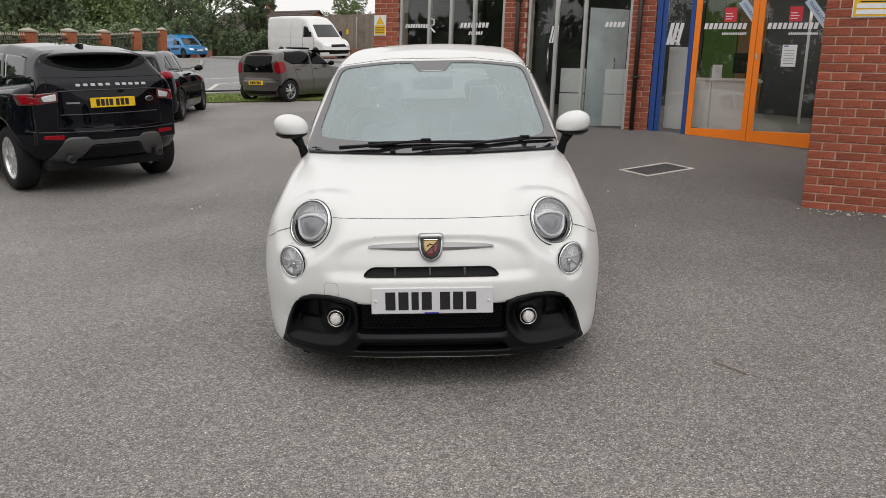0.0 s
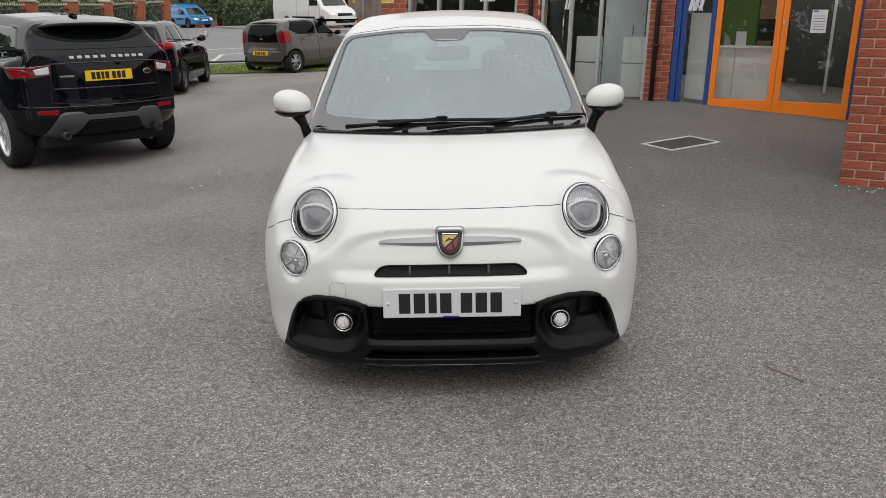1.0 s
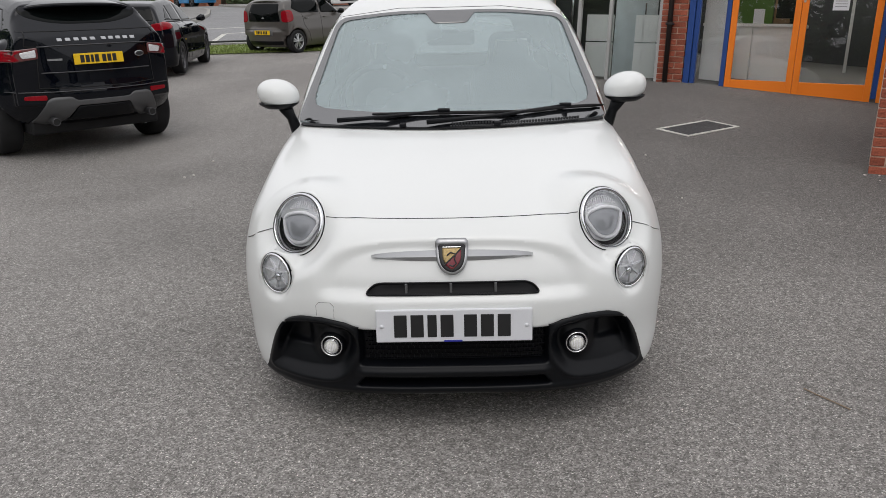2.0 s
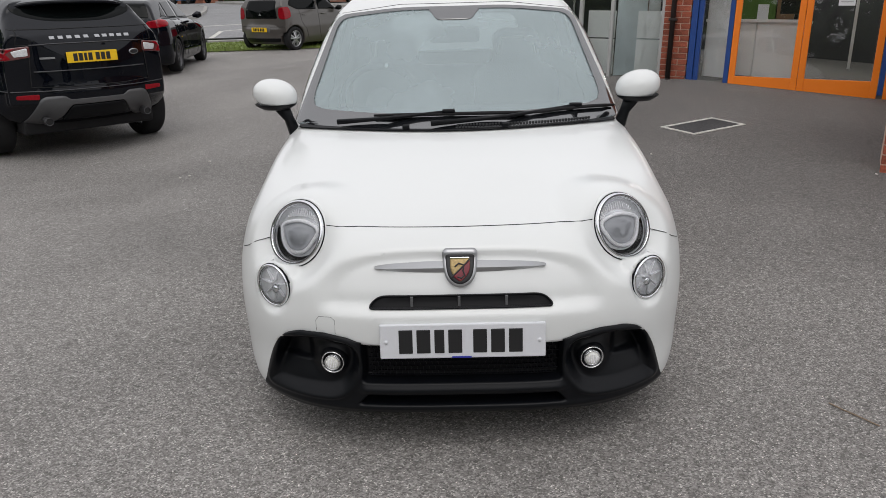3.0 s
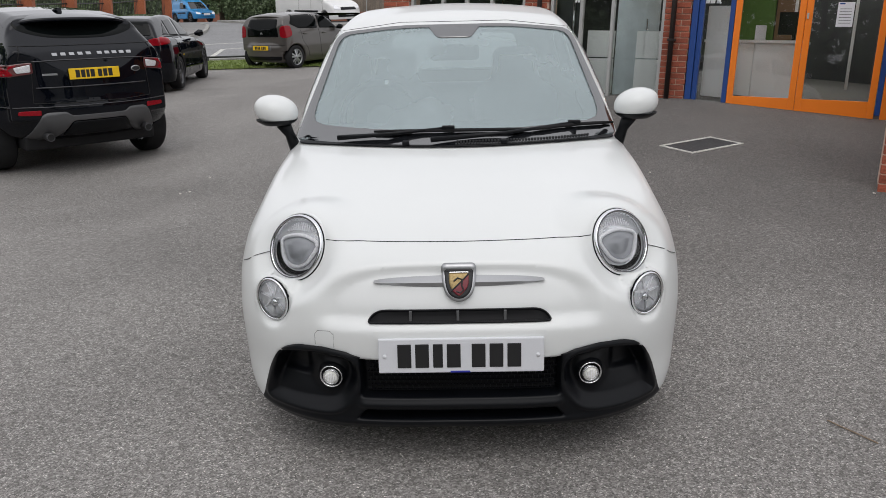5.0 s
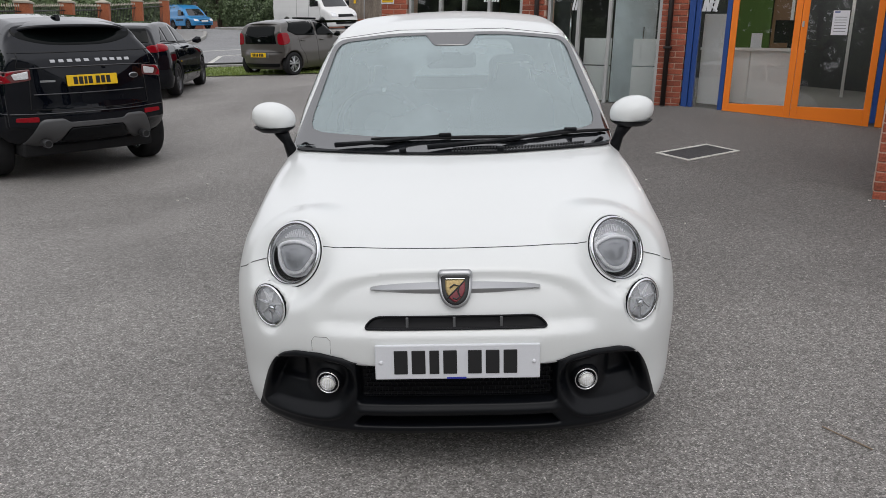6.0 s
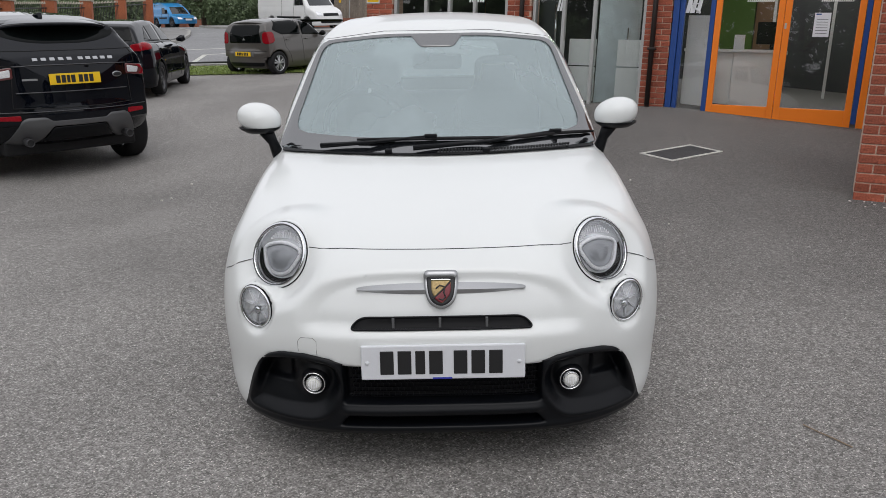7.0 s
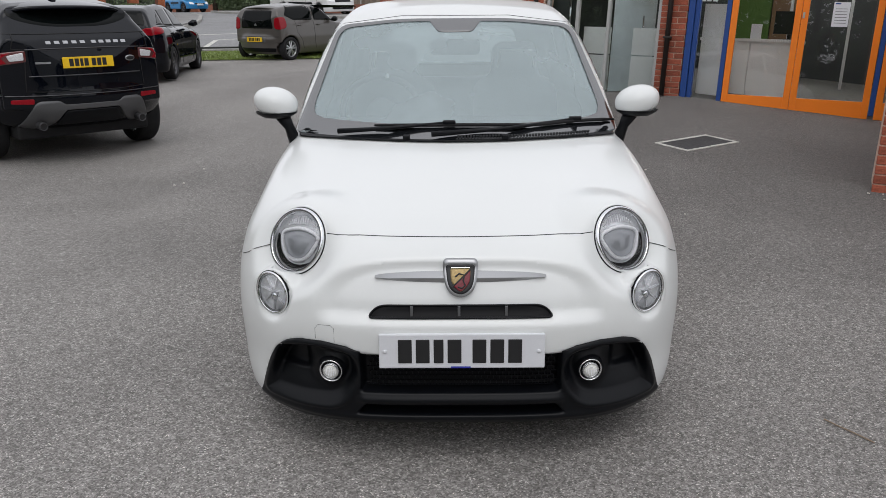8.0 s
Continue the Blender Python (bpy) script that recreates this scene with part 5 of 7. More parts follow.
def dark_hatchback():
    L = 4.33
    s = dict(length=L, floor=0.17, belt=0.85, cab_mid=2.3,
             low=[(0.0, 0.68), (0.3, 0.78), (1.2, 0.92), (1.6, 0.96), (3.0, 0.99), (3.8, 1.02), (4.2, 1.0), (4.4, 0.98)],
             cab=[(1.25, 0.86), (1.45, 0.98), (2.05, 1.32), (2.35, 1.405), (2.8, 1.42), (3.4, 1.39), (3.8, 1.345), (3.93, 1.3), (3.99, 1.22), (4.14, 1.0), (4.2, 0.85)], cab_blur=0.05,
             nose=[(0.15, 0.1), (0.4, 0.0), (0.65, 0.02), (0.8, 0.15)], tail=[(0.15, L - 0.15), (0.35, L - 0.02), (0.55, L), (0.75, L - 0.05), (1.0, L - 0.14), (1.2, L - 0.25)],
             wide=[(0.0, 0.84), (0.5, 0.89), (0.8, 0.91), (2.2, 0.895), (3.4, 0.915), (4.0, 0.88), (4.4, 0.84)],
             lean=[(0.1, 0.06), (0.35, 0.0), (0.65, 0.0), (0.85, 0.03), (0.98, 0.08), (1.1, 0.14)],
             cab_wide=[(0.8, 0.8), (0.98, 0.77), (1.15, 0.69), (1.3, 0.61), (1.42, 0.55)],
             nose_bow=(0.3, 0.85, 3.0), tail_bow=(0.25, 0.85, 3.0), cab_bow=0.08, crown=0.08, axles=(0.78, 3.47), wheel=0.315, arch=0.355, arch_in=0.62,
             round=0.11, top_round=0.09, cab_round=0.08, join=0.03, cab_taper=0.03)
    f = car_field(s)
    car = thing("dark_hatchback", back_pose(-3.2, 17.0, 180, -0.79, 3.47), "black five-door hatchback parked beside the grass verge", "car")
    body_shell("body", f, s, 0.024, BLACK_PAINT, car)
    front_w = rounded_outline([(1.62, 0.98), (2.62, 1.0), (2.6, 1.33), (2.15, 1.3)], 0.03)
    back_w = rounded_outline([(2.7, 1.0), (3.35, 1.02), (3.3, 1.3), (2.68, 1.335)], 0.03)
    tri = rounded_outline([(3.4, 1.03), (3.72, 1.06), (3.38, 1.27)], 0.02)
    items = [("rear_window", rounded_outline([(-0.56, 1.03), (0.56, 1.03), (0.48, 1.29), (-0.48, 1.29)], 0.05), "back"), ("windscreen", rounded_outline([(-0.62, 0.98), (0.62, 0.98), (0.5, 1.32), (-0.5, 1.32)], 0.05), "front")]
    for sd in ("left", "right"):
        items += [("side_window", front_w, sd), ("side_window", back_w, sd), ("quarter_window", tri, sd)]
    dark_panes(f, car, items)
    for sx, sd in ((1, "right"), (-1, "left")):
        g = lambda x, y, z, sx=sx: smax(f(x, y, z) - 0.007, np.sqrt(((x - sx * 0.8) / 0.3) ** 4 + ((y - 4.2) / 0.34) ** 4 + ((z - 0.915 + 0.12 * (y - 4.2)) / 0.07) ** 4 + 1e-6) * 0.12 - 0.12, 0.01)
        link("tail_lamp", field_mesh("tail_lamp", g, (sx * 0.72 - 0.28, 3.8, 0.78), (sx * 0.72 + 0.28, 4.4, 1.06), 0.016), RED_LENS, car, "wide red tail lamp")
        g = [(sx * 0.86, 1.55, 0.99), (sx * 0.96, 1.52, 1.01), (sx * 1.04, 1.52, 1.02)]
        part("door_mirror", tube(g, [0.03, 0.075, 0.05], 12), BLACK_PAINT, car, smooth=True)
        for line in ([(2.66, 0.98), (2.66, 0.4), (2.6, 0.26)], [(1.5, 0.9), (1.45, 0.4), (1.55, 0.26)], [(3.5, 1.0), (3.35, 0.7), (3.1, 0.55), (2.95, 0.28)]):
            rails_of(f, car, "door_gap", line, sd, 0.004, SEAM, 0.0)
        for y0 in (2.35, 3.25):
            rails_of(f, car, "door_handle", [(y0, 0.86), (y0 + 0.16, 0.865)], sd, 0.013, BLACK_PAINT, 0.02)
        rails_of(f, car, "window_trim", [(1.6, 0.965), (2.7, 0.985), (3.75, 1.04)], sd, 0.006, SATIN_BLACK)
    for x, out in ((-0.79, -1), (0.79, 1)):
        for ya in s["axles"]:
            wheel(car, x, ya, 0.315, 0.215, DARK_ALLOY if out < 2 else ALLOY, 5, True, out=out)
    part("underbody", boxed(-0.62, 0.62, 0.3, 4.0, 0.16, 0.3, 0.03), RUBBER, car)
    return car


def grey_city_car():
    L = 3.46
    s = dict(length=L, floor=0.16, belt=0.85, cab_mid=1.8,
             low=[(0.0, 0.66), (0.25, 0.78), (0.9, 0.92), (1.3, 0.96), (2.4, 1.0), (3.2, 1.0), (3.5, 0.98)],
             cab=[(0.85, 0.84), (1.0, 0.96), (1.5, 1.3), (1.75, 1.37), (2.2, 1.405), (2.8, 1.39), (3.1, 1.355), (3.2, 1.315), (3.25, 1.27), (3.38, 1.0), (3.42, 0.85)], cab_blur=0.04,
             nose=[(0.15, 0.1), (0.4, 0.0), (0.6, 0.02), (0.8, 0.18)], tail=[(0.15, L - 0.12), (0.3, L), (0.55, L + 0.01), (0.66, L - 0.05), (0.95, L - 0.09), (1.3, L - 0.2)],
             wide=[(0.0, 0.77), (0.4, 0.8), (0.65, 0.81), (1.8, 0.8), (2.95, 0.81), (3.3, 0.78), (3.5, 0.75)],
             lean=[(0.1, 0.05), (0.3, 0.0), (0.6, 0.0), (0.85, 0.03), (1.0, 0.07), (1.15, 0.13)],
             cab_wide=[(0.8, 0.76), (1.0, 0.73), (1.2, 0.67), (1.35, 0.61), (1.46, 0.54)],
             nose_bow=(0.3, 0.8, 3.0), tail_bow=(0.24, 0.78, 2.6), cab_tail_bow=0.14, cab_bow=0.05, crown=0.13, axles=(0.65, 2.99), wheel=0.295, arch=0.33, arch_in=0.58,
             round=0.1, top_round=0.08, cab_round=0.08, join=0.03)
    f = car_field(s)
    car = thing("grey_city_car", back_pose(-1.22, 21.95, 142, -0.72, 2.99), "small grey five-door city car parked on the edge of the verge", "car")
    body_shell("body", f, s, 0.022, GREY_PAINT, car)
    front_w = rounded_outline([(1.2, 0.96), (1.98, 0.985), (1.98, 1.38), (1.55, 1.34)], 0.04)
    back_w = rounded_outline([(2.05, 0.985), (2.8, 1.0), (3.1, 1.12), (2.92, 1.35), (2.05, 1.39)], 0.05)
    items = [("windscreen", rounded_outline([(-0.6, 0.96), (0.6, 0.96), (0.48, 1.32), (-0.48, 1.32)], 0.05), "front")]
    for sd in ("left", "right"):
        items += [("side_window", front_w, sd), ("side_window", back_w, sd)]
    dark_panes(f, car, items)
    gate = part("tailgate_glass", patch(f, rounded_outline([(-0.54, 0.8, 0.04), (0.54, 0.8, 0.04), (0.47, 1.24, 0.06), (-0.47, 1.24, 0.06)], 0.05), "back", 0.004, 0.006), DARK_GLASS, car, "black glass tailgate", True)
    lip = bmesh.new()
    rows = []
    for k in range(17):
        x = -0.5 + k / 16
        e = abs(x) / 0.5
        rows.append([lip.verts.new(q) for q in ((x, 3.05, 1.345 - 0.13 * x * x), (x, 3.27 - 0.05 * e * e, 1.318 - 0.13 * x * x), (x, 3.28 - 0.05 * e * e, 1.3 - 0.13 * x * x), (x, 3.2 - 0.05 * e * e, 1.28 - 0.13 * x * x))])
    for r0, r1 in zip(rows, rows[1:]):
        for k in range(3):
            lip.faces.new((r0[k], r1[k], r1[k + 1], r0[k + 1]))
    part("roof_spoiler", lip, GREY_PAINT, car, smooth=True)
    part("plate_recess", patch(f, rounded_outline([(-0.33, 0.455), (0.33, 0.455), (0.33, 0.605), (-0.33, 0.605)], 0.02), "back", 0.004, 0.006, 3), TRIM_GREY, car, smooth=True)
    part("rear_wiper", tube([tuple(q) for q in cast(f, [(0.0, 0.97), (-0.2, 0.985), (-0.3, 0.98)], "back", 0.02)], 0.012, 6), SATIN_BLACK, gate)
    part("maker_badge", patch(f, rounded_outline([(-0.05, 0.87), (0.05, 0.87), (0.0, 0.93)], 0.01), "back", 0.008, 0.003, 3), SILVER, gate)
    for sx, sd in ((1, "right"), (-1, "left")):
        g = lambda x, y, z, sx=sx: smax(f(x, y, z) - 0.007, np.sqrt(((x - sx * 0.78) / 0.2) ** 4 + ((y - 3.38) / 0.3) ** 4 + ((z - 0.93 + 0.1 * (y - 3.3)) / 0.15) ** 4 + 1e-6) * 0.15 - 0.15, 0.012)
        link("tail_lamp", field_mesh("tail_lamp", g, (sx * 0.72 - 0.24, 3.0, 0.72), (sx * 0.72 + 0.24, 3.6, 1.14), 0.014), RED_LENS, car, "large rounded red tail lamp")
        part("door_mirror", tube([(sx * 0.78, 1.3, 0.97), (sx * 0.88, 1.28, 1.0), (sx * 0.95, 1.28, 1.0)], [0.03, 0.075, 0.05], 12), SATIN_BLACK, car, smooth=True)
        for line in ([(2.02, 0.98), (2.02, 0.4), (1.98, 0.26)], [(1.15, 0.92), (1.1, 0.4), (1.18, 0.26)], [(2.75, 0.98), (2.72, 0.7), (2.55, 0.5), (2.5, 0.28)]):
            rails_of(f, car, "door_gap", line, sd, 0.004, SEAM, 0.0)
        for y0 in (1.78, 2.55):
            rails_of(f, car, "door_handle", [(y0, 0.86), (y0 + 0.14, 0.865)], sd, 0.014, GREY_PAINT, 0.02)
    rails_of(f, car, "bumper_gap", [(-0.7, 0.6), (0.7, 0.6)], "back", 0.005, SEAM)
    part("lower_valance", patch(f, rounded_outline([(-0.6, 0.32), (0.6, 0.32), (0.55, 0.22), (-0.55, 0.22)], 0.03), "back", 0.006, 0.01), SATIN_BLACK, car, smooth=True)
    y = cast(f, [(0, 0.55)], "back", 0.0)[0][1] + 0.015
    number_plate(car, Matrix.Translation((0.0, y, 0.53)) @ Matrix.Rotation(radians(180), 4, "Z"), 0.52, PLATE_YELLOW)
    for x, out in ((-0.71, -1), (0.71, 1)):
        for ya in s["axles"]:
            wheel(car, x, ya, 0.295, 0.18, ALLOY, 5, True, out=out, broad=1.4)
    part("underbody", boxed(-0.58, 0.58, 0.3, 3.2, 0.15, 0.3, 0.03), RUBBER, car)
    return car


def van(name, pose_m, L, H, W, mat, label, nose_mat, high):
    """A panel van: sloping bonnet, windscreen, cab doors and a long plain side."""
    k = H / 2.45
    b = 0.75 if high else 0.9
    s = dict(length=L, floor=0.25, belt=1.0, cab_mid=2.5,
             low=[(0.0, 0.8 * k), (0.3, 1.0 * k), (b, 1.2 * k), (1.3, 1.25 * k), (L, 1.25 * k)],
             cab=[(b - 0.1, 1.1 * k), (b, 1.2 * k), (b + 0.75, 2.05 * k), (b + 1.15, 2.32 * k), (b + 1.8, H - 0.02), (L - 1.0, H), (L - 0.1, H - 0.03), (L + 0.1, H - 0.06)],
             nose=[(0.2, 0.05), (0.5, 0.0), (0.8, 0.04), (1.1, 0.2)], tail=[(0.2, L - 0.05), (0.6, L), (1.5, L - 0.02), (H, L - 0.08)],
             wide=[(0.0, W - 0.1), (0.6, W), (L - 0.3, W), (L, W - 0.02)], lean=[(0.2, 0.03), (0.6, 0.0), (1.0, 0.0), (1.3, 0.05)],
             cab_wide=[(0.9, W - 0.02), (1.3, W - 0.03), (1.9 * k, W - 0.1), (H, W - 0.2)],
             nose_bow=(0.25, W, 3.0), tail_bow=(0.05, W, 4.0), cab_bow=0.08, crown=0.04, axles=(0.95, L - 1.25), wheel=0.34, arch=0.39, arch_in=W - 0.3,
             round=0.1, top_round=0.1, cab_round=0.12, join=0.04)
    f = car_field(s)
    ob = thing(name, pose_m, label, "van")
    body_shell("body", f, s, 0.045, mat, ob)
    zs = 1.25 * k
    dark_panes(f, ob, [("windscreen", rounded_outline([(-W + 0.2, zs + 0.02), (W - 0.2, zs + 0.02), (W - 0.32, 1.95 * k), (-W + 0.32, 1.95 * k)], 0.06), "front"),
                       ("cab_window", rounded_outline([(b + 0.5, zs + 0.05), (b + 1.3, zs + 0.03), (b + 1.3, 1.88 * k), (b + 0.95, 1.85 * k)], 0.06), "left"), ("cab_window", rounded_outline([(b + 0.5, zs + 0.05), (b + 1.3, zs + 0.03), (b + 1.3, 1.88 * k), (b + 0.95, 1.85 * k)], 0.06), "right")], SKY_GLASS)
    part("grille", patch(f, rounded_outline([(-W + 0.45, 0.74 * k), (W - 0.45, 0.74 * k), (W - 0.5, 0.88 * k), (-W + 0.5, 0.88 * k)], 0.03), "front", 0.01, 0.01), SATIN_BLACK, ob, smooth=True)
    part("bumper", patch(f, rounded_outline([(-W + 0.3, 0.38), (W - 0.3, 0.38), (W - 0.28, 0.52 * k), (-W + 0.28, 0.52 * k)], 0.06), "front", 0.02, 0.02), nose_mat, ob, smooth=True)
    part("number_plate", patch(f, rounded_outline([(-0.26, 0.48), (0.26, 0.48), (0.26, 0.59), (-0.26, 0.59)], 0.01), "front", 0.026, 0.005), PLATE_WHITE, ob)
    for sx, sd in ((1, "right"), (-1, "left")):
        part("headlamp", patch(f, [(sx * p, q) for p, q in rounded_outline([(W - 0.42, 0.74 * k), (W - 0.12, 0.76 * k), (W - 0.14, 1.0 * k), (W - 0.4, 0.92 * k)], 0.05)], "front", 0.012, 0.01), LAMP_INNER, ob, smooth=True)
        part("door_mirror", boxed(sx * (W + 0.02) - 0.02, sx * (W + 0.02) + sx * 0.14 + 0.02, b + 0.45, b + 0.53, zs + 0.05, zs + 0.33, 0.03) if sx > 0 else boxed(-W - 0.18, -W, b + 0.45, b + 0.53, zs + 0.05, zs + 0.33, 0.03), SATIN_BLACK, ob)
        for line in ([(b + 1.36, 2.1 * k), (b + 1.36, 0.45)], [(b + 0.35, zs), (b + 0.3, 0.5)], [(b + 2.5, 2.1 * k), (b + 2.5, 0.45)]):
            rails_of(f, ob, "door_gap", line, sd, 0.008, SEAM, 0.0)
        part("side_strip", patch(f, rounded_outline([(1.5, 0.62), (L - 1.8, 0.62), (L - 1.8, 0.72), (1.5, 0.72)], 0.02), sd, 0.012, 0.01, 3), SATIN_BLACK, ob)
    for x, out in ((-W + 0.13, -1), (W - 0.13, 1)):
        for ya in s["axles"]:
            wheel(ob, x, ya, 0.34, 0.22, DARK_ALLOY, 6, out=out)
    part("underbody", boxed(-W + 0.3, W - 0.3, 0.4, L - 0.3, 0.26, 0.45), RUBBER, ob)
    return ob


SKID_GREY = material("skid_grey", (0.09, 0.091, 0.094), 0.45, metal=0.2, grain=0.08, scale=200)
LAMP_SMOKE = material("smoked_lamp", (0.12, 0.03, 0.03), 0.1, coat=1.0, grain=0.2, scale=40)
suv()
dark_hatchback()
grey_city_car()
van("white_van", back_pose(-1.02, 45.0, 38, -0.95, 0.95), 5.5, 2.45, 0.98, VAN_WHITE, "tall white panel van on the road", SATIN_BLACK, True)
van("blue_van", back_pose(-11.2, 62.0, 40, -0.85, 0.95), 4.4, 1.82, 0.88, VAN_BLUE, "small bright blue panel van on the road", SATIN_BLACK, False)


# ---- the car shop ----
FLOOR = 0.80          # the shop's floor
WALL_TOP = 3.9


def at_front(u, out, z):
    """A place by metres along the shop front, out from it, and height."""
    p = DOOR + ALONG * u + OUT * out
    return Vector((p.x, p.y, z))


SHOP = Matrix(((ALONG.x, -OUT.x, 0, DOOR.x), (ALONG.y, -OUT.y, 0, DOOR.y), (0, 0, 1, 0), (0, 0, 0, 1)))   # x along the front, y inwards


def brick_pier(name, u0, u1, y0, y1, z0, z1, label, faces=("front",), number=1):
    """A pier of stretcher-bond bricks: a mortar core and each brick of its seen faces."""
    core = part(name, boxed(u0 + 0.008, u1 - 0.008, y0 + 0.008, y1, z0, z1), MORTAR)
    core.matrix_world = SHOP
    tagged(core, label, "brick pier", kind="structure")
    long, high, gap = 0.225, 0.075, 0.011
    meshes = {}

    def lay(length, deep, m):
        key = (round(length, 3), round(deep, 3))
        if key not in meshes:
            bm = boxed(0, length, 0, deep, 0, high - gap, 0.004)
            for v in bm.verts:
                v.co += Vector((0, noise.noise(v.co * 40) * 0.002, 0))
            me = bpy.data.meshes.new("brick")
            bm.to_mesh(me)
            bm.free()
            me.materials.append(BRICK)
            meshes[key] = me
        ob = new("brick", meshes[key])
        ob.parent = core
        ob.matrix_local = m

    for row in range(int((z1 - z0) / high)):
        z = z0 + row * high
        u = u0 - (long / 2 if row % 2 else 0)
        while u < u1 - 0.02:
            a, b = max(u, u0), min(u + long - gap, u1)
            if b - a > 0.03:
                lay(b - a, 0.06, Matrix.Translation((a, y0 + random.uniform(-0.002, 0.002), z)))
            u += long
        if "left" in faces:
            v = y0 + (0.06 + gap if row % 2 else 0.06 + gap - 0.0)
            while v < y1 - 0.03:
                b = min(v + long - gap, y1)
                lay(b - v, 0.06, Matrix.Translation((u0, b, z)) @ Matrix.Rotation(radians(-90), 4, "Z"))
                v += long
    return core


def bar(name, u0, u1, z0, z1, y0, y1, mat, parent=None, bevel=0.004):
    return part(name, boxed(u0, u1, y0, y1, z0, z1, bevel), mat, parent)


def shop_thing(name, label, category, kind="", group=""):
    return thing(name, SHOP, label, category, group, kind)


# brick piers along the front
brick_pier("wall_pier_door", -1.69, -1.35, -0.06, 0.3, FLOOR - 0.05, 3.4, "red brick pier with pale mortar beside the blue window frame")
brick_pier("wall_pier_middle", -3.66, -3.30, -0.06, 0.3, FLOOR - 0.05, 3.4, "red brick pier between tall shop windows")
brick_pier("wall_pier_end", -6.0, -5.55, -0.06, 0.3, FLOOR - 0.1, 3.4, "red brick pier at the end of the shop", ("front", "left"))

# closed walls, floor, ceiling
for name, u0, u1, y0, y1, z0, z1, mat, label, cat in (
        ("wall_end", -6.05, -5.85, 0.3, 7.0, 0.3, WALL_TOP, HOUSE_BRICK, "red brick end wall", "wall"),
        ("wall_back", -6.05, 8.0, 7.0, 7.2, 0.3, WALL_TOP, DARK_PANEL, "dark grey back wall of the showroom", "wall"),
        ("wall_far", 8.0, 8.2, -4.2, 7.2, 0.3, WALL_TOP, HOUSE_BRICK, "brick wall closing the shop", "wall"),
        ("wall_above", -6.05, 8.2, -0.05, 0.25, 3.4, 4.6, HOUSE_BRICK, "brick wall above the shop windows", "wall"),
        ("wall_wing", 1.62, 1.9, -3.96, 0.0, 0.2, 3.6, HOUSE_BRICK, "brick wall of the projecting wing", "wall"),
        ("floor", -5.85, 8.0, 0.0, 7.0, FLOOR - 0.2, FLOOR, TILE, "glossy pale grey showroom floor", "floor"),
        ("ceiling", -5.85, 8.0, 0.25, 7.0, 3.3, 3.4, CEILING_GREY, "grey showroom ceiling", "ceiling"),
        # the canopy is unseen, added to shade the ground by the wing
        ("canopy", 1.62, 8.3, -3.95, -0.31, 3.42, 3.7, PLASTER, "plain unseen canopy over the projecting wing, added for its shade", "canopy"),
        ("roof", -6.25, 8.3, -0.3, 7.3, 4.6, 4.75, ROOF_TILE, "dark flat shop roof", "roof")):
    ob = part(name, boxed(u0, u1, y0, y1, z0, z1), mat)
    ob.matrix_world = SHOP
    tagged(ob, label, cat, kind="structure")


def window_unit(name, u0, u1, z0, z1, mullions, mat, label, rails=(), depth=0.07, edge=0.045):
    w = shop_thing(name, label, "window", "structure")
    bar("frame_side", u0, u0 + edge, z0, z1, -0.02, depth, mat, w)
    bar("frame_side", u1 - edge, u1, z0, z1, -0.02, depth, mat, w)
    bar("sill", u0 + edge, u1 - edge, z0, z0 + edge, -0.02, depth, mat, w)
    bar("frame_head", u0 + edge, u1 - edge, z1 - edge, z1, -0.02, depth, mat, w)
    stops = [u0] + list(mullions) + [u1]
    for m in mullions:
        bar("mullion", m - edge / 2, m + edge / 2, z0 + edge, z1 - edge, -0.018, depth, mat, w)
    for r in rails:
        bar("rail", u0 + edge, u1 - edge, r - 0.02, r + 0.02, 0.0, depth * 0.8, mat, w)
    for a, b in zip(stops, stops[1:]):
        p = bar("pane", a + edge * 0.4, b - edge * 0.4, z0 + edge * 0.4, z1 - edge * 0.4, 0.022, 0.028, SHOP_GLASS, w, 0)
        p.visible_shadow = False
    return w


window_unit("window_blue", -1.262, -0.82, FLOOR - 0.02, 3.35, (), BLUE_FRAME, "narrow window in a blue metal frame", edge=0.06)
jamb = bar("blue_jamb", -1.345, -1.266, FLOOR - 0.02, 3.35, -0.045, 0.08, BLUE_FRAME)
jamb.matrix_world = SHOP
tagged(jamb, "broad blue metal jamb beside the narrow window", "window frame", kind="structure")
window_unit("window_tall", -3.29, -1.69, FLOOR - 0.03, 3.35, (-2.84, -2.40), ALUMINIUM, "tall shop window in silver frames")
window_unit("window_end", -5.54, -3.67, FLOOR - 0.03, 3.35, (-5.0, -4.61, -4.2), ALUMINIUM, "wide shop window in silver frames reflecting trees")


def door_leaf(name, u0, u1):
    d = shop_thing(name, "orange framed glass shop door, closed", "door", "structure", "orange shop doors")
    z0, z1 = FLOOR - 0.075, 3.1
    bar("stile", u0, u0 + 0.075, z0, z1, -0.03, 0.03, ORANGE, d)
    bar("stile", u1 - 0.075, u1, z0, z1, -0.03, 0.03, ORANGE, d)
    bar("bottom_rail", u0 + 0.075, u1 - 0.075, z0, z0 + 0.205, -0.028, 0.03, ORANGE, d)
    bar("top_rail", u0 + 0.075, u1 - 0.075, z1 - 0.1, z1, -0.028, 0.03, ORANGE, d)
    p = bar("pane", u0 + 0.07, u1 - 0.07, z0 + 0.195, z1 - 0.09, -0.003, 0.003, SHOP_GLASS, d, 0)
    p.visible_shadow = False
    return d


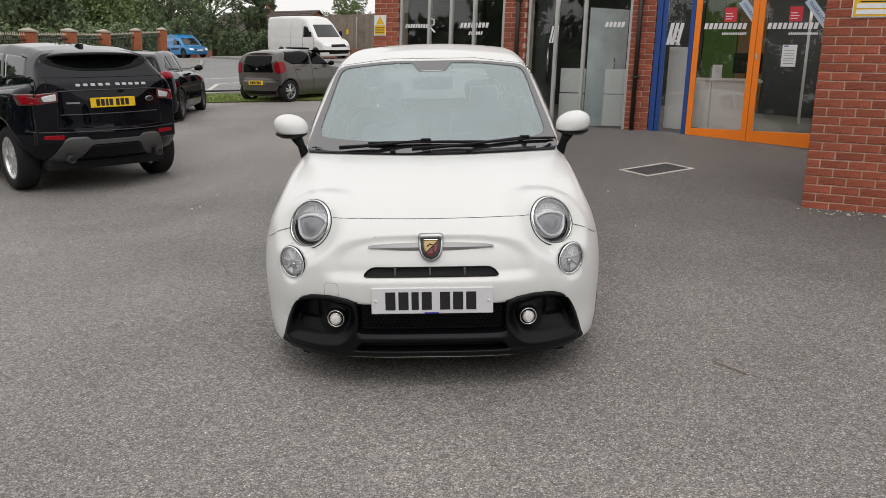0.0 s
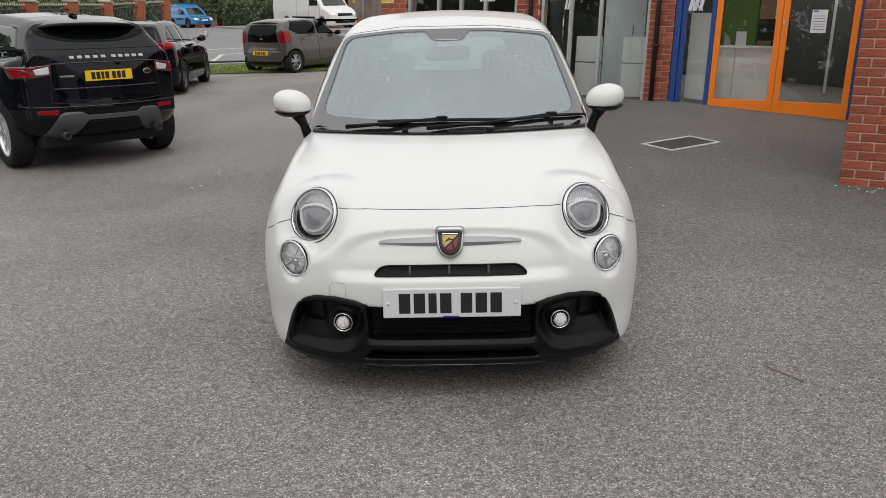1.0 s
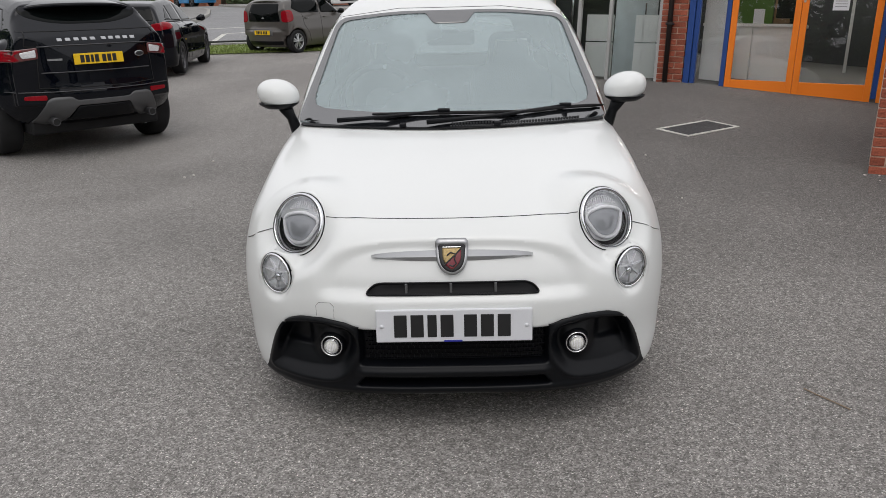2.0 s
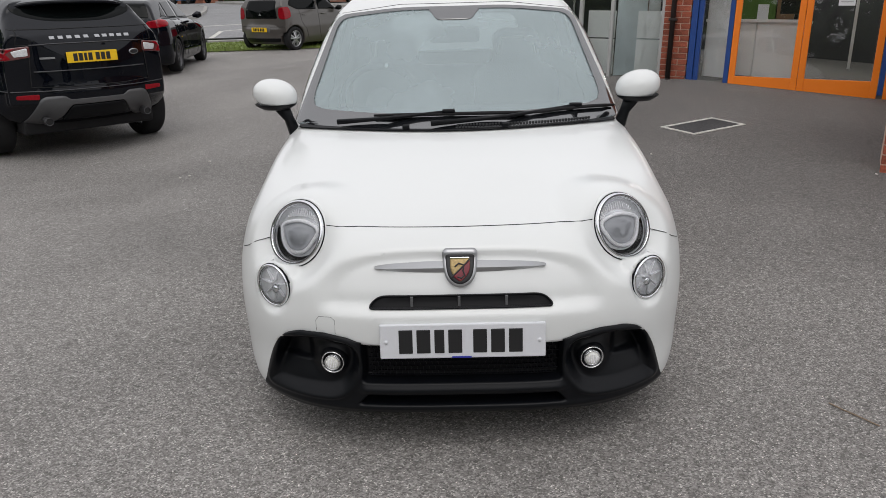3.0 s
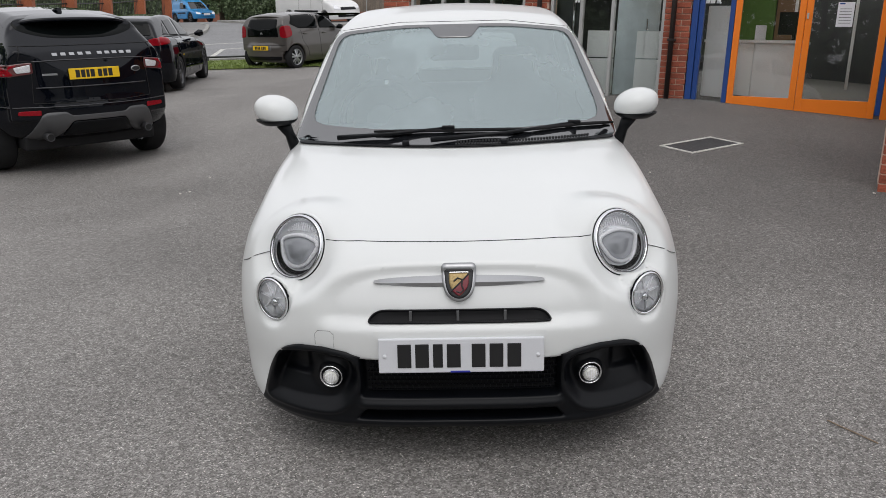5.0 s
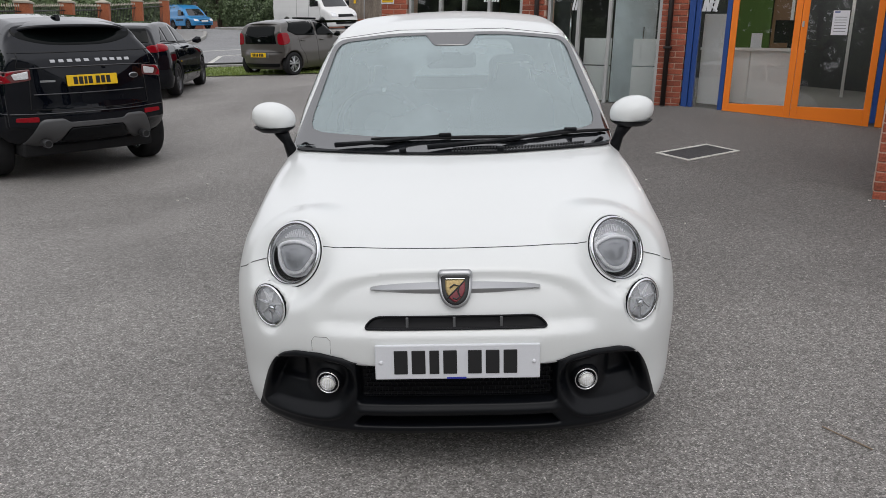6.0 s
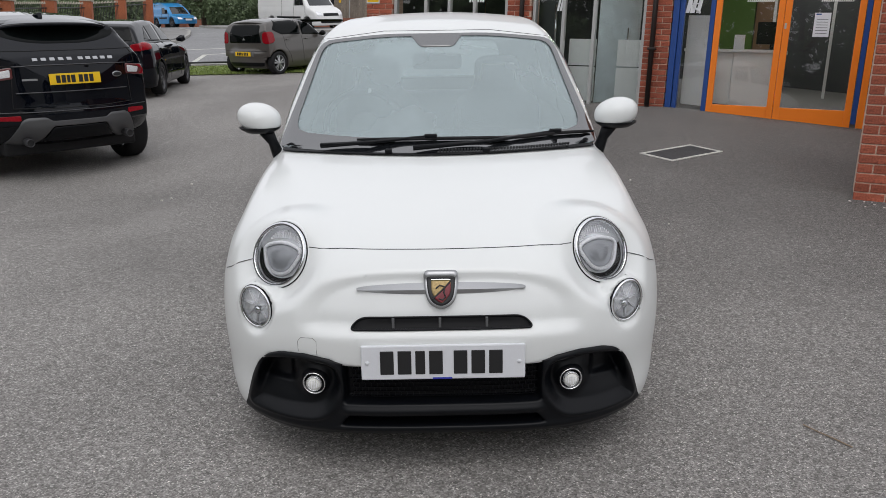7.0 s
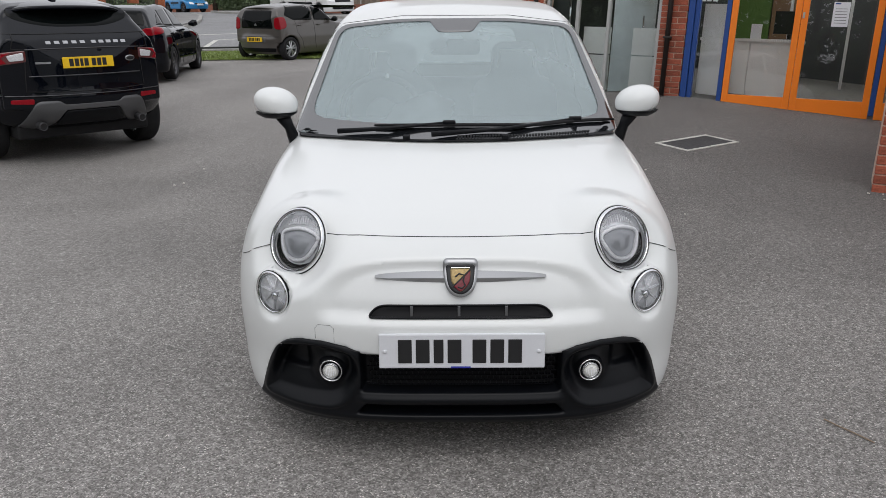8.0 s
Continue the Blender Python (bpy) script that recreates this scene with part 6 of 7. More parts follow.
left_leaf = door_leaf("door_1", -0.815, 0.002)
right_leaf = door_leaf("door_2", 0.006, 0.895)
lock = bar("lock", 0.018, 0.043, 1.89, 1.96, -0.04, -0.03, ALUMINIUM, right_leaf)
post = bar("door_post", 0.902, 0.958, FLOOR - 0.03, 3.35, -0.03, 0.08, BLUE_FRAME)
post.matrix_world = SHOP
tagged(post, "blue metal door post", "door post", kind="structure")
door_leaf("door_3", 0.963, 1.6)
head = bar("door_head", -0.81, 1.6, 3.105, 3.35, -0.03, 0.08, BLUE_FRAME)
head.matrix_world = SHOP
tagged(head, "blue metal door head", "door frame", kind="structure")
step_bar = bar("threshold", -1.32, 1.6, FLOOR - 0.26, FLOOR - 0.08, -0.06, 0.1, ALUMINIUM)
step_bar.matrix_world = SHOP
tagged(step_bar, "pale metal threshold strip", "threshold", kind="structure")
plinth = bar("plinth", -5.55, -1.675, FLOOR - 0.35, FLOOR - 0.032, -0.03, 0.1, ALUMINIUM)
plinth.matrix_world = SHOP
tagged(plinth, "pale sill plinth under the windows", "plinth", kind="structure")

# drainpipes
for u in (-1.565, -3.42):
    pipe = shop_thing("drainpipe", "dark brown drainpipe on a brick pier", "drainpipe", group="drainpipes")
    part("pipe", tube([(u, -0.12, FLOOR - 0.03), (u, -0.12, 3.6)], 0.034, 12), DARK_PIPE, pipe, smooth=True)
    part("shoe", tube([(u, -0.12, FLOOR + 0.06), (u - 0.01, -0.14, FLOOR - 0.0), (u - 0.05, -0.19, FLOOR - 0.02)], 0.036, 10), DARK_PIPE, pipe, smooth=True)
    for z in (1.6, 2.7):
        part("bracket", boxed(u - 0.05, u + 0.05, -0.16, -0.06, z, z + 0.03, 0.005), DARK_PIPE, pipe)

# showroom: partition panels, counter, screen, lights
panel = shop_thing("white_partition", "low white panelled partition behind the window", "partition")
for k, u in enumerate((-2.83, -2.4, -2.03)):
    for z0, z1 in ((FLOOR, 1.36), (1.375, 1.74)):
        bar("panel", u + 0.008, u + 0.4 if k < 2 else -1.66, z0, z1, 0.3, 0.33, PANEL_WHITE, panel, 0.003)
open_leaf = shop_thing("frosted_door", "tall frosted glass door leaf standing ajar", "door")
part("leaf", boxed(0, 0.62, -0.006, 0.006, FLOOR + 0.02, 2.62, turn=Matrix.Translation((-2.36, 0.12, 0)) @ Matrix.Rotation(radians(38), 4, "Z")), FROSTED, open_leaf)
part("leaf_handle", tube([(-2.0, 0.33, 1.4), (-2.0, 0.33, 1.9)], 0.012, 8), CHROME, open_leaf, smooth=True)
inner = shop_thing("inner_door", "dark inner door with a long chrome handle", "door")
bar("leaf", -3.2, -2.86, FLOOR, 3.2, 0.14, 0.18, DARK_PANEL, inner)
part("long_handle", tube([(-2.98, 0.1, 1.5), (-2.98, 0.1, 2.2)], 0.018, 8), CHROME, inner, smooth=True)

counter = shop_thing("reception_counter", "white panelled reception counter", "counter")
for k in range(2):
    bar("front_panel", -1.25 + 0.62 * k, -0.64 + 0.62 * k, FLOOR, 1.62, 0.9, 0.94, PANEL_WHITE, counter)
bar("worktop", -1.3, 0.03, 1.62, 1.66, 0.85, 1.5, PANEL_WHITE, counter)
bar("body", -1.24, -0.03, FLOOR, 1.615, 0.945, 1.45, PANEL_WHITE, counter)
cabinet = shop_thing("white_cabinet", "tall white cabinet behind the narrow window", "cabinet")
bar("body", -1.22, -0.86, FLOOR, 2.08, 0.45, 0.8, PANEL_WHITE, cabinet)
bar("door", -1.2, -0.88, FLOOR + 0.05, 2.04, 0.43, 0.448, PANEL_WHITE, cabinet)
monitor = shop_thing("computer_monitor", "black computer monitor on the counter", "monitor")
bar("screen", -0.38, 0.03, 1.74, 2.04, 1.1, 1.13, SATIN_BLACK, monitor)
bar("stand", -0.2, -0.15, 1.66, 1.76, 1.13, 1.16, SATIN_BLACK, monitor)
bar("foot", -0.28, -0.07, 1.66, 1.672, 1.05, 1.2, SATIN_BLACK, monitor)
leaflet = shop_thing("leaflet_holder", "white leaflet stand on the counter", "leaflet stand")
bar("card", -0.66, -0.52, 1.66, 1.86, 1.0, 1.02, PAPER, leaflet)
bar("base", -0.66, -0.52, 1.662, 1.68, 1.0, 1.08, PAPER, leaflet)
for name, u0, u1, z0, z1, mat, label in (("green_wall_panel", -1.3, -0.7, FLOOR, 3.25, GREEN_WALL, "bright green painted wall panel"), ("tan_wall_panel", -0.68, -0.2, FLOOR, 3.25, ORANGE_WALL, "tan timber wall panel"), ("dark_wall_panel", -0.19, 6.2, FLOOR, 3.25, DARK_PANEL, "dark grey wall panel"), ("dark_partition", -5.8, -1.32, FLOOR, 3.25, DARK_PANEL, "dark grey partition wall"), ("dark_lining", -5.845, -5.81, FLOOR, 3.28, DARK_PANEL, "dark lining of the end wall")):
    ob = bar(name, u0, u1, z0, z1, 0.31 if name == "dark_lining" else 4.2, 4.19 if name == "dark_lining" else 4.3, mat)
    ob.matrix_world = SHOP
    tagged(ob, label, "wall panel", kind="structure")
for u in (-0.3, 0.55, 1.3):
    col = shop_thing("inner_post", "white slim post of the inner partition", "post", group="inner posts")
    bar("post", u - 0.022, u + 0.022, FLOOR, 3.3, 3.0, 3.05, ALUMINIUM, col)
# unseen ceiling tubes, added to brighten the showroom
for u, y in ((-2.4, 1.6), (-0.2, 2.0), (0.9, 2.6), (2.6, 2.2)):
    tube_light = shop_thing("fill_light", "long white ceiling tube, unseen, added to brighten the showroom", "ceiling light", group="showroom lights")
    bar("housing", u - 0.7, u + 0.7, 3.26, 3.3, y - 0.08, y + 0.08, PANEL_WHITE, tube_light)
    bar("tube", u - 0.66, u + 0.66, 3.24, 3.262, y - 0.03, y + 0.03, FILL_TUBE, tube_light)
desk = shop_thing("showroom_desk", "dark desk far inside the showroom", "desk")
bar("top", 1.0, 3.0, FLOOR + 0.7, FLOOR + 0.75, 4.6, 5.4, DARK_PANEL, desk)
bar("side", 1.0, 1.05, FLOOR, FLOOR + 0.7, 4.6, 5.4, DARK_PANEL, desk)
bar("side", 2.95, 3.0, FLOOR, FLOOR + 0.7, 4.6, 5.4, DARK_PANEL, desk)


def vinyl(parent, u, z, width, height, y, mat=None, shear=0.18):
    """A line of window lettering, as a row of plain slanting bars."""
    bm = bmesh.new()
    n = max(3, int(width / (height * 0.75)))
    for k in range(n):
        a, b = u + width * k / n, u + width * (k + 0.72) / n
        vs = [bm.verts.new(q) for q in ((a, y, z), (b, y, z), (b + shear * height, y, z + height), (a + shear * height, y, z + height))]
        bm.faces.new(vs)
    return part("lettering", bm, mat or VINYL, parent, "white vinyl lettering as plain bars")


for leaf, u0, wide in ((left_leaf, -0.694, 0.565), (right_leaf, 0.125, 0.63)):
    vinyl(leaf, u0, 2.29, wide, 0.08, -0.006)
    vinyl(leaf, u0 + 0.43 * wide, 2.215, 0.57 * wide, 0.03, -0.006)
    card = bar("red_card", u0 + 0.26, u0 + 0.42, 2.385, 2.575, -0.008, -0.005, RED_CARD, leaf, 0)
    for k in range(3):
        bar("text_bar", u0 + 0.275, u0 + 0.36 + 0.02 * (k % 2), 2.42 + 0.035 * k, 2.43 + 0.035 * k, -0.0095, -0.0085, PAPER, card, 0)
    strip = Matrix.Translation((u0 + 0.47, -0.007, 2.66)) @ Matrix.Rotation(radians(52), 4, "Y")
    band = part("warranty_banner", boxed(0, 0.42, -0.001, 0.001, -0.055, 0.055, turn=strip), BANNER, leaf, "pale blue diagonal banner")
    letters("banner_text", "WARRANTY", 0.062, strip @ Matrix.Translation((0.03, -0.003, -0.022)) @ Matrix.Rotation(radians(90), 4, "X"), BLUE_FRAME, band)
notice = bar("notice", 0.345, 0.525, 1.80, 2.085, -0.008, -0.005, PAPER, right_leaf, 0)
bar("notice_head", 0.36, 0.42, 2.06, 2.075, -0.0095, -0.0085, BLUE_FRAME, notice, 0)
for k in range(6):
    bar("text_bar", 0.37, 0.50, 1.84 + 0.033 * k, 1.846 + 0.033 * k, -0.0095, -0.0085, TRIM_GREY, notice, 0)
marks = shop_thing("window_lettering", "white vinyl marks on the shop windows", "window sticker")
for u, z, w, h in ((-1.2, 2.08, 0.2, 0.3), (-5.45, 2.33, 0.42, 0.06), (-4.45, 2.33, 0.5, 0.075), (-4.3, 2.22, 0.25, 0.05), (-2.1, 2.33, 0.3, 0.07), (-2.95, 2.1, 0.12, 0.25)):
    vinyl(marks, u, z, w, h, -0.001 + 0.018)
for k, (u, z) in enumerate(((-1.13, 2.08), (-5.02, 2.26))):
    bm = tube([(u, 0.016, z), (u, 0.016, z + 0.22), (u + 0.1, 0.016, z + 0.2), (u + 0.1, 0.016, z + 0.12), (u + 0.01, 0.016, z + 0.1), (u + 0.12, 0.016, z)], 0.014, 4)
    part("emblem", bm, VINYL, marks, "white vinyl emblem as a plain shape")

# the warning sign on the end pier
sign = shop_thing("warning_sign", "white and yellow warning sign on the brick pier", "sign")
bar("board", -6.0, -5.77, 2.2, 2.53, -0.07, -0.062, PAPER, sign)
bar("yellow_field", -5.985, -5.785, 2.22, 2.37, -0.0735, -0.071, SIGN_YELLOW, sign, 0)
bm = bmesh.new()
v = [bm.verts.new(q) for q in ((-5.96, -0.073, 2.385), (-5.81, -0.073, 2.385), (-5.885, -0.073, 2.515))]
bm.faces.new(v)
part("triangle", bm, SIGN_YELLOW, sign)
for k in range(3):
    bar("text_bar", -5.97, -5.8, 2.25 + 0.035 * k, 2.262 + 0.035 * k, -0.0755, -0.0745, INK, sign, 0)

# the near pier of the projecting wing, with its camera notice
brick_pier("wall_pier_near", 0.884, 1.784, -4.01, -3.55, 0.38, 3.2, "red brick pier with pale mortar and small chips", ("front",))
notice_board = shop_thing("camera_sign", "yellow camera warning sign on the brick pier", "sign")
bar("board", 1.085, 1.40, 2.025, 2.38, -4.02, -4.0125, PAPER, notice_board, 0.003)
bar("yellow_field", 1.095, 1.39, 2.035, 2.37, -4.0225, -4.0205, SIGN_YELLOW, notice_board, 0)
for z in (2.05, 2.1):
    bar("white_field", 1.115, 1.37, z, z + 0.038, -4.0245, -4.0228, PAPER, notice_board, 0)
bar("text_bar", 1.14, 1.34, 2.148, 2.158, -4.0245, -4.0228, INK, notice_board, 0)
letters("sign_text", "CCTV", 0.085, Matrix.Translation((1.125, -4.0235, 2.175)) @ Matrix.Rotation(radians(90), 4, "X"), INK, notice_board)

# tarmac details: inspection cover with a painted edge
lid = thing("inspection_cover", stand(3.6, 8.33, 27), "dark inspection cover with a white painted edge, flush in the tarmac", "manhole cover")
part("lid", boxed(-0.345, 0.345, -0.165, 0.165, -0.02, 0.006, 0.003), TARMAC_DARK, lid)
for a, b, c, d in ((-0.39, 0.39, -0.208, -0.172), (-0.388, 0.394, 0.174, 0.21), (-0.39, -0.355, -0.171, 0.173), (0.352, 0.392, -0.171, 0.173)):
    part("painted_edge", boxed(a, b, c, d, -0.01, 0.006), WHITE_LINE, lid)


# ---- road, verge, gates, trees and houses ----
def strip(name, line, width, lift, mat, label, category, high=0.0, kind="structure"):
    """A band that follows the ground along a line, flat or with some height."""
    pts = [Vector(p) for p in line]
    full = []
    for a, b in zip(pts, pts[1:]):
        n = max(1, int((b - a).length / 0.6))
        full += [a.lerp(b, k / n) for k in range(n)]
    full.append(pts[-1])
    bm = bmesh.new()
    rows = []
    for i, p in enumerate(full):
        d = (full[min(i + 1, len(full) - 1)] - full[max(i - 1, 0)]).normalized()
        side = Vector((-d.y, d.x)) * width / 2
        row = []
        for s in (-1, 1):
            q = p + side * s
            z = float(ground_z(q.x, q.y)) + lift
            row += [bm.verts.new((q.x, q.y, z - 0.1 if high else z - 0.02)), bm.verts.new((q.x, q.y, z + high))]
        rows.append(row)
    for a, b in zip(rows, rows[1:]):
        bm.faces.new((a[0], b[0], b[1], a[1]))
        bm.faces.new((a[1], b[1], b[3], a[3]))
        bm.faces.new((a[3], b[3], b[2], a[2]))
    return tagged(part(name, bm, mat), label, category, kind=kind)


KERB = material("kerb_stone", (0.33, 0.32, 0.3), 0.9, grain=0.2, scale=20, stain=0.15)
PAVING = material("pavement", (0.24, 0.235, 0.23), 0.9, grain=0.2, scale=25, stain=0.15)
sheet("road", np.arange(-60, 40.1, 0.5), np.arange(26.2, 66.1, 0.5), 0.006, ROAD, "light grey tarmac road climbing past the forecourt", "road")
sheet("verge", np.arange(-16, 3.6, 0.4), np.concatenate([[22.15], np.arange(22.4, 25.7, 0.4)]), 0.03, GRASS, "strip of short green grass", "grass verge")
strip("kerb_verge", [(-16, 26.0), (4, 25.7)], 0.15, 0.0, KERB, "pale kerb behind the grass verge", "kerb", 0.07)
strip("kerb_far", [(-8.6, 58), (-7.6, 54.0), (-4.8, 48.2), (-1.0, 43.6), (4.5, 38)], 0.16, 0.006, KERB, "pale kerb on the far side of the road", "kerb", 0.12)
strip("pavement_far", [(-7.6, 58.8), (-6.6, 54.7), (-3.9, 49.0), (-0.3, 44.6), (5.4, 39.0)], 2.0, 0.1, PAVING, "grey pavement on the far side of the road", "pavement", 0.01)
strip("kerb_gate", [(-9.2, 33.6), (-7.0, 35.6), (-6.45, 37.6), (-6.6, 41), (-7.2, 45), (-8.4, 49)], 0.16, 0.006, KERB, "pale curved kerb by the gates", "kerb", 0.12)
strip("pavement_gate", [(-9.4, 34.5), (-7.9, 37.0), (-7.7, 41), (-8.3, 45), (-9.4, 49)], 2.0, 0.1, PAVING, "grey pavement by the gates", "pavement", 0.01)
for line, w in (([(-4.23, 27.1), (-4.35, 30.7)], 0.16), ([(-4.35, 30.7), (-3.0, 31.4), (3, 32.3)], 0.14), ([(-6.4, 33.0), (-5.2, 33.3), (-3.6, 33.8)], 0.12), ([(-2.6, 34.1), (0.5, 35.0)], 0.12), ([(-2.9, 27.2), (-1.6, 27.2)], 0.12)):
    strip("road_marking", line, w, 0.012, WHITE_LINE, "worn white road marking", "road marking")

# a knee rail behind the grass
rail = thing("knee_rail", Matrix.Identity(4), "low black metal rail along the verge", "rail")
rz = lambda x: float(ground_z(x, 25.4))
part("rail_bar", tube([(x, 25.4, rz(x) + 0.14) for x in np.arange(-8.0, 2.1, 1.0)], 0.028, 8), IRON, rail, smooth=True)
for x in np.arange(-8.0, 2.1, 2.0):
    part("rail_post", tube([(x, 25.4, rz(x) - 0.1), (x, 25.4, rz(x) + 0.14)], 0.025, 8), IRON, rail, smooth=True)

# grass blades
rng = np.random.default_rng(3)
n = 14000
bx, by = rng.uniform(-6.5, 2.5, n), 22.1 + rng.uniform(0, 1, n) ** 1.3 * 3.3 + 0.12 * np.sin(np.linspace(0, 900, n))
bz = ground_z(bx, by) + 0.02
ang, tall = rng.uniform(0, math.pi, n), rng.uniform(0.025, 0.07, n)
ex, ey = 0.012 * np.cos(ang), 0.012 * np.sin(ang)
lx, ly = rng.normal(0, 0.03, n), rng.normal(0, 0.03, n)
pts = np.stack([np.stack([bx - ex, by - ey, bz], 1), np.stack([bx + ex, by + ey, bz], 1), np.stack([bx + lx, by + ly, bz + tall], 1)], 1).reshape(-1, 3)
blades = bpy.data.meshes.new("grass_blades")
blades.from_pydata(pts.tolist(), [], np.arange(3 * n).reshape(-1, 3).tolist())
tagged(link("grass_blades", blades, GRASS, smooth=False), "short uneven grass on the verge", "grass", kind="stuff")

# gate piers and railings
PIERS = [(-10.55, 25.4, 2.75), (-10.17, 28.6, 2.94), (-9.84, 31.7, 3.18), (-9.58, 35.3, 3.42), (-9.2, 39.2, 3.78), (-8.82, 43.0, 4.12)]
for x, y, top in PIERS:
    g = float(ground_z(x, y))
    pier = thing("gate_pier", pose(x, y, 0, 0, 0, 6), "square orange brick gate pier with a stone cap", "gate pier", "gate piers")
    part("shaft", boxed(-0.22, 0.22, -0.22, 0.22, g - 0.1, top - 0.1, 0.01), FENCE_BRICK, pier)
    part("cap", turned([(0.36, top - 0.1), (0.37, top - 0.05), (0.33, top - 0.03), (0.0, top + 0.06)], Matrix.Rotation(radians(45), 4, "Z"), 4), CAP_STONE, pier)
for (xa, ya, ta), (xb, yb, tb) in zip(PIERS, PIERS[1:]):
    fence = thing("iron_railing", Matrix.Identity(4), "black iron railing with pale spear tips between the piers", "railing", "iron railings")
    a, b = Vector((xa, ya, ta)), Vector((xb, yb, tb))
    g = lambda p: float(ground_z(p.x, p.y))
    for low in (0.35, 1.15):
        part("rail", tube([(p.x, p.y, p.z - low) for p in (a.lerp(b, 0.07), a.lerp(b, 0.93))], 0.025, 6), IRON, fence)
    for k in range(1, 20):
        p = a.lerp(b, 0.06 + 0.88 * k / 20)
        part("bar", tube([(p.x, p.y, g(p)), (p.x, p.y, p.z - 0.22)], 0.014, 4), IRON, fence)
        part("spear_tip", turned([(0.0, 0.12), (0.03, 0.03), (0.012, 0.0)], Matrix.Translation((p.x, p.y, p.z - 0.22)), 5), CAP_STONE, fence)


def leaves(name, centres, sizes, count, leaf, mat, parent=None, seed=1, flat=1.0):
    """Many small leaves scattered in uneven clumps."""
    r = np.random.default_rng(seed)
    c = np.array(centres)
    pick = r.choice(len(c), count, p=np.array(sizes) ** 2 / np.sum(np.array(sizes) ** 2))
    d = r.normal(size=(count, 3))
    d /= np.linalg.norm(d, axis=1)[:, None]
    rad = np.array(sizes)[pick] * r.uniform(0.35, 1.12, count) ** 0.6
    p = c[pick] + d * rad[:, None] * np.array([1, 1, flat])
    u = r.normal(size=(count, 3))
    u /= np.linalg.norm(u, axis=1)[:, None]
    v = np.cross(u, r.normal(size=(count, 3)))
    v /= np.linalg.norm(v, axis=1)[:, None]
    s = leaf * r.uniform(0.5, 1.4, count)[:, None]
    q = np.stack([p - u * s, p + v * s * 0.55, p + u * s, p - v * s * 0.55], 1).reshape(-1, 3)
    mesh = bpy.data.meshes.new(name)
    mesh.from_pydata(q.tolist(), [], np.arange(4 * count).reshape(-1, 4).tolist())
    return link(name, mesh, mat, parent, smooth=False)


def tree(x, y, height, spread, mat, seed, label, leaf=0.14, count=7000, low=0.25):
    r = np.random.default_rng(seed)
    g = float(ground_z(x, y))
    t = thing("tree", Matrix.Translation((x, y, g)), label, "tree")
    bend = r.normal(0, 0.25, 2)
    trunk = [(bend[0] * k * 0.3, bend[1] * k * 0.3, -0.2 + height * 0.75 * k / 5) for k in range(6)]
    bm = tube(trunk, [height * 0.028 * (1 - 0.14 * k) for k in range(6)], 9)
    centres, sizes = [], []
    for k in range(15):
        h = height * (low + (0.98 - low) * (k + 0.5) / 15)
        a = k * 2.4 + r.uniform(-0.4, 0.4)
        reach = spread * (0.35 + 0.65 * math.sin(math.pi * min(1, (h / height - low + 0.12) / (1.1 - low)))) * r.uniform(0.55, 1.0)
        tip = (reach * math.cos(a), reach * math.sin(a), h)
        base = trunk[min(5, max(1, int(h / height / 0.75 * 5) - 1))]
        mid = ((base[0] + tip[0]) / 2, (base[1] + tip[1]) / 2, (base[2] + tip[2]) / 2 + 0.2)
        tube([base, mid, tip], [height * 0.011, height * 0.007, height * 0.003], 5, bm=bm)
        for j in range(3):
            f = 0.55 + 0.22 * j
            centres.append((base[0] + (tip[0] - base[0]) * f + r.normal(0, 0.25), base[1] + (tip[1] - base[1]) * f + r.normal(0, 0.25), base[2] + (tip[2] - base[2]) * f + r.normal(0, 0.25)))
            sizes.append(spread * r.uniform(0.16, 0.34))
    part("trunk", bm, BARK, t, smooth=True)
    leaves("crown", centres, sizes, count, leaf, mat, t, seed)
    return t


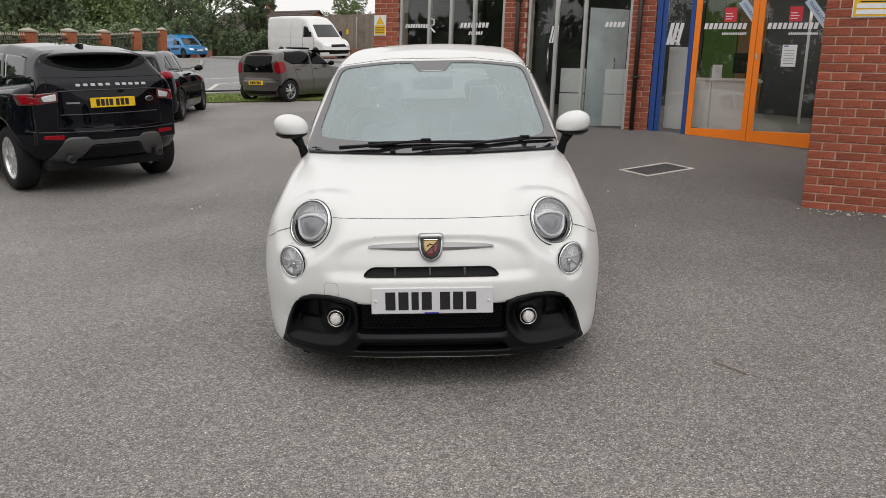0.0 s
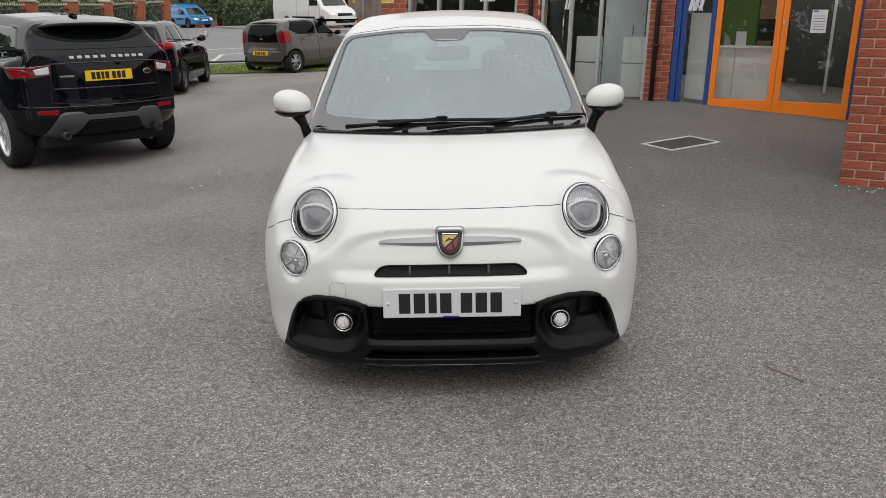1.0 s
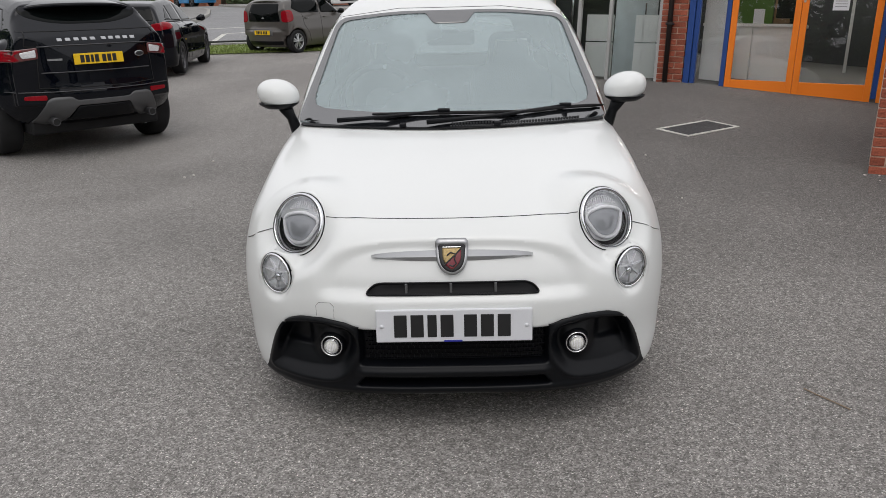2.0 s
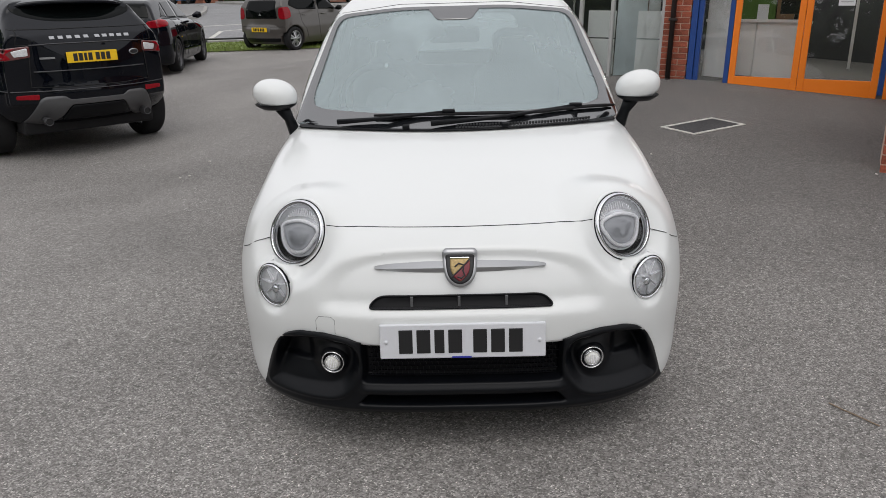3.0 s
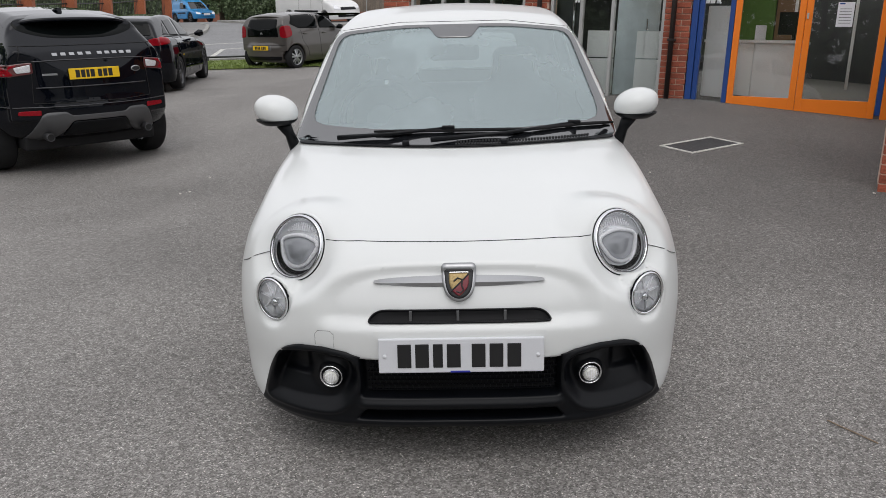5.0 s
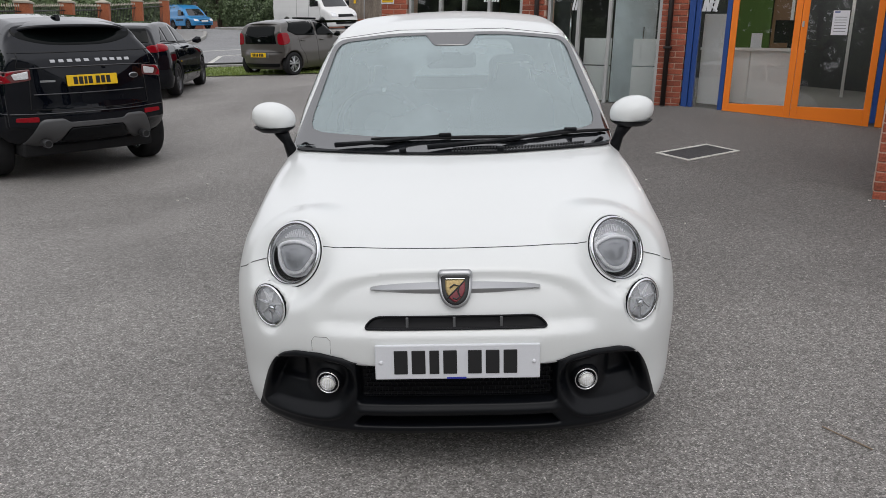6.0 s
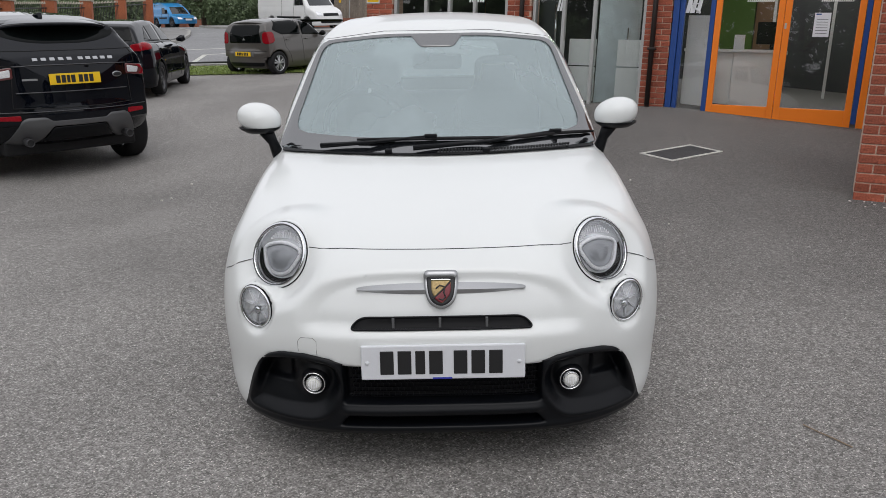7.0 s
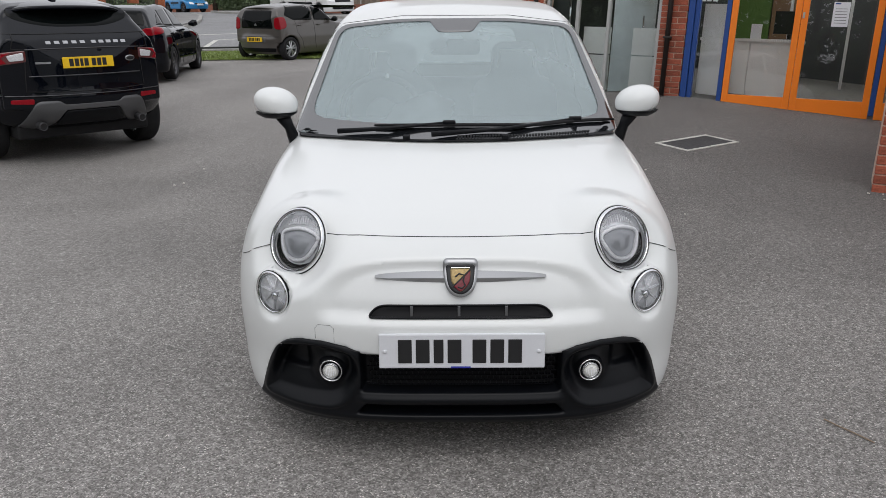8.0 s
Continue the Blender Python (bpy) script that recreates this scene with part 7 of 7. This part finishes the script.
for k, (x, y, h, w, mat, label) in enumerate((
        (-17.5, 37, 6.6, 3.4, LEAF_BROWN, "olive green broadleaf tree behind the railings"), (-15.0, 42, 6.8, 3.4, LEAF_DARK, "dark green broadleaf tree behind the railings"),
        (-13.2, 47, 6.4, 3.2, LEAF, "green broadleaf tree behind the railings"), (-13.6, 53, 7, 3.4, LEAF_DARK, "dark dense tree behind the gates"), (-21, 44, 7.4, 4.2, LEAF, "tall green tree behind the gates"), (-18, 52, 7.6, 4.4, LEAF_DARK, "tall dark tree behind the gates"),
        (-12.2, 66, 9, 3.2, LEAF_DARK, "dark tree at the bend of the road"), (-15.5, 71, 10, 3.5, LEAF_DARK, "dark tree at the bend of the road"), (-10.5, 73, 8.5, 2.6, LEAF_DARK, "dark leafy tree beyond the road"),
        (-6.2, 68.5, 6.4, 1.7, LEAF_DARK, "small dark tree in front of the bungalow"), (1.0, 92, 8, 3.0, LEAF, "pale green tree beyond the houses"), (7, 98, 8.5, 3.2, LEAF_BROWN, "olive tree beyond the houses"),
        (-24, -22, 10, 4.2, LEAF, "broadleaf tree across the forecourt"), (-15, -27, 11, 4.4, LEAF_DARK, "broadleaf tree across the forecourt"), (-5, -30, 10, 4.0, LEAF, "broadleaf tree across the forecourt"), (-32, -12, 11, 4.5, LEAF_DARK, "broadleaf tree across the forecourt"), (-20, -26, 12, 5, LEAF_DARK, "broadleaf tree across the forecourt"), (-10, -29, 12, 5, LEAF_DARK, "broadleaf tree across the forecourt"), (1, -27, 11, 5, LEAF_DARK, "broadleaf tree across the forecourt"), (12, -24, 11, 5, LEAF_DARK, "broadleaf tree across the forecourt"), (19, -17, 11, 5, LEAF_DARK, "broadleaf tree across the forecourt"), (-28, -17, 12, 5, LEAF_DARK, "broadleaf tree across the forecourt"), (6, -32, 9, 3.6, LEAF, "broadleaf tree across the forecourt"))):
    tree(x, y, h * (0.68 if x < -12.5 and 0 < y < 60 else 1), w, mat, 20 + k, label, 0.13 if y > 0 else 0.3, 8000 if y > 0 else 3500, 0.12 if y > 0 else 0.2)


def hedge(line, high, deep, mat, seed, label, count=6000, leaf=0.1):
    pts = [Vector(p) for p in line]
    r = np.random.default_rng(seed)
    centres, sizes = [], []
    for a, b in zip(pts, pts[1:]):
        n = max(2, int((b - a).length / 0.5))
        for k in range(n):
            p = a.lerp(b, k / n)
            z = float(ground_z(p.x, p.y))
            for h in np.arange(0.25, high, 0.4):
                centres.append((p.x + r.normal(0, deep * 0.3), p.y + r.normal(0, deep * 0.3), z + h + r.normal(0, 0.1)))
                sizes.append(r.uniform(0.25, 0.45))
    ob = leaves("hedge", centres, sizes, count, leaf, mat, None, seed)
    return tagged(ob, label, "hedge", kind="stuff")


hedge([(-12.0, 26), (-11.4, 32), (-10.8, 38), (-10.2, 44), (-10.5, 50)], 1.9, 0.7, LEAF_DARK, 71, "dark hedge behind the railings", 9000)
hedge([(-8.2, 62), (-6.0, 57.5), (-3.2, 53.5), (-1.8, 52.6)], 1.5, 0.8, LEAF_DARK, 72, "dark low shrubs along the far pavement", 12000)
# the 5 m hedge is out of view, added to darken reflections in black paint
hedge([(-15, 22), (-15.5, 10), (-15, -2), (-22, -12)], 5.0, 0.9, LEAF_DARK, 74, "tall unseen hedge beside the parking row, added for dark reflections", 16000, 0.26)
hedge([(-30, -16), (-15, -22), (0, -25), (10, -24)], 1.6, 0.8, LEAF_DARK, 73, "hedge across the forecourt", 5000, 0.16)

# a weathered board fence on a low brick wall
fence = thing("board_fence", Matrix.Identity(4), "weathered grey board fence on a low brick wall", "fence")
A, B = Vector((-1.3, 52.4)), Vector((4.6, 45.9))
for k in range(64):
    p = A.lerp(B, k / 64)
    z = float(ground_z(p.x, p.y))
    m = Matrix.Translation((p.x, p.y, z)) @ Matrix.Rotation(math.atan2(B.y - A.y, B.x - A.x), 4, "Z")
    part("board", boxed(0, 0.135, -0.012, 0.012, 0.5, 2.6 + random.uniform(-0.02, 0.02), turn=m), TIMBER, fence)
m = Matrix.Translation((A.x, A.y, 0)) @ Matrix.Rotation(math.atan2(B.y - A.y, B.x - A.x), 4, "Z")
part("low_wall", boxed(0, (B - A).length, -0.1, 0.12, 2.5, 3.85, turn=m), HOUSE_BRICK, fence)
part("yellow_notice", boxed(3.0, 3.18, -0.03, -0.014, 4.75, 5.05, turn=m), SIGN_YELLOW, fence)
for u in (3.9, 7.0):
    part("fence_post", boxed(u, u + 0.06, -0.06, -0.014, 3.0, 5.75, turn=m), ALUMINIUM, fence)


def bungalow(x, y, yaw, length, width, eaves, ridge, label, z=None):
    g = float(ground_z(x, y)) if z is None else z
    h = thing("bungalow", pose(x, y, g, 0, 0, yaw), label, "house", "bungalows")
    l, w = length / 2, width / 2
    bm = boxed(-l, l, -w, w, -0.5, eaves)
    for s in (-1, 1):
        v = [bm.verts.new(q) for q in ((s * l, -w, eaves), (s * l, w, eaves), (s * l, 0, ridge))]
        bm.faces.new(v)
    part("wall", bm, HOUSE_BRICK, h)
    for s in (-1, 1):
        slope = math.hypot(w + 0.3, ridge - eaves)
        n = 14
        for k in range(n):
            f0, f1 = k / n, (k + 1) / n
            y0, z0 = s * (w + 0.3) * (1 - f0), eaves - 0.12 + (ridge + 0.12 - eaves) * f0
            y1, z1 = s * (w + 0.3) * (1 - f1), eaves - 0.12 + (ridge + 0.12 - eaves) * f1
            bm = bmesh.new()
            a = [bm.verts.new(q) for q in ((-l - 0.3, y0, z0 + 0.1), (l + 0.3, y0, z0 + 0.1), (l + 0.3, y1, z1 + 0.06), (-l - 0.3, y1, z1 + 0.06))]
            b = [bm.verts.new(v.co - Vector((0, 0, 0.08))) for v in a]
            bm.faces.new(a)
            bm.faces.new(b[::-1])
            for i in range(4):
                bm.faces.new((a[i], b[i], b[(i + 1) % 4], a[(i + 1) % 4]))
            part("roof_course", bm, ROOF_TILE, h)
    part("gutter", boxed(-l - 0.3, l + 0.3, -w - 0.42, -w - 0.3, eaves - 0.15, eaves - 0.03), VINYL, h)
    for u in (-l * 0.5, l * 0.35):
        win = part("window", boxed(u - 0.8, u + 0.8, -w - 0.03, -w + 0.02, 0.9, 2.1), VINYL, h)
        part("pane", boxed(u - 0.72, u + 0.72, -w - 0.036, -w - 0.028, 0.98, 2.02), DARK_GLASS, win)
    part("chimney", boxed(-0.3, 0.3, -0.3, 0.3, ridge - 0.4, ridge + 0.9), HOUSE_BRICK, h)
    return h


bungalow(-6.5, 83.5, -38, 12, 8.5, 2.6, 5.2, "red brick bungalow with a dark tiled roof")
bungalow(5.5, 90, 15, 12, 8, 2.6, 5.0, "red brick bungalow with a brown tiled roof")
bungalow(-20, 88, 10, 12, 8, 2.6, 5.2, "brick bungalow behind trees")

CHIP = material("pale_chip", (0.6, 0.57, 0.53), 0.9, grain=0.2, scale=80)
# twig and small litter on the tarmac
twig = thing("twig", Matrix.Identity(4), "thin dry brown twig on the tarmac", "twig")
part("stem", tube([(x, y, float(ground_z(x, y)) + 0.006) for x, y in ((1.76, 3.25), (1.78, 3.2), (1.805, 3.15), (1.835, 3.08))], 0.0026, 5), TWIG, twig)
rng = np.random.default_rng(8)
chips = bmesh.new()
for k in range(46):
    if k < 30:
        p = DOOR + ALONG * rng.uniform(0.8, 1.7) + OUT * (4.05 + abs(rng.normal(0, 0.12)))
    else:
        p = Vector((rng.uniform(-3, 3), rng.uniform(4.5, 10)))
    r = rng.uniform(0.006, 0.02)
    m = Matrix.Translation((p.x, p.y, float(ground_z(p.x, p.y)) + r * 0.3)) @ Matrix.Rotation(rng.uniform(0, 6), 4, "Z") @ Matrix.Diagonal((r, r * rng.uniform(0.4, 1), r * 0.5, 1))
    bmesh.ops.create_icosphere(chips, subdivisions=1, radius=1.0, matrix=m)
tagged(part("pale_chips", chips, CHIP), "small pale chips and litter on the tarmac", "litter", kind="stuff")
